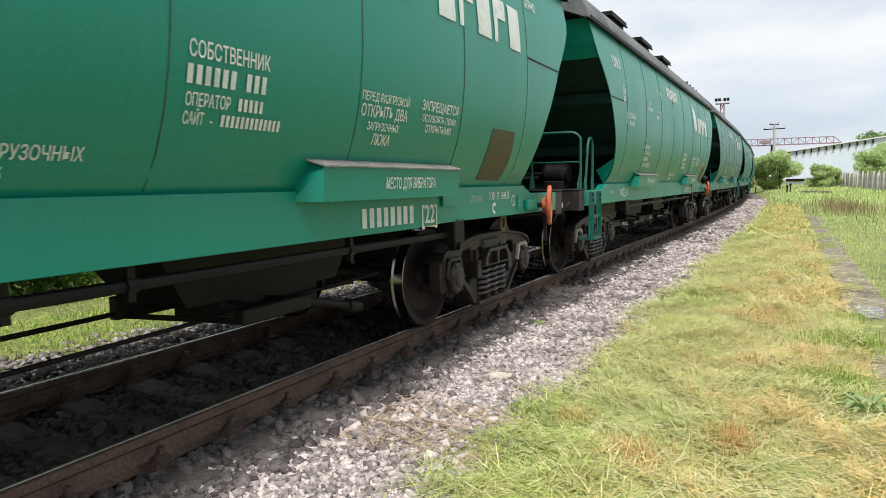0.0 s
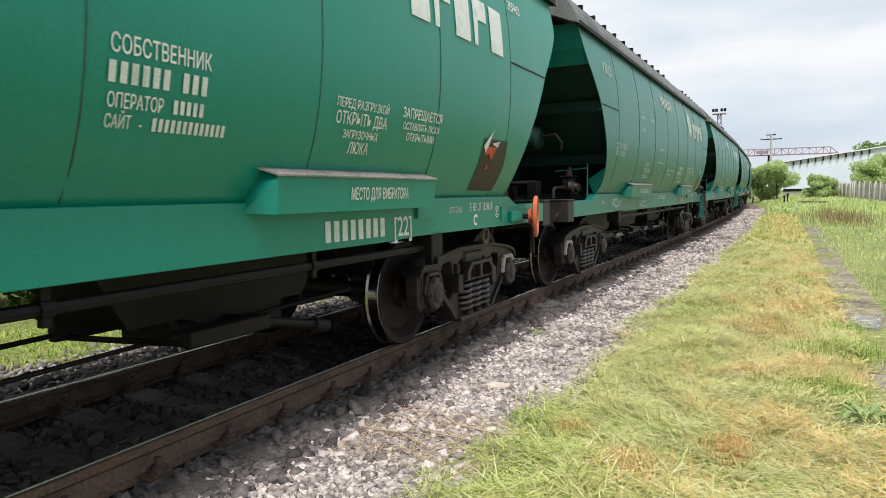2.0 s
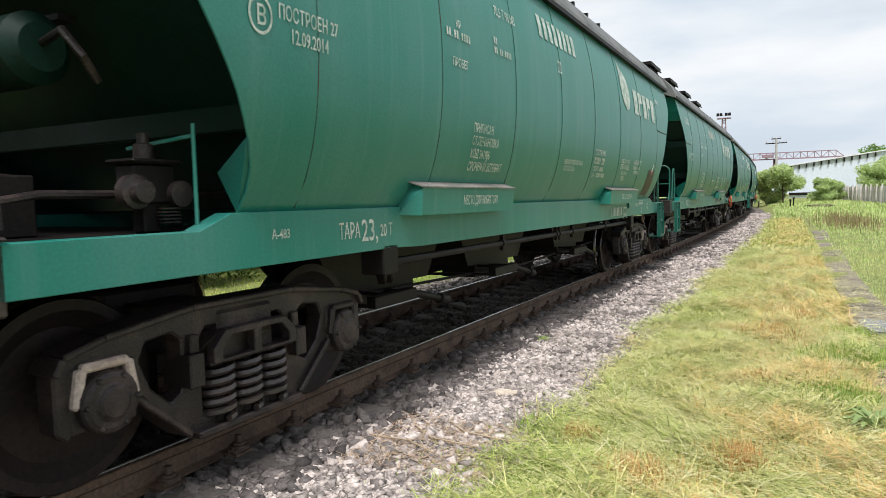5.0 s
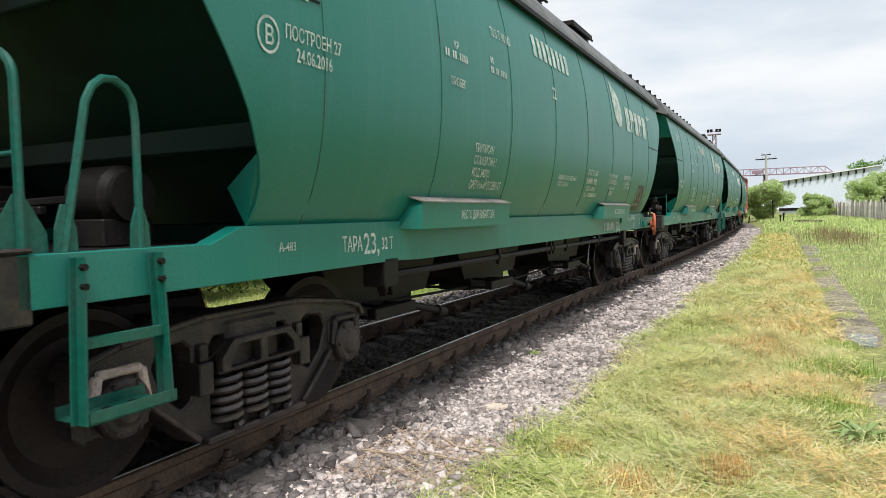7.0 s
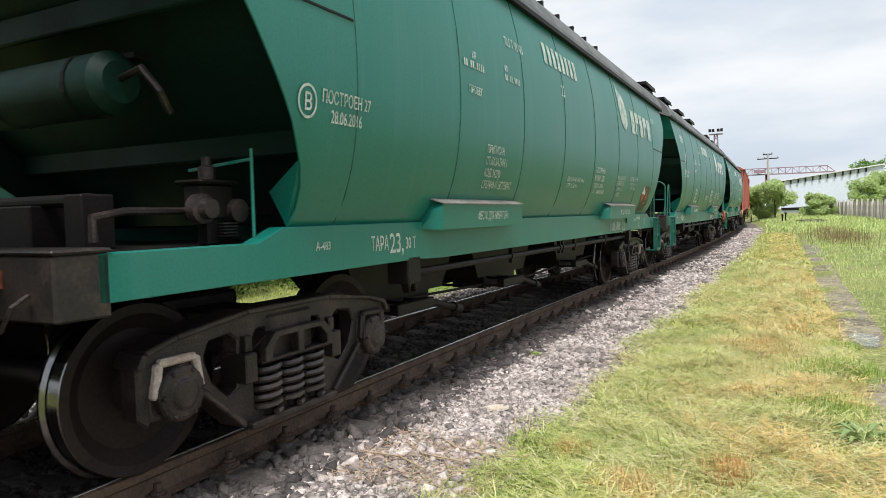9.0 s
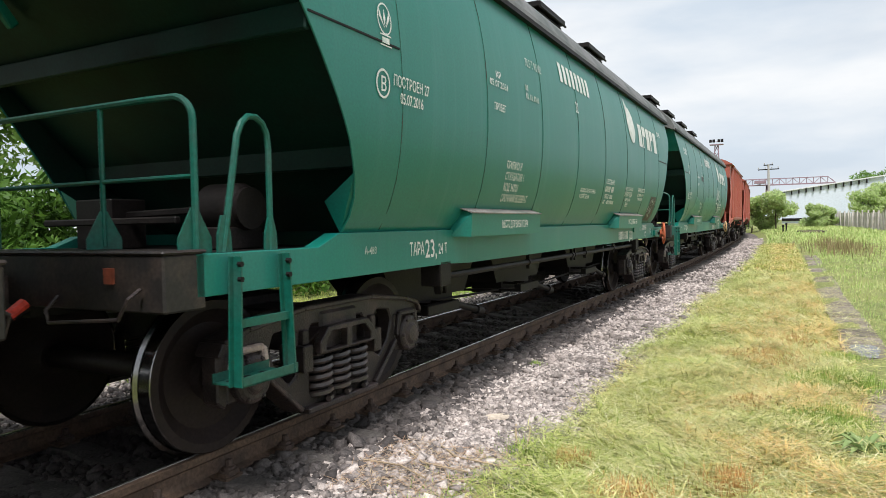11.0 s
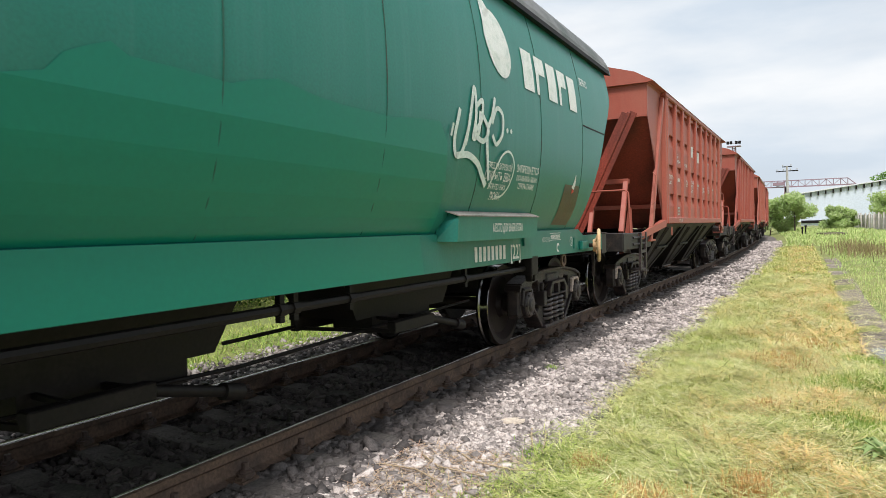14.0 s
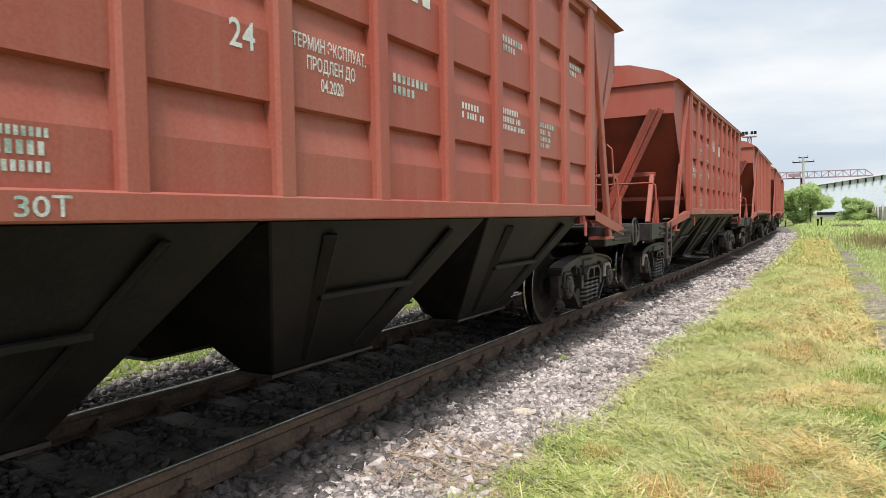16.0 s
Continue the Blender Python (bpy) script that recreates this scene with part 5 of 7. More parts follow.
def letter_green(car, n):
    w = WHITE if n in (0, 1, 6, 7) else WHITE_WORN
    sill = on_flat(SILL + 0.004)
    for y0 in (-3.84, 1.80):
        write(car, [("МЕСТО ДЛЯ ВИБРАТОРА", 0.075)], y0 + 0.68, 1.425, lambda y, z: (1.566 + (z - 1.485) * 0.073, y, z), w, width=0.72)
    write(car, [("ТАРА", 0.105)], -4.67, 1.255, sill, w, width=0.235)
    write(car, [("23,", 0.15)], -4.42, 1.275, sill, w, width=0.20)
    write(car, [(TARE[n] + " Т", 0.09)], -4.19, 1.235, sill, w, width=0.16)
    write(car, [("А-483", 0.055)], -5.29, 1.245, sill, WHITE_WORN, width=0.15)
    write(car, [("########", 0.135)], 2.41, 1.215, sill, w, width=0.74)
    write(car, [("[22]", 0.15)], 3.24, 1.22, sill, w, width=0.27)
    write(car, [("АВТОРЕЖИМ", 0.055)], 4.17, 1.265, sill, WHITE_WORN, width=0.26)
    if n in (0, 1):
        write(car, [("3 REV 27 16.04.1#", 0.075)], 4.60, 1.295, sill, w, width=0.54)
    else:
        write(car, [("############", 0.05)], 4.47, 1.29, sill, w, width=0.35)
        for a, b, c, e in ((4.45, 4.84, 1.305, 1.311), (4.45, 4.84, 1.225, 1.231)):
            polygon_on(car, "lettering", [(a, c), (b, c), (b, e), (a, e)], sill, w, rows=1)
    ring = Geo()
    for a in range(20):
        b0, b1 = 2 * math.pi * a / 20, 2 * math.pi * (a + 1) / 20
        ring.add([sill(5.25 + r * math.cos(b), 1.195 + r * math.sin(b)) for b in (b0, b1) for r in (0.048, 0.058)], [(0, 1, 3, 2)])
    part("lettering", ring, w, car)
    if n == 1:
        beam = lambda y, z: (y, -6.993, z)
        write(car, [("ТО 546", 0.085), ("17 04 2018", 0.085)], 0.62, 1.225, beam, w, width=0.56)
    write(car, [("К", 0.065)], 5.228, 1.228, sill, w)
    hook = [(4.73 + r * math.cos(a), 1.135 + r * math.sin(a)) for r, seq in ((0.055, np.linspace(0.5, 5.2, 12)), (0.028, np.linspace(5.2, 0.5, 12))) for a in seq]
    polygon_on(car, "lettering", hook, sill, w, rows=1)
    # the side
    py, pz = BUILT_AT[n]
    write(car, [("ПОСТРОЕН 27", 0.078), (BUILT[n], 0.078)], py, pz, on_side, w, "centre", width=0.51)
    disc = Geo()
    for a in range(24):
        b0, b1 = 2 * math.pi * a / 24, 2 * math.pi * (a + 1) / 24
        disc.add([on_side(py - 0.13 + r * math.cos(b), pz - 0.09 + r * math.sin(b) * 1.15) for b in (b0, b1) for r in (0.072, 0.086)], [(0, 1, 3, 2)])
    part("lettering", disc, w, car)
    write(car, [("В", 0.10)], py - 0.162, pz - 0.04, on_side, w, squeeze=0.85)
    code = {0: "СТ.ПЕЧАНОВКА", 1: "СТ.ПЕЧАНОВКА.", 2: "СТ.ПЕЧАНОВКА", 3: "СТ.ПЕЧАНОВКА", 7: "СТ.ПЕЧАНОВКА"}.get(n, "СТ.КАЗАТИН 1")
    lines = [("ПРИПИСАН", 0.075), (code, 0.075), ("КОД 341906" if "ПЕЧ" in code else "КОД 342701", 0.075)]
    if n not in (2, 7):
        lines.append(("СРОЧНЫЙ ВОЗВРАТ", 0.075))
        hy, hz = HOME_AT.get(n, (-3.02, 2.03))
        write(car, lines, hy, hz, on_side, w, width=0.72)
    else:
        write(car, lines, -2.92 if n == 2 else -2.75, 1.91, on_side, w, width=0.60 if n == 2 else 0.53)
    if n == 2:
        for a, b, c, e in ((-1.475, -1.46, 1.76, 2.19), (-1.70, -1.22, 1.942, 1.954), (-1.50, -1.435, 1.93, 1.968)):
            polygon_on(car, "lettering", [(a, c), (b, c), (b, e), (a, e)], on_side, w)
        write(car, [("#### ##### ####", 0.035)], -1.61, 2.23, on_side, w, width=0.42)
        write(car, [("### ##", 0.03)], -1.84, 1.965, on_side, w, width=0.16)
        write(car, [("### ##", 0.03)], -1.24, 1.955, on_side, w, width=0.16)
        write(car, [("МЕСТО ПЛОМБИРОВАНИЯ", 0.085)], -0.58, 1.285, sill, w, width=0.93)
        write(car, [("ПЕРЕД ОТКРЫТИЕМ РУКОЯТКУ", 0.055), ("УПОРА ОТКИНУТЬ К СЕБЕ", 0.055)], -2.55, 1.205, sill, WHITE_WORN, "centre", width=0.82)
    if n != 7:
        write(car, [("РЕВИЗИЯ РАЗГРУЗОЧНЫХ", 0.055), ("УСТРОЙСТВ 546", 0.055)], -0.40 if n < 2 else -0.48, 1.54 if n < 2 else 1.845, on_side, w, width=0.76)
        sy, sz, sw = {2: (0.93, 1.94, 0.80), 4: (0.80, 1.97, 0.66)}.get(n, (0.80, 2.03, 0.66))
        write(car, [("СОБСТВЕННИК", 0.075), ("###### ###", 0.085), ("ОПЕРАТОР #####", 0.06), ("САЙТ - #############", 0.055)], sy, sz, on_side, w, width=sw)
    write(car, [("ПЕРЕД РАЗГРУЗКОЙ", 0.055), ("ОТКРЫТЬ ДВА", 0.075), ("ЗАГРУЗОЧНЫХ", 0.05), ("ЛЮКА", 0.07)], HATCH_AT[n], 1.965, on_side, w, "centre", width=0.59)
    write(car, [("ЗАПРЕЩАЕТСЯ", 0.07), ("ОСТАВЛЯТЬ ЛЮКИ", 0.05), ("ОТКРЫТЫМИ", 0.055)], CLOSE_AT[n], 1.985, on_side, w, "centre", width=0.60)
    ky, kz = CHECK_AT.get(n, (-3.52, 2.80))
    write(car, [("КР", 0.062), (REPAIRED.get(n, "##.##.####"), 0.062)], ky, kz, on_side, w, "centre", width=0.43)
    write(car, [("ПРОБЕГ", 0.068)], -2.68 if n == 1 else ky + 0.08, kz - 0.18 if n == 1 else kz - 0.30, on_side, w, width=0.28)
    if n == 7:
        polygon_on(car, "overpainted_panel", [(-2.66, 2.69), (-2.16, 2.69), (-2.16, 2.55), (-2.66, 2.55)], lambda y, z: on_side(y, z, 0.003), BEAM, rows=3)
    write(car, [("##", 0.06), ("##.##.####", 0.06)], -2.6, 2.82, on_side, WHITE_WORN, width=0.40)
    write(car, [("70,5 Т 98 М3", 0.09)], -2.52, 3.12, on_side, WHITE_WORN, width=0.5)
    write(car, [("########", 0.24)], -1.30, 3.33, on_side, w, width=1.36)
    write(car, [("22", 0.14)], -0.80, {7: 2.74, 4: 2.84}.get(n, 2.93), on_side, w)
    write(car, [("УЗ/ИЗ", 0.16)], -5.9, 3.25, on_side, w, width=0.5)
    if n in (1, 4, 6, 7):
        seal(car, -5.30, 2.78, w)
    write(car, [("ЗЕРНО", 0.09)], 5.15, 3.22, on_side, w, width=0.34)
    emblem(car, 2.60, 2.93 if n < 2 else 3.04, w if n != 4 else WHITE_WORN)
    # remains of a sheet by the trailing end
    k = PATCH_AT[n]
    polygon_on(car, "sticker_patch", [(4.45 + k, 1.41), (5.03 + k, 1.40), (5.08 + k, 1.64), (5.05 + k, 1.87), (4.50 + k, 1.87), (4.47 + k, 1.65)] if n != 2 else
               [(4.54, 1.35), (5.05, 1.36), (5.03, 1.80), (4.52, 1.79)], lambda y, z: on_side(y, z, 0.004), BROWN_PATCH if n in (0, 2, 7) else PATCH, "dark remains of a torn sticker")
    rs = random.Random(n)
    if n == 1:
        for outline, m in (([(4.56, 1.80), (4.70, 1.92), (4.73, 1.95), (4.66, 1.80), (4.62, 1.74)], WHITE), ([(4.60, 1.72), (4.66, 1.80), (4.86, 1.80), (4.78, 1.68), (4.72, 1.74)], SCRAP_RED),
                           ([(4.74, 1.83), (4.92, 1.86), (4.88, 1.80)], WHITE), ([(4.70, 1.60), (4.76, 1.60), (4.72, 1.65)], SCRAP_RED)):
            polygon_on(car, "sticker_scrap", outline, on_side, m, rows=2)
    if n in (2, 3, 7):
        polygon_on(car, "sticker_scrap", [(4.76, 1.84), (4.86, 2.00), (4.88, 1.88), (4.84, 1.82)], on_side, WHITE)
        polygon_on(car, "sticker_scrap", [(4.77, 1.83), (4.83, 1.82), (4.86, 1.80), (4.78, 1.77)], on_side, SCRAP_RED if n != 2 else BROWN_PATCH)
    if n == 5:
        polygon_on(car, "sticker_scrap", [(4.28, 1.72), (4.46, 1.88), (4.50, 1.80), (4.60, 1.76), (4.62, 1.70), (4.48, 1.71)], on_side, WHITE)
        polygon_on(car, "sticker_scrap", [(4.30, 1.71), (4.48, 1.70), (4.56, 1.71), (4.50, 1.62), (4.40, 1.55), (4.36, 1.62)], on_side, SCRAP_RED)
        for q in ([(4.70, 1.60), (4.74, 1.72), (4.84, 1.80), (4.80, 1.70), (4.88, 1.64), (4.80, 1.60), (4.78, 1.66)], [(4.72, 1.56), (4.84, 1.58), (4.82, 1.52)], [(4.60, 1.80), (4.66, 1.84), (4.68, 1.78)]):
            polygon_on(car, "sticker_scrap", q, on_side, ORANGE, rows=2)
    if n in (4, 6):
        k0 = PATCH_AT[n]
        for k in range(26):
            a, b = rs.uniform(4.40, 4.88) + k0, rs.uniform(1.45, 1.76)
            polygon_on(car, "sticker_scrap", [(a, b), (a + rs.uniform(0.02, 0.05), b + 0.01), (a + rs.uniform(0, 0.05), b + rs.uniform(0.04, 0.12))], on_side, SCRAP_RED if rs.random() < 0.4 and n == 1 else WHITE_WORN, rows=1)


def stroke(car, pts, width, material, lift=0.010):
    """A sprayed line along points of the side."""
    g = Geo()
    fine = []
    for k in range(len(pts) - 1):
        p0, p1, p2, p3 = (np.array(pts[max(0, min(len(pts) - 1, k + d))]) for d in (-1, 0, 1, 2))
        for t in np.linspace(0, 1, 8, endpoint=k == len(pts) - 2):
            fine.append(0.5 * (2 * p1 + (p2 - p0) * t + (2 * p0 - 5 * p1 + 4 * p2 - p3) * t ** 2 + (3 * p1 - p0 - 3 * p2 + p3) * t ** 3))
    fine = np.array(fine)
    d = np.gradient(fine, axis=0)
    nrm = np.stack([-d[:, 1], d[:, 0]], 1) / (np.linalg.norm(d, axis=1, keepdims=True) + 1e-6)
    for side in (-1, 1):
        g.v += [on_side(y, z, lift) for y, z in fine + nrm * side * width / 2]
    n = len(fine)
    g.f = [(k, k + 1, n + k + 1, n + k) for k in range(n - 1)]
    part("graffiti", g, material, car)


SPRAY = mat("sprayed_silver", (0.60, 0.66, 0.63), rough=0.6, vary=0.15, scale=4.0, second=(0.30, 0.48, 0.41), amount=0.5, lo=0.45, hi=0.75, bump=0.0)


def graffiti(car):
    for k, (pts, w) in enumerate((([(1.74, 2.33), (1.66, 2.12), (1.69, 1.97), (1.80, 2.00), (1.90, 2.22)], 0.045), ([(1.85, 2.06), (1.92, 2.30), (2.00, 2.54), (2.03, 2.32), (1.98, 2.13), (2.08, 2.18), (2.11, 2.36)], 0.045),
                   ([(2.04, 2.40), (2.15, 2.45), (2.13, 2.29), (2.01, 2.17), (2.18, 2.12), (2.27, 2.22), (2.16, 2.33)], 0.045), ([(2.41, 2.52), (2.34, 2.35), (2.25, 2.20), (2.29, 1.97), (2.36, 1.80)], 0.045),
                   ([(2.34, 2.29), (2.44, 2.43), (2.57, 2.39), (2.57, 2.23), (2.45, 2.12), (2.35, 2.19)], 0.04), ([(1.70, 1.96), (1.90, 1.98), (2.08, 1.93), (2.20, 1.84), (2.31, 1.75)], 0.055), ([(1.58, 2.10), (1.61, 2.20)], 0.03),
                   ([(2.38, 1.74), (2.46, 1.90), (2.58, 2.03), (2.72, 2.08), (2.84, 2.03), (2.88, 1.92), (2.82, 1.78), (2.70, 1.68), (2.55, 1.66)], 0.022))):
        stroke(car, pts, w, SPRAY, 0.010 + 0.0015 * k)
    fresh = [(-1.65, 1.352), (-1.72, 1.70), (-1.79, 1.93), (-1.54, 1.99), (-1.47, 2.07), (-1.36, 2.12), (-1.28, 2.15), (-1.20, 2.11), (-0.97, 2.11), (-0.65, 2.10), (-0.48, 2.15), (-0.33, 2.18),
             (0.0, 2.14), (0.23, 2.13), (0.74, 2.13), (1.10, 2.17), (1.42, 2.19), (1.55, 2.05), (1.60, 1.75), (1.64, 1.352)]
    polygon_on(car, "overpainted_area", fresh, lambda y, z: on_side(y, z, 0.0035), FRESH, "glossy freshly overpainted area", rows=14)
    left = [(-4.47, 1.50), (-4.40, 1.66), (-3.95, 1.76), (-3.79, 1.84), (-3.63, 2.03), (-3.48, 2.07), (-3.39, 2.06), (-3.21, 1.98), (-2.85, 1.98), (-2.60, 1.86), (-2.40, 1.70), (-2.30, 1.50)]
    polygon_on(car, "overpainted_area", left, lambda y, z: on_side(y, z, 0.0035), FRESH, "glossy freshly overpainted area", rows=10)
    polygon_on(car, "overpainted_sill", [(-1.86, 1.039), (1.50, 1.039), (1.44, 1.343), (-1.84, 1.343)], on_flat(SILL + 0.003), FRESH, rows=1)
    for y in (2.70, 2.79):
        polygon_on(car, "graffiti", [(y + 0.026 * math.cos(a), 2.27 + 0.024 * math.sin(a)) for a in np.linspace(0, 6.28, 9)[:-1]], on_side, SPRAY, rows=1)


def letter_red(car, n):
    face = on_flat(RW - 0.052)
    post = lambda k: -3.96 + 0.88 * k + 0.12
    if n == 8:
        write(car, [("24", 0.14)], -1.66, 2.37, face, WHITE, width=0.17)
        write(car, [("ТЕРМИН ЭКСПЛУАТ.", 0.075), ("ПРОДЛЕН ДО", 0.075), ("04.2020", 0.075)], -1.22, 2.40, face, WHITE, "centre", width=0.66)
        write(car, [("ПОСТРОЕН 27", 0.08), ("01.05.1983", 0.08)], post(0) + 0.02, 2.38, face, WHITE, width=0.62)
        write(car, [("ПРОБЕГ/####", 0.075)], post(1) + 0.02, 2.36, face, WHITE, width=0.46)
        write(car, [("###33", 0.075), ("07.04.2014", 0.075)], post(1) + 0.02, 2.86, face, WHITE, width=0.52)
        write(car, [("833", 0.075), ("04.2017-2020", 0.075)], post(2) + 0.02, 2.84, face, WHITE, width=0.50)
        write(car, [("######", 0.05), ("# #### ##", 0.05)], post(5) + 0.15, 2.30, face, WHITE, width=0.4)
        write(car, [("#########", 0.05), ("####### ###", 0.05), ("######### #####", 0.045)], post(6) + 0.05, 2.36, face, WHITE, width=0.5)
        write(car, [("#########", 0.05), ("#### ##", 0.05), ("#######", 0.045), ("### ###", 0.045)], post(7) + 0.05, 2.34, face, WHITE_WORN, width=0.45)
    else:
        write(car, [("ПОСТРОЕН 27", 0.08), ("##.##.19##", 0.08)], post(0) + 0.02, 2.38, face, WHITE, width=0.62)
        write(car, [("24", 0.14)], -1.66, 2.37, face, WHITE, width=0.17)
    write(car, [("###", 0.26)], post(3) + 0.12, 3.20, face, WHITE, width=0.5)
    write(car, [("###", 0.26)], post(4) + 0.12, 3.14, face, WHITE, width=0.5)
    for k, z in ((4, 2.35), (6, 3.0), (8, 3.1)) if n == 8 else ((1, 2.85), (2, 3.05), (2, 2.68), (1, 2.30), (4, 2.35), (6, 3.0), (8, 3.1)):
        write(car, [("########", 0.055), ("#####", 0.055)], post(k) + 0.06, z, face, WHITE_WORN, width=0.46)
    write(car, [("#########", 0.035), ("######", 0.05), ("########", 0.04)], post(1) + 0.20, 1.74, face, WHITE_WORN, width=0.24)
    write(car, [("22  30Т", 0.075)], post(1) + 0.05, 1.495, on_flat(RW + 0.009), WHITE_WORN, width=0.42)


CREAM = mat("handwheel_cream", (0.62, 0.45, 0.24), rough=0.5, vary=0.15, second=(0.5, 0.2, 0.1))


# ---- the train ----
def travelled(t):
    return 7.613 * t - 0.0285 * t * t + 0.00017 * t ** 3


def car_pose(n, t):
    """Place of wagon n, hung on the track at both bogies."""
    s = 1.44 + 14.72 * n - travelled(t)
    x0, y0, _ = on_track(s - 5.25)
    x1, y1, _ = on_track(s + 5.25)
    return pose((x0 + x1) / 2, (y0 + y1) / 2, 0.0, 0, 0, math.degrees(math.atan2(-(x1 - x0), y1 - y0)))


def repaint(car, old, fresh):
    for o in car.children_recursive:
        for slot in o.material_slots:
            if slot.material == old:
                slot.link = "OBJECT"
                slot.material = fresh


LOOKS = {0: (1, 0, "clean bright green"), 1: (1, 0, "bright green, rain-streaked"), 2: (2, 1, "dusty green"), 3: (2, 2, "faded grey-green"), 4: (1, 1, "dusty dark green"),
         5: (2, 1, "dusty green"), 6: (1, 1, "dull green"), 7: (1, 1, "green, partly overpainted, graffiti-sprayed")}
TRAIN = []


def build_train():
    for kind in (1, 2):
        first = build_green(kind)
        mine = [n for n in LOOKS if LOOKS[n][0] == kind]
        cars = [first] + [copy_thing(first, pose(0, 0, 0)) for _ in mine[1:]]
        for n, car in zip(mine, cars):
            repaint(car, GREENS[0], GREENS[LOOKS[n][1]])
            letter_green(car, n)
            if n == 7:
                graffiti(car)
                repaint(car, ORANGE, CREAM)
            tagged(car, f"{LOOKS[n][2]} steel grain hopper wagon with white stencilled lettering", "freight wagon", group="wagons of the train")
            TRAIN.append((n, car))
    first = build_red()
    cars = [first] + [copy_thing(first, pose(0, 0, 0)) for _ in range(4)]
    for n, car in zip((8, 9, 10, 11, 12), cars):
        if n % 2:
            repaint(car, REDS[0], REDS[1])
        letter_red(car, n)
        tagged(car, "rust-red ribbed steel hopper wagon with black discharge funnels", "freight wagon", group="wagons of the train")
        TRAIN.append((n, car))


def motions():
    """The train rolls past along the track, its wheels turning."""
    for n, car in TRAIN:
        walk(car, [(t, car_pose(n, t)) for t in np.arange(0, 16.01, 0.25)])
        for o in car.children_recursive:
            if o.name.startswith(("wheelset", "wheel_tread")) and -3 < n:
                p = o.matrix_basis.translation.copy()
                walk(o, [(t, Matrix.Translation(p) @ Matrix.Rotation(travelled(t) / 0.478, 4, "X")) for t in np.arange(0, 16.01, 1 / 15) ])


# ---- grass, hay and weeds ----
HAY = leaf_mat("cut_hay", [(0.82, 0.74, 0.38), (0.54, 0.57, 0.17), (0.18, 0.22, 0.05), (0.74, 0.66, 0.27), (0.10, 0.11, 0.03), (0.60, 0.58, 0.19), (0.86, 0.77, 0.46), (0.36, 0.44, 0.11)], 0.6, 0.1)
HAY_WARM = leaf_mat("sun_dried_hay", [(0.84, 0.58, 0.27), (0.62, 0.43, 0.15), (0.32, 0.21, 0.07), (0.88, 0.70, 0.37), (0.56, 0.50, 0.15), (0.74, 0.45, 0.17)], 0.65, 0.1)
HAY_GREEN = leaf_mat("fresh_cut_hay", [(0.40, 0.52, 0.12), (0.58, 0.62, 0.20), (0.20, 0.30, 0.05), (0.74, 0.72, 0.32), (0.13, 0.18, 0.04), (0.48, 0.56, 0.14)], 0.6, 0.15)
HAY_PALE = leaf_mat("bleached_stalks", [(0.84, 0.80, 0.48), (0.56, 0.56, 0.20), (0.18, 0.22, 0.05), (0.72, 0.68, 0.32), (0.30, 0.38, 0.09), (0.88, 0.82, 0.55)], 0.6, 0.1)
GRASS = leaf_mat("short_grass", [(0.33, 0.47, 0.09), (0.52, 0.57, 0.14), (0.16, 0.26, 0.04), (0.60, 0.58, 0.18), (0.38, 0.52, 0.11)], 0.6, 0.3)
LUSH = leaf_mat("lush_grass", [(0.24, 0.40, 0.07), (0.36, 0.50, 0.10), (0.16, 0.28, 0.05), (0.46, 0.54, 0.15)], 0.55, 0.3)
TALL = leaf_mat("tall_meadow_grass", [(0.34, 0.50, 0.14), (0.48, 0.60, 0.20), (0.62, 0.66, 0.30), (0.28, 0.44, 0.11), (0.54, 0.56, 0.28)], 0.6, 0.25)
DRYWEED = leaf_mat("dry_brown_weeds", [(0.22, 0.16, 0.09), (0.30, 0.22, 0.12), (0.18, 0.17, 0.07), (0.26, 0.25, 0.10)], 0.7, 0.15)
ORANGEGRASS = leaf_mat("orange_dried_grass", [(0.66, 0.36, 0.13), (0.56, 0.34, 0.14), (0.70, 0.48, 0.20)], 0.7, 0.2)


def blades(name, x, y, z, length, width, lean, azimuth, m, label, category="grass"):
    """Bent blades, all in one mesh: lean 0 stands, 1 lies flat."""
    n = len(x)
    d = np.stack([np.cos(azimuth), np.sin(azimuth)], 1)
    s = np.stack([-d[:, 1], d[:, 0]], 1)
    lie = np.clip(lean, 0, 1.15)
    v = np.zeros((n, 5, 3))
    flat, up = length * np.sin(lie * 1.5), length * np.cos(lie * 1.5)
    base = np.stack([x, y, z], 1)
    for k, (a, b, w) in enumerate(((0, 0, -1), (0, 0, 1), (0.45, 0.62, 0.85), (0.45, 0.62, -0.85), (1.0, 1.0, 0.0))):
        v[:, k, :2] = base[:, :2] + d * (flat * a)[:, None] + s * (width * w / 2)[:, None]
        v[:, k, 2] = base[:, 2] + up * b
    tri = np.array([(0, 1, 2), (0, 2, 3), (3, 2, 4)])
    tris = (tri[None] + (np.arange(n) * 5)[:, None, None]).reshape(-1, 3)
    return tagged(mesh_from(name, v.reshape(-1, 3), tris, m), label, category, kind="stuff")


KNOTS = np.random.default_rng(3).uniform(-1, 1, (64, 64))


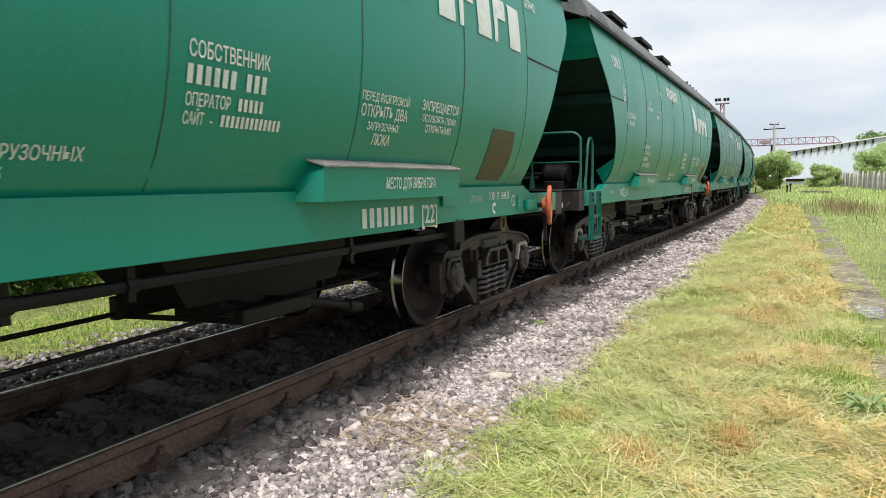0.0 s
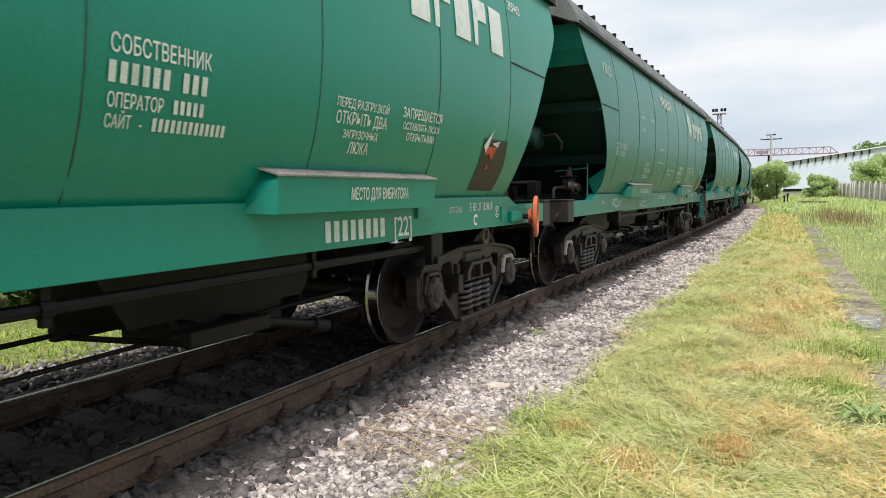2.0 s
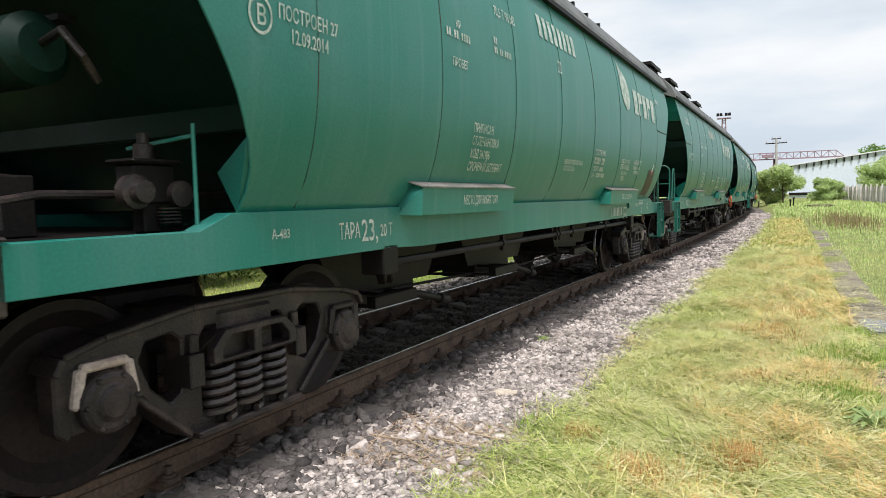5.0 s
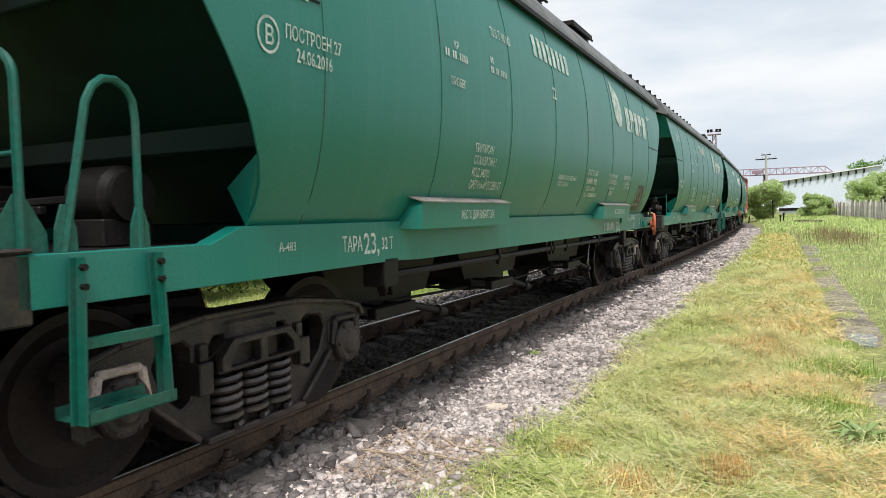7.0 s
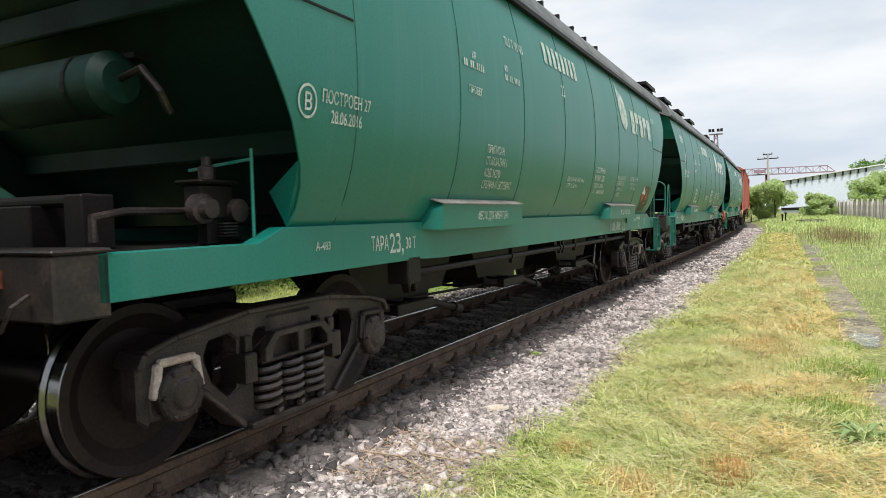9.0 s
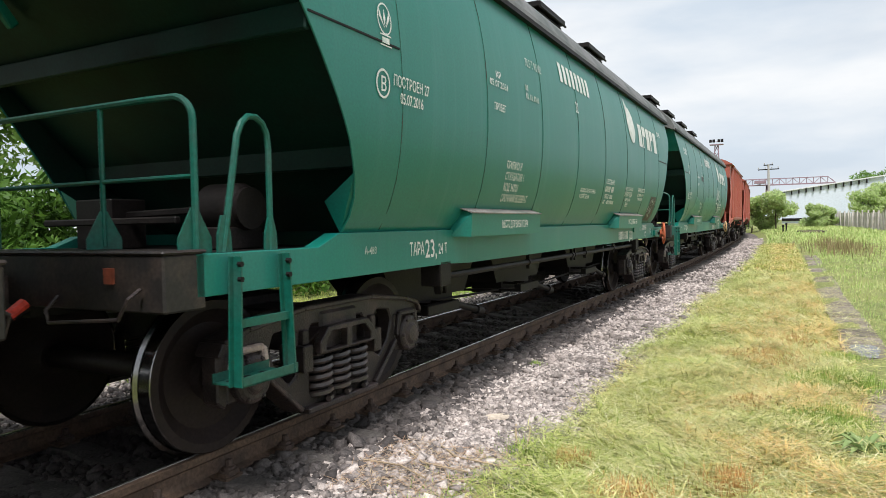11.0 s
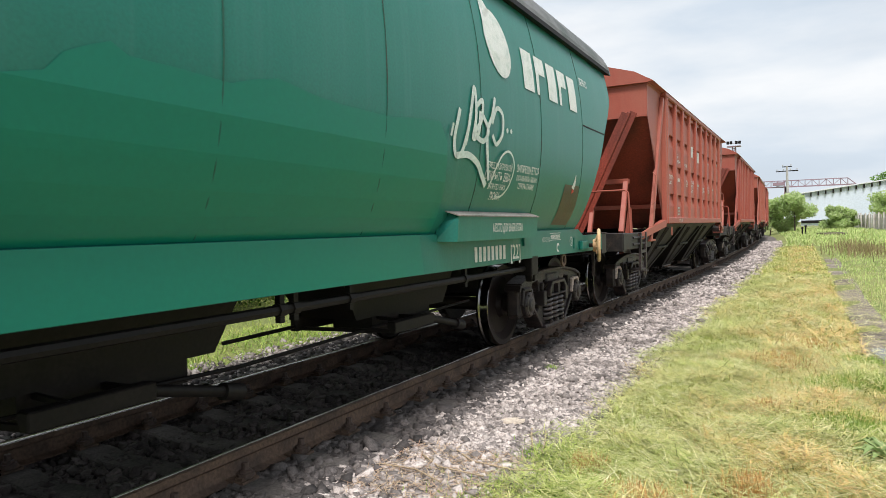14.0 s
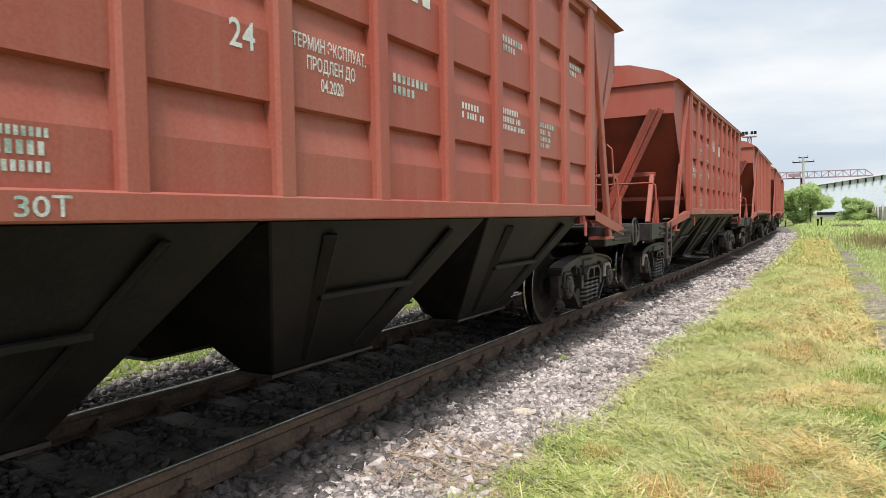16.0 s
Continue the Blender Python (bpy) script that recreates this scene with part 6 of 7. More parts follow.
def patchy(x, y, size, shift=0):
    """Smooth random patches of about that size, from -1 to 1."""
    a, b = np.asarray(x, float) / size + 100 + shift, np.asarray(y, float) / size + 100 + shift * 2
    i, j = np.floor(a).astype(int), np.floor(b).astype(int)
    f, g = a - i, b - j
    f, g = f * f * (3 - 2 * f), g * g * (3 - 2 * g)
    k = lambda p, q: KNOTS[p % 64, q % 64]
    return (k(i, j) * (1 - f) + k(i + 1, j) * f) * (1 - g) + (k(i, j + 1) * (1 - f) + k(i + 1, j + 1) * f) * g


def lumps(x, y):
    return 0.9 * patchy(x, y, 0.34) + 0.8 * patchy(x, y, 0.13, 9)


def build_grass():
    def field(n, x0, x1, y0, y1, power=1.0):
        y = y0 + (y1 - y0) * rng.random(n) ** power
        return rng.uniform(x0, x1, n), y

    edge = lambda y: -1.62 + 0.10 * np.sin(y * 1.3) + 0.06 * np.sin(y * 3.7) + np.interp(y, TY, TX) + 3.99
    # hay lying in swaths on the mown strip
    parts = [field(60000, -1.75, 0.68, 2.6, 9.0), field(45000, -1.75, 0.72, 9.0, 20.0), field(22000, -1.7, 0.8, 20, 45)]
    for (x, y), size in zip(parts, (1.0, 1.5, 3.0)):
        keep = x > edge(y) + rng.normal(0, 0.07, len(x))
        x, y = x[keep], y[keep]
        n = len(x)
        az = 2.2 * patchy(x, y, 0.3, 5) + rng.normal(0, 0.95, n) + (rng.random(n) < 0.5) * np.pi
        z = ground_z(x, y) + rng.uniform(0.0, 0.075, n) * np.clip(1 + 1.2 * lumps(x, y), 0.02, 3)
        tone = patchy(x, y, 0.55, 21) + 0.6 * patchy(x, y, 0.2, 33) + rng.normal(0, 0.35, n) + 0.55 * np.clip((x + 0.55) / 0.5, -1, 1)
        for pick, m, label in ((tone > 0.5, HAY_WARM, "sun-dried straw-coloured hay lying on the verge"), (tone < -0.45, HAY_GREEN, "freshly cut green hay lying on the verge"),
                               ((tone <= 0.5) & (tone >= -0.45), HAY, "freshly cut yellow-green hay lying on the verge")):
            j = int(pick.sum())
            blades("hay", x[pick], y[pick], z[pick], rng.gamma(4, 0.026, j) * size ** 0.5 + 0.03, rng.uniform(0.003, 0.0062, j) * size, rng.normal(0.98, 0.11, j).clip(0.62, 1.12), az[pick], m, label, "hay")
        k = n * 3 // 5
        x2, y2 = x[:k] + rng.normal(0, 0.05, k), y[:k] + rng.normal(0, 0.05, k)
        blades("grass", x2, y2, ground_z(x2, y2), rng.uniform(0.03, 0.085, k) * size ** 0.4, rng.uniform(0.003, 0.006, k) * size, rng.uniform(0.2, 0.9, k), rng.uniform(0, 6.28, k), GRASS, "short mown yellow-green grass")
    # longer stalks lying in bunches, each raked one way
    for nb, y0, y1, wide in ((900, 2.7, 9.0, 0.95), (700, 9.0, 22.0, 1.8)):
        bx, by = rng.uniform(-1.5, 0.6, nb), rng.uniform(y0, y1, nb)
        ba, br = rng.uniform(-0.9, 0.9, nb) + (rng.random(nb) < 0.5) * np.pi, rng.uniform(0.05, 0.20, nb)
        k = rng.integers(0, nb, nb * 26)
        n = len(k)
        x, y = bx[k] + rng.normal(0, 1, n) * br[k], by[k] + rng.normal(0, 0.8, n) * br[k]
        keep = x > edge(y) + 0.1
        x, y, k = x[keep], y[keep], k[keep]
        n = len(x)
        blades("hay", x, y, ground_z(x, y) + rng.uniform(0.02, 0.085, n), rng.uniform(0.07, 0.24, n), rng.uniform(0.003, 0.0056, n) * wide, rng.normal(0.96, 0.09, n).clip(0.70, 1.12), ba[k] + rng.normal(0, 0.55, n), HAY_PALE, "long cut stalks lying in bunches on the verge", "hay")
    # lush and orange tufts
    for cx, cy, r, n, m, h, label in ((0.42, 7.2, 0.30, 3500, LUSH, 0.16, "lush green grass beside the path"), (0.35, 5.9, 0.28, 2500, LUSH, 0.14, "lush green grass beside the path"), (0.55, 8.6, 0.2, 1500, LUSH, 0.13, "lush green grass beside the path"),
                                      (-1.30, 3.55, 0.42, 7000, LUSH, 0.08, "low green weeds at the edge of the ballast"), (-1.45, 4.4, 0.22, 1800, LUSH, 0.09, "low green weeds at the edge of the ballast"),
                                      (-0.22, 6.2, 0.13, 700, ORANGEGRASS, 0.15, "dried orange grass tuft"), (-0.25, 4.25, 0.14, 800, ORANGEGRASS, 0.15, "dried orange grass tuft"), (-1.24, 4.33, 0.10, 600, ORANGEGRASS, 0.14, "dried orange grass tuft"),
                                      (-0.75, 3.75, 0.22, 900, ORANGEGRASS, 0.15, "dried orange grass tuft"), (-0.1, 8.3, 0.30, 1200, ORANGEGRASS, 0.14, "dried orange grass tuft"), (0.1, 9.6, 0.3, 900, ORANGEGRASS, 0.14, "dried orange grass tuft"),
                                      (-2.43, 7.15, 0.075, 260, LUSH, 0.08, "small green weed growing in the ballast"), (-2.25, 5.3, 0.05, 60, LUSH, 0.05, "small green weed growing in the ballast")):
        x, y = cx + rng.normal(0, r * 0.6, n), cy + rng.normal(0, r * 0.6, n)
        z = np.where(track_u(x, y) < 2.35, ballast_z(track_u(x, y)), ground_z(x, y))
        blades("grass", x, y, z, rng.uniform(0.4, 1.0, n) * h, rng.uniform(0.004, 0.007, n), rng.uniform(0.05, 0.65, n), rng.uniform(0, 6.28, n), m, label)
    # the meadow beyond the path and the far strip
    x, y = field(36000, 1.15, 9.0, 6.0, 60.0, 1.6)
    n = len(x)
    k = (y / 12) ** 0.8
    blades("grass", x, y, ground_z(x, y), rng.uniform(0.05, 0.16, n), 0.007 * np.clip(k, 0.7, 4), rng.uniform(0.15, 0.8, n), rng.uniform(0, 6.28, n), TALL, "tall uncut meadow grass")
    x, y = field(16000, -2.0, 12.0, 45.0, 100.0)
    keep = (track_u(x, y) > 2.9)
    x, y = x[keep], y[keep]
    n = len(x)
    blades("grass", x, y, ground_z(x, y), rng.uniform(0.12, 0.34, n), rng.uniform(0.03, 0.06, n), rng.uniform(0.15, 0.8, n), rng.uniform(0, 6.28, n), TALL, "rank grass towards the distance")
    x, y = 2.6 + rng.normal(0, 0.7, 1100), 39 + rng.normal(0, 4.5, 1100)
    blades("weeds", x, y, ground_z(x, y), rng.uniform(0.25, 0.6, 1100), rng.uniform(0.012, 0.022, 1100), rng.uniform(0.0, 0.4, 1100), rng.uniform(0, 6.28, 1100), DRYWEED, "dry brown weeds in the meadow", "weeds")
    # beyond the track
    x, y = field(42000, -14.0, -6.45, -1.0, 26.0)
    n = len(x)
    mown = rng.random(n) < 0.5
    blades("grass", x, y, ground_z(x, y), np.where(mown, rng.uniform(0.06, 0.18, n), rng.uniform(0.03, 0.10, n)), rng.uniform(0.007, 0.012, n), np.where(mown, rng.uniform(0.7, 1.0, n), rng.uniform(0.1, 0.6, n)), rng.uniform(0, 6.28, n), GRASS, "rough grass beyond the track")
    x, y = field(16000, -7.8, -6.25, -1.0, 24.0)
    n = len(x)
    blades("grass", x, y, ground_z(x, y), rng.uniform(0.03, 0.11, n), rng.uniform(0.009, 0.016, n), rng.uniform(0.3, 0.9, n), rng.uniform(0, 6.28, n), LUSH, "green weeds along the far ballast edge")


STRAW = mat("dry_stalk", (0.42, 0.33, 0.22), rough=0.8, vary=0.3, fine=90)
SLATE = mat("flat_pale_stone", (0.55, 0.47, 0.38), rough=0.85, vary=0.25, scale=6, fine=50, bump=0.4)


def build_small_things():
    g = Geo()
    out = [(math.cos(a) * (0.105 + 0.02 * math.sin(3 * a)), math.sin(a) * (0.075 + 0.012 * math.cos(2 * a))) for a in np.linspace(0, 2 * math.pi, 12)[:-1]]
    n = len(out)
    g.add([(x, y, 0) for x, y in out] + [(x * 0.9, y * 0.9, 0.022) for x, y in out], [tuple(range(n)), tuple(range(2 * n - 1, n - 1, -1))] + [(k, k + n, (k + 1) % n + n, (k + 1) % n) for k in range(n)])
    tagged(part("flat_stone", g, SLATE, bevel=0.005, place=pose(-2.05, 5.05, -0.205, 4, -3, 20)), "pale flat stone lying on the gravel", "stone")
    for k, pts in enumerate(([(-1.84, 4.92, -0.195), (-1.78, 4.74, -0.19), (-1.70, 4.55, -0.195), (-1.68, 4.48, -0.19)], [(-2.25, 4.30, -0.19), (-1.95, 4.05, -0.19), (-1.6, 3.98, -0.18), (-1.42, 4.05, -0.17)],
                             [(-2.35, 4.05, -0.19), (-2.1, 3.85, -0.185), (-1.75, 3.80, -0.18)], [(-1.72, 4.9, -0.19), (-1.62, 4.6, -0.17), (-1.56, 4.35, -0.17)],
                             [(-2.5, 3.75, -0.19), (-2.2, 3.72, -0.175), (-1.95, 3.6, -0.18)])):
        tagged(part("dry_stalk", Geo().tube(pts, 0.006 if k else 0.008, 6), STRAW, smooth=True), "dry broken plant stalk lying on the gravel", "stalk", group="stalks on the gravel")
    n = 900
    x, y = rng.uniform(-2.5, -1.5, n), rng.uniform(3.3, 4.3, n)
    blades("straw", x, y, ballast_z(track_u(x, y)) + 0.035, rng.uniform(0.06, 0.22, n), rng.uniform(0.003, 0.006, n), rng.uniform(0.95, 1.05, n), rng.uniform(0, 6.28, n),
           leaf_mat("old_straw", [(0.45, 0.30, 0.20), (0.52, 0.42, 0.28), (0.36, 0.22, 0.15)], 0.8, 0.05), "old brown straw scattered over the gravel", "straw")
    n = 4200
    y = rng.uniform(3.2, 22, n)
    x = 0.90 + 0.012 * (y - 8) + rng.normal(0, 0.26, n)
    blades("straw", x, y, -0.182 + rise(y) + rng.uniform(0, 0.012, n), rng.uniform(0.06, 0.24, n), rng.uniform(0.004, 0.008, n), rng.uniform(0.97, 1.04, n), rng.uniform(0, 6.28, n), HAY, "hay strewn over the footpath", "hay")
    # broad-leaved plant by the path
    plant = new("broadleaf_plant")
    plant.matrix_basis = pose(0.52, 5.12, float(ground_z(0.52, 5.12)))
    LEAF = leaf_mat("broad_leaf_green", [(0.20, 0.29, 0.10), (0.26, 0.34, 0.13)], 0.6, 0.2)
    for k in range(22):
        a, ln = k * 2.4, random.uniform(0.12, 0.24)
        w = ln * 0.13
        rise_z = random.uniform(0.05, 0.13)
        L = Geo()
        for s, ww, zz in ((0.05, 0.15, 0.1), (0.35, 0.9, 0.75), (0.7, 0.8, 1.0), (1.0, 0.05, 0.75)):
            for side, dz in ((-1, 0.018), (0, 0.0), (1, 0.018)):
                L.v.append((math.cos(a) * ln * s - math.sin(a) * w * ww * side, math.sin(a) * ln * s + math.cos(a) * w * ww * side, rise_z * zz + dz * ww))
        for r in range(3):
            for c in range(2):
                i = r * 3 + c
                L.f.append((i, i + 1, i + 4, i + 3))
        part("leaf", L, LEAF, plant, smooth=True)
    tagged(plant, "broad-leaved green plant beside the path", "plant")


# ---- footpath ----
SLAB = mat("worn_path_concrete", (0.225, 0.195, 0.165), rough=0.95, vary=0.3, scale=5, fine=40, second=(0.13, 0.115, 0.085), amount=0.9, obj=0.28, bump=0.5, spec=0.2)
WET = mat("puddle_water", (0.10, 0.10, 0.10), rough=0.06, vary=0.05, bump=0.0, spec=0.8)


def build_path():
    path = tagged(part("path", Geo().box(0.66, 1.16, 3.0, 33.0, -0.40, -0.222), SOIL), "narrow worn concrete footpath in the grass", "path", kind="structure")
    v = Geo().box(-0.245, 0.245, -0.195, 0.195, -0.05, 0.0)
    first = part("slab", v, SLAB, path, bevel=0.012)
    first.matrix_basis = pose(0.90, 3.2, -0.185)
    y = 3.2
    while y < 32:
        y += 0.405
        o = new("slab", first.data)
        o.parent = path
        o.matrix_basis = pose(0.90 + 0.03 * math.sin(y * 0.7) + (0.012 * (y - 8)), y, -0.188 + random.uniform(-0.006, 0.004) + float(rise(y)), random.uniform(-0.8, 0.8), random.uniform(-0.8, 0.8), random.uniform(-1.5, 1.5))
    out = [(0.14 * math.cos(a) * (1 + 0.25 * math.sin(3 * a)), 0.55 * math.sin(a) * (1 + 0.2 * math.cos(2 * a))) for a in np.linspace(0, 2 * math.pi, 24)[:-1]]
    tagged(part("puddle", Geo().add([(x, y, 0) for x, y in out], [tuple(range(len(out)))]), WET, place=pose(0.93, 9.2, -0.180)), "shallow puddle on the footpath", "puddle", kind="structure")


# ---- trees and bushes ----
BARK = mat("tree_bark", (0.10, 0.08, 0.06), rough=0.9, vary=0.3, scale=6, fine=40, bump=0.6)
FOLIAGE = [leaf_mat("foliage", [(0.12, 0.23, 0.045), (0.20, 0.34, 0.07), (0.09, 0.18, 0.03), (0.27, 0.40, 0.11)], 0.5, 0.5),
           # Paled leaves: the haze of distance is put into the colour.
           leaf_mat("foliage_haze_pale", [(0.50, 0.62, 0.28), (0.58, 0.68, 0.34), (0.42, 0.55, 0.22), (0.62, 0.70, 0.40)], 0.5, 0.6),
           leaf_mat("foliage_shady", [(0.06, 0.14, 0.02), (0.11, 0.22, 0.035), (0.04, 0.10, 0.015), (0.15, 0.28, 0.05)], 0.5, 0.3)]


def leaves(centres, radius, n, size, squash=0.8):
    k = rng.integers(0, len(centres), n)
    d = rng.normal(size=(n, 3))
    d /= np.linalg.norm(d, axis=1, keepdims=True)
    c = centres[k] + d * (radius[k] * rng.random(n) ** 0.4)[:, None] * np.array([1, 1, squash])
    a, b = rng.normal(size=(n, 3)), rng.normal(size=(n, 3))
    a /= np.linalg.norm(a, axis=1, keepdims=True)
    b -= a * (a * b).sum(1, keepdims=True)
    b /= np.linalg.norm(b, axis=1, keepdims=True)
    s = (size * rng.uniform(0.6, 1.3, n))[:, None]
    v = np.stack([c - a * s, c + b * s * 0.38 + a * s * 0.1, c + a * s, c - b * s * 0.38 + a * s * 0.1], 1).reshape(-1, 3)
    t = (np.array([(0, 1, 2), (0, 2, 3)])[None] + (np.arange(n) * 4)[:, None, None]).reshape(-1, 3)
    return v, t


def build_tree(x, y, h, spread, n_leaf, leaf, m, label, low=0.3, category="tree"):
    tree = new("tree" if category == "tree" else "bush")
    base = float(ground_z(x, y))
    tree.matrix_basis = pose(x, y, base)
    r = random.Random(int(x * 31 + y * 17))
    g = Geo().tube([(0, 0, -0.1), (0.1 * r.uniform(-1, 1), 0.1 * r.uniform(-1, 1), h * 0.35), (0.25 * r.uniform(-1, 1), 0.25 * r.uniform(-1, 1), h * 0.7), (0.3 * r.uniform(-1, 1), 0.3, h * 0.92)], [0.022 * h, 0.017 * h, 0.010 * h, 0.003 * h], 8)
    part("trunk", g, BARK, tree, smooth=True)
    centres, radius = [], []
    for k in range(16 if category == "tree" else 12):
        a, f = k * 2.4 + r.uniform(-0.4, 0.4), r.uniform(low, 0.95)
        reach = spread * r.uniform(0.45, 1.0) * (1.15 - 0.6 * f)
        tip = (math.cos(a) * reach, math.sin(a) * reach, h * min(1.0, f + 0.12))
        root = (0, 0, h * f * 0.75)
        mid = tuple(0.5 * (p + q) + (0.1 if i == 2 else 0) for i, (p, q) in enumerate(zip(root, tip)))
        part("limb", Geo().tube([root, mid, tip], [0.007 * h, 0.004 * h, 0.0015 * h], 6), BARK, tree)
        for t in (0.55, 0.8, 1.0):
            centres.append([root[i] + (tip[i] - root[i]) * t + r.uniform(-0.25, 0.25) * spread * 0.4 for i in range(3)])
            radius.append(spread * (r.uniform(0.16, 0.32) if category == "tree" else r.uniform(0.28, 0.45)))
    v, t = leaves(np.array(centres), np.array(radius), n_leaf, leaf)
    v[:, 2] = np.maximum(v[:, 2], 0.02)
    crown = mesh_from("crown", v, t, m)
    crown.parent = tree
    tagged(crown, kind="stuff")
    return tagged(tree, label, category)


def build_trees():
    for x, y, h, s in ((-14.5, 5.0, 8.5, 3.0), (-13.0, 9.5, 7.0, 2.8), (-15.5, 13.5, 9.0, 3.2), (-14.0, 18.5, 8.0, 3.0), (-16.5, 23.5, 9.0, 3.4), (-13.5, 0.5, 7.0, 2.8), (-18.5, 9.0, 10.0, 3.6), (-19.0, 17.0, 10.0, 3.6), (-17.5, 1.5, 9.0, 3.4)):
        build_tree(x, y, h, s, 9500, 0.115, FOLIAGE[0], "tall leafy deciduous tree beyond the track", 0.22)
    for x, y, h, s in ((-11.5, 3.5, 2.6, 1.7), (-11.0, 7.0, 2.4, 1.6), (-12.0, 11.5, 2.8, 1.8), (-11.5, 15.5, 2.6, 1.8), (-12.5, 20.0, 2.8, 1.9), (-10.2, 1.0, 2.2, 1.5), (-10.0, 5.2, 2.0, 1.4), (-10.4, 9.3, 2.3, 1.5), (-10.6, 13.4, 2.2, 1.5)):
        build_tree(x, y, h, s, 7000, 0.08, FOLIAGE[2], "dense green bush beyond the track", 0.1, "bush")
    for x, y, h, s, lab in ((-2.9, 88, 3.7, 2.0, "bush"), (-0.3, 86, 4.1, 2.0, "bush"), (-5.5, 94, 4.4, 2.6, "bush"), (3.9, 90, 2.3, 1.5, "bush"), (5.0, 92, 1.9, 1.3, "bush"), (10.6, 104, 4.9, 2.2, "bush"), (13.0, 107, 5.4, 2.6, "bush")):
        build_tree(x, y, h, s, 6500, 0.20, FOLIAGE[1], "bush in the distance, its light green paled as haze", 0.08, lab)
    for x, y, h, s in ((18.0, 175, 11.0, 4.5), (23.0, 180, 11.5, 5.0), (-22, 190, 9, 5), (-30, 200, 9, 5)):
        build_tree(x, y, h, s, 2600, 0.30, FOLIAGE[0], "dark leafy tree far behind the sheds", 0.3)


# ---- the distance ----
CONCRETE = mat("weathered_concrete", (0.42, 0.41, 0.38), rough=0.9, vary=0.2, scale=2, fine=20, second=(0.30, 0.29, 0.27), bump=0.3)
SHED = mat("pale_shed_cladding", (0.60, 0.66, 0.74), rough=0.7, vary=0.08, scale=0.15, fine=3, second=(0.54, 0.60, 0.68), amount=0.6, bump=0.0)
CRANE = mat("faded_crane_paint", (0.30, 0.20, 0.24), rough=0.7, vary=0.2, second=(0.22, 0.17, 0.20))
PICKET = mat("grey_fence_concrete", (0.58, 0.55, 0.51), rough=0.9, vary=0.2, scale=2, second=(0.38, 0.35, 0.33), obj=0.25, amount=0.8)
WHITESHEET = mat("white_tank_paint", (0.75, 0.76, 0.78), rough=0.5, vary=0.05)
ASPHALTROOF = mat("dark_shed_roof", (0.10, 0.10, 0.11), rough=0.9, vary=0.2)


def build_pole():
    pole = new("utility_pole")
    z = float(ground_z(-1.1, 95))
    pole.matrix_basis = pose(-1.05, 95, z, 0, -1.0, 0)
    h = 8.35 - z
    part("shaft", Geo().tube([(0, 0, 0), (0, 0, h)], [0.20, 0.12], 10), CONCRETE, pole, smooth=True)
    for zz, w in ((h - 0.65, 1.22), (h - 0.1, 0.55)):
        arm = part("crossarm", Geo().box(-w, w, -0.05, 0.05, zz - 0.06, zz + 0.06), DARK, pole)
        for x in np.linspace(-w + 0.1, w - 0.1, 4 if w > 1 else 2):
            part("insulator", Geo().tube([(x, 0, zz + 0.05), (x, 0, zz + 0.14), (x, 0, zz + 0.15), (x, 0, zz + 0.28)], [0.02, 0.02, 0.065, 0.05], 8), CONCRETE, arm)
    tagged(pole, "pale concrete utility pole with two crossarms", "utility pole")


def build_mast():
    mast = new("floodlight_mast")
    mast.matrix_basis = pose(-11.5, 150, float(ground_z(-11.5, 150)))
    g = Geo()
    for k in range(4):
        a = (1 if k % 2 else -1, 1 if k // 2 else -1)
        part("mast_leg", Geo().bar((a[0] * 0.9, a[1] * 0.9, 0), (a[0] * 0.3, a[1] * 0.3, 16.6), 0.12), CRANE, mast)
    for k in range(11):
        f0, f1 = 0.9 - 0.6 * k / 11, 0.9 - 0.6 * (k + 1) / 11
        z0, z1 = 16.6 * k / 11, 16.6 * (k + 1) / 11
        b = Geo()
        for s in (-1, 1):
            b.bar((-f0, s * f0, z0), (f1, s * f1, z1), 0.06).bar((f0, s * f0, z0), (-f1, s * f1, z1), 0.06)
        part("mast_brace", b, CRANE, mast)
    part("lamp_platform", Geo().box(-1.3, 1.3, -0.8, 0.8, 16.5, 16.65).box(-1.3, 1.3, -0.82, -0.78, 17.1, 17.16), CRANE, mast)
    for x in (-1.1, -0.5, 0.5, 1.1):
        part("floodlight", Geo().box(x - 0.25, x + 0.25, -0.9, -0.5, 17.0, 17.6), DARK, mast, bevel=0.04)
    tagged(mast, "tall lattice floodlight mast", "light mast")


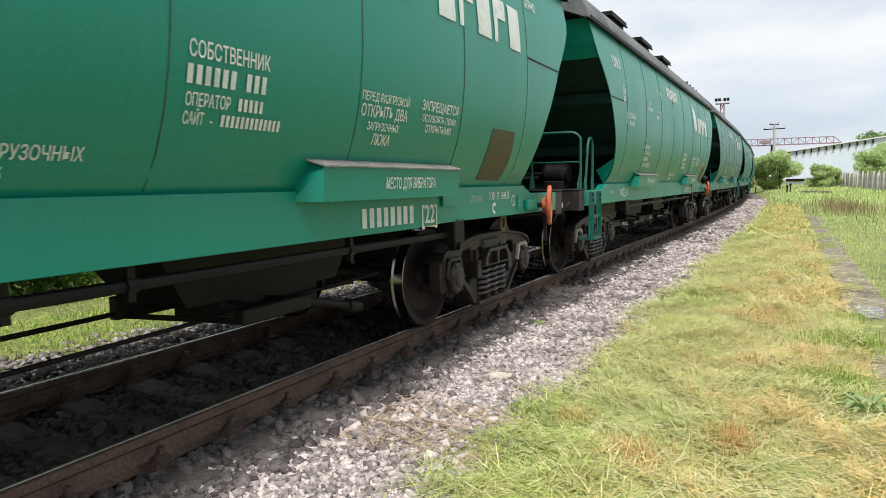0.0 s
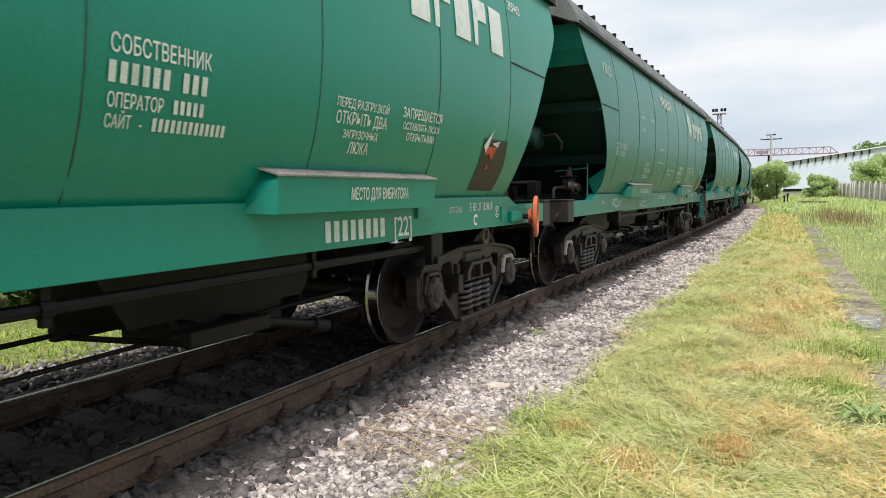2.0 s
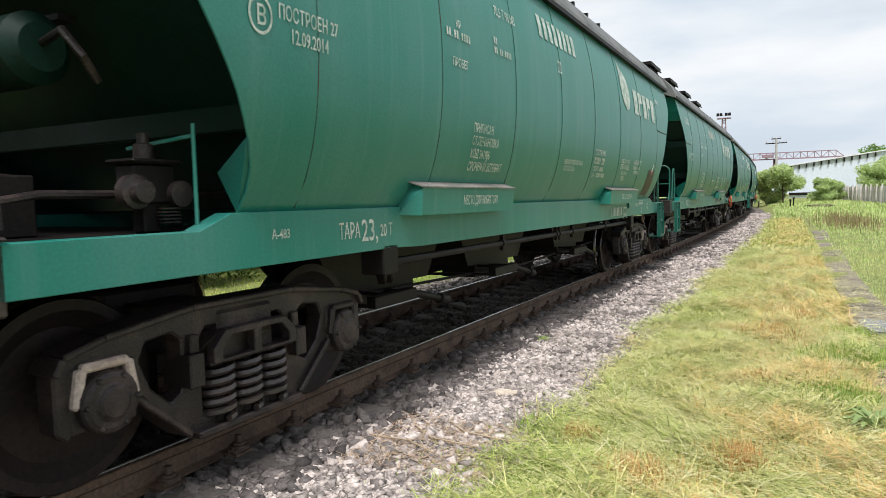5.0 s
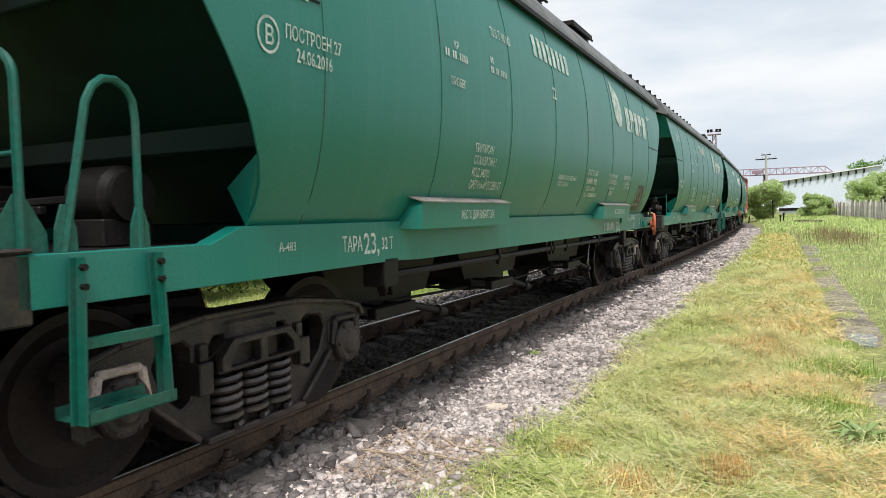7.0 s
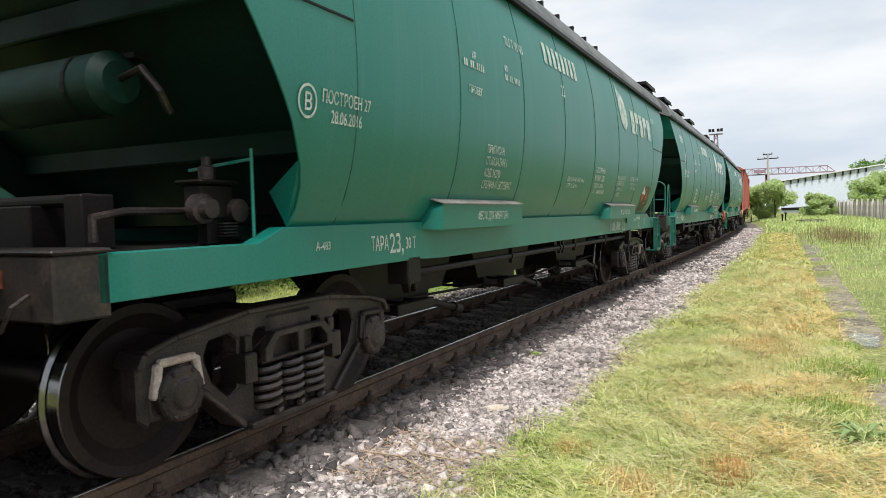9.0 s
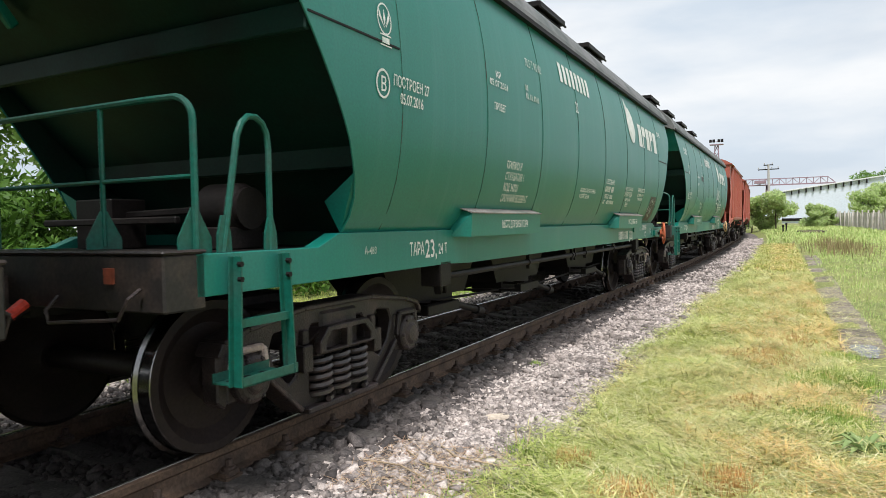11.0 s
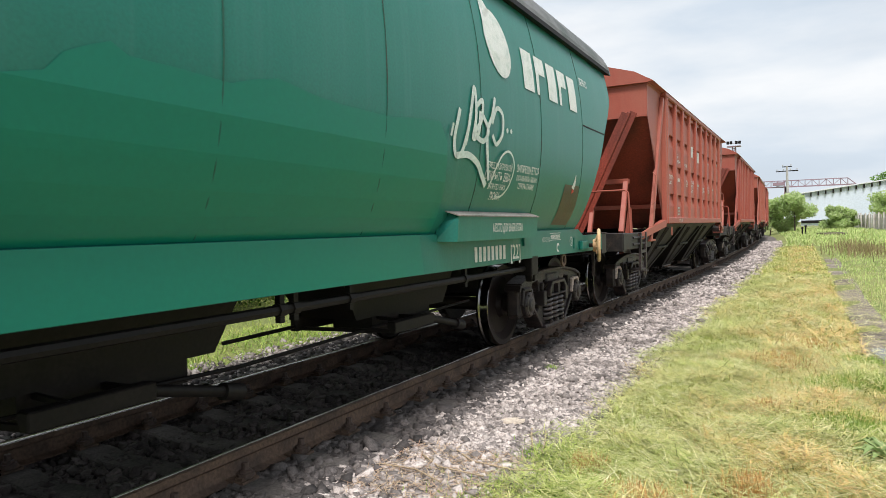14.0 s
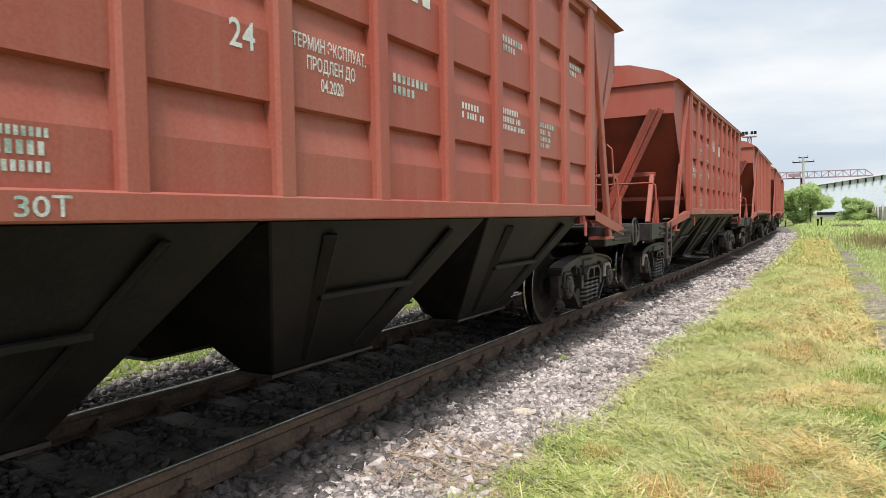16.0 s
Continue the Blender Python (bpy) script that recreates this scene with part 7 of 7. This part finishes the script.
def build_crane():
    crane = new("gantry_crane")
    crane.matrix_basis = pose(0, 220, 0)
    x0, x1, zb, zt = -14.0, 12.4, 11.4, 13.2
    part("bottom_chord", Geo().bar((x0, 0, zb), (x1 + 2.0, 0, zb), 0.3, 0.35), CRANE, crane)
    part("top_chord", Geo().bar((x0, 0, zt), (x1, 0, zt), 0.25, 0.25), CRANE, crane)
    part("end_diagonal", Geo().bar((x1, 0, zt), (x1 + 2.0, 0, zb), 0.22), CRANE, crane)
    n = 15
    for k in range(n + 1):
        x = x0 + (x1 - x0) * k / n
        part("vertical", Geo().bar((x, 0, zb), (x, 0, zt), 0.14), CRANE, crane)
        if k < n:
            xn = x0 + (x1 - x0) * (k + 1) / n
            part("diagonal", Geo().bar((x, 0, zb if k % 2 else zt), (xn, 0, zt if k % 2 else zb), 0.14), CRANE, crane)
    part("trolley", Geo().box(-6.5, -3.5, -0.8, 0.8, zt - 1.3, zt - 0.4), CRANE, crane)
    part("crane_leg", Geo().bar((-3.2, 0, zb), (-4.0, 0, 0.4), 0.5).bar((-3.2, 0, zb), (-2.4, 0, 0.4), 0.5), CRANE, crane)
    part("crane_leg", Geo().bar((-13.2, 0, zb), (-14.0, 0, 0.4), 0.5).bar((-13.2, 0, zb), (-12.4, 0, 0.4), 0.5), CRANE, crane)
    tagged(crane, "faded purple lattice gantry crane bridge", "crane")


def build_shed():
    shed = new("storage_shed")
    shed.matrix_basis = pose(0, 170, 0)
    x0, x1, z0, z1 = 0.6, 20.0, 7.5, 10.2
    part("wall", Geo().add([(x, y, z) for y in (0, 14) for x, z in ((x0, 0.2), (x1, 0.2), (x1, z1), (x0, z0))], [(0, 1, 2, 3), (7, 6, 5, 4), (0, 4, 5, 1), (1, 5, 6, 2), (2, 6, 7, 3), (3, 7, 4, 0)]), SHED, shed, "pale grey-blue clad wall")
    part("eave", Geo().bar((x0 - 0.3, -0.25, z0 + 0.02), (x1 + 0.2, -0.25, z1 + 0.05), 0.6, 0.22), WHITESHEET, shed)
    for k in range(12):
        x = x0 + 0.5 + k * 1.43
        z = z0 + (z1 - z0) * (x - x0) / (x1 - x0)
        part("eave_bracket", Geo().box(x - 0.14, x + 0.14, -0.5, 0.0, z - 1.0, z - 0.12), DARK, shed)
    part("base_step", Geo().box(x0, x0 + 4.5, -0.3, 0.0, 0.9, 1.5), DARK, shed)
    tagged(shed, "long pale shed with a sloping roofline and dark brackets", "building")
    low = new("low_shed")
    low.matrix_basis = pose(11.5, 110, float(ground_z(11.5, 110)))
    for k, (x, w, zt) in enumerate(((-0.2, 1.6, 3.0), (2.4, 2.0, 3.3), (5.8, 2.2, 3.3))):
        part("roof_vault", Geo().lathe([(-3, 1.0 * w * 0.6), (3, 1.0 * w * 0.6)], "y", 16, (x, 0, zt - 0.9)), ASPHALTROOF, low, "dark vaulted roof", smooth=True)
    part("wall", Geo().box(-1.6, 8.0, -3.0, 3.0, 0.0, 2.3), CONCRETE, low)
    tagged(low, "low concrete shed with dark vaulted roofs", "building")
    tank = new("storage_tank")
    tank.matrix_basis = pose(10.1, 105, float(ground_z(10.1, 105)))
    part("shell", Geo().lathe([(-1.2, 0.0), (-1.2, 0.62), (-1.0, 0.78), (1.0, 0.78), (1.2, 0.62), (1.2, 0.0)], "y", 20, (0, 0, 2.3)), WHITESHEET, tank, smooth=True)
    part("cradle", Geo().box(-0.6, 0.6, -0.8, 0.8, 0.0, 1.7), CONCRETE, tank)
    tagged(tank, "white rounded storage tank behind the fence", "tank")


def build_fence():
    fence = new("fence")
    g0 = Geo().box(-0.02, 0.02, -0.20, 0.20, 0.0, 1.62)
    first = part("slat", g0, PICKET, fence)
    post0 = part("post", Geo().box(-0.07, 0.07, -0.07, 0.07, 0.0, 1.85), PICKET, fence)
    n = 66
    for k in range(n):
        f = k / (n - 1)
        x, y = 6.2 + 2.7 * f, 96 - 30 * f
        o = first if k == 0 else new("slat", first.data)
        o.parent = fence
        o.matrix_basis = pose(x, y, float(ground_z(x, y)) + random.uniform(-0.05, 0.05), random.uniform(-1.5, 1.5), random.uniform(-3, 3), 5.1)
        if k % 5 == 0:
            p = post0 if k == 0 else new("post", post0.data)
            p.parent = fence
            p.matrix_basis = pose(x - 0.1, y, float(ground_z(x, y)), 0, random.uniform(-3, 3), 0)
    tagged(fence, "old grey concrete slab fence, slightly leaning", "fence")
    for x, y, h in ((0.35, 70, 0.75), (0.62, 70.5, 0.85)):
        tagged(part("marker_post", Geo().tube([(0, 0, 0), (0, 0, h)], 0.06, 8).box(-0.09, 0.09, -0.05, 0.05, h - 0.2, h), DARK, place=pose(x, y, float(ground_z(x, y)))), "short dark switch marker post in the grass", "post", group="marker posts")
    for k, (a, b) in enumerate((((1.5, 68.5), (3.4, 67)), ((1.9, 66), (3.7, 66.5)))):
        tagged(part("log", Geo().tube([(a[0], a[1], float(ground_z(*a)) + 0.10), (b[0], b[1], float(ground_z(*b)) + 0.12)], 0.09, 8), BARK, smooth=True), "grey weathered log lying in the grass", "log", group="logs in the grass")
    wall = part("yard_wall", Geo().box(-0.12, 0.12, -2.6, 2.6, -0.3, 2.0), CONCRETE, place=pose(-17.0, 14.5, float(ground_z(-17, 14.5)), 0, 0, 20))
    tagged(wall, "weathered concrete yard wall among the trees", "wall", kind="structure")


build_ground()
build_train()
build_trees()
build_pole()
build_mast()
build_crane()
build_shed()
build_fence()
build_small_things()
build_grass()
build_ballast()
build_path()
build_rails()
build_stones()
motions()
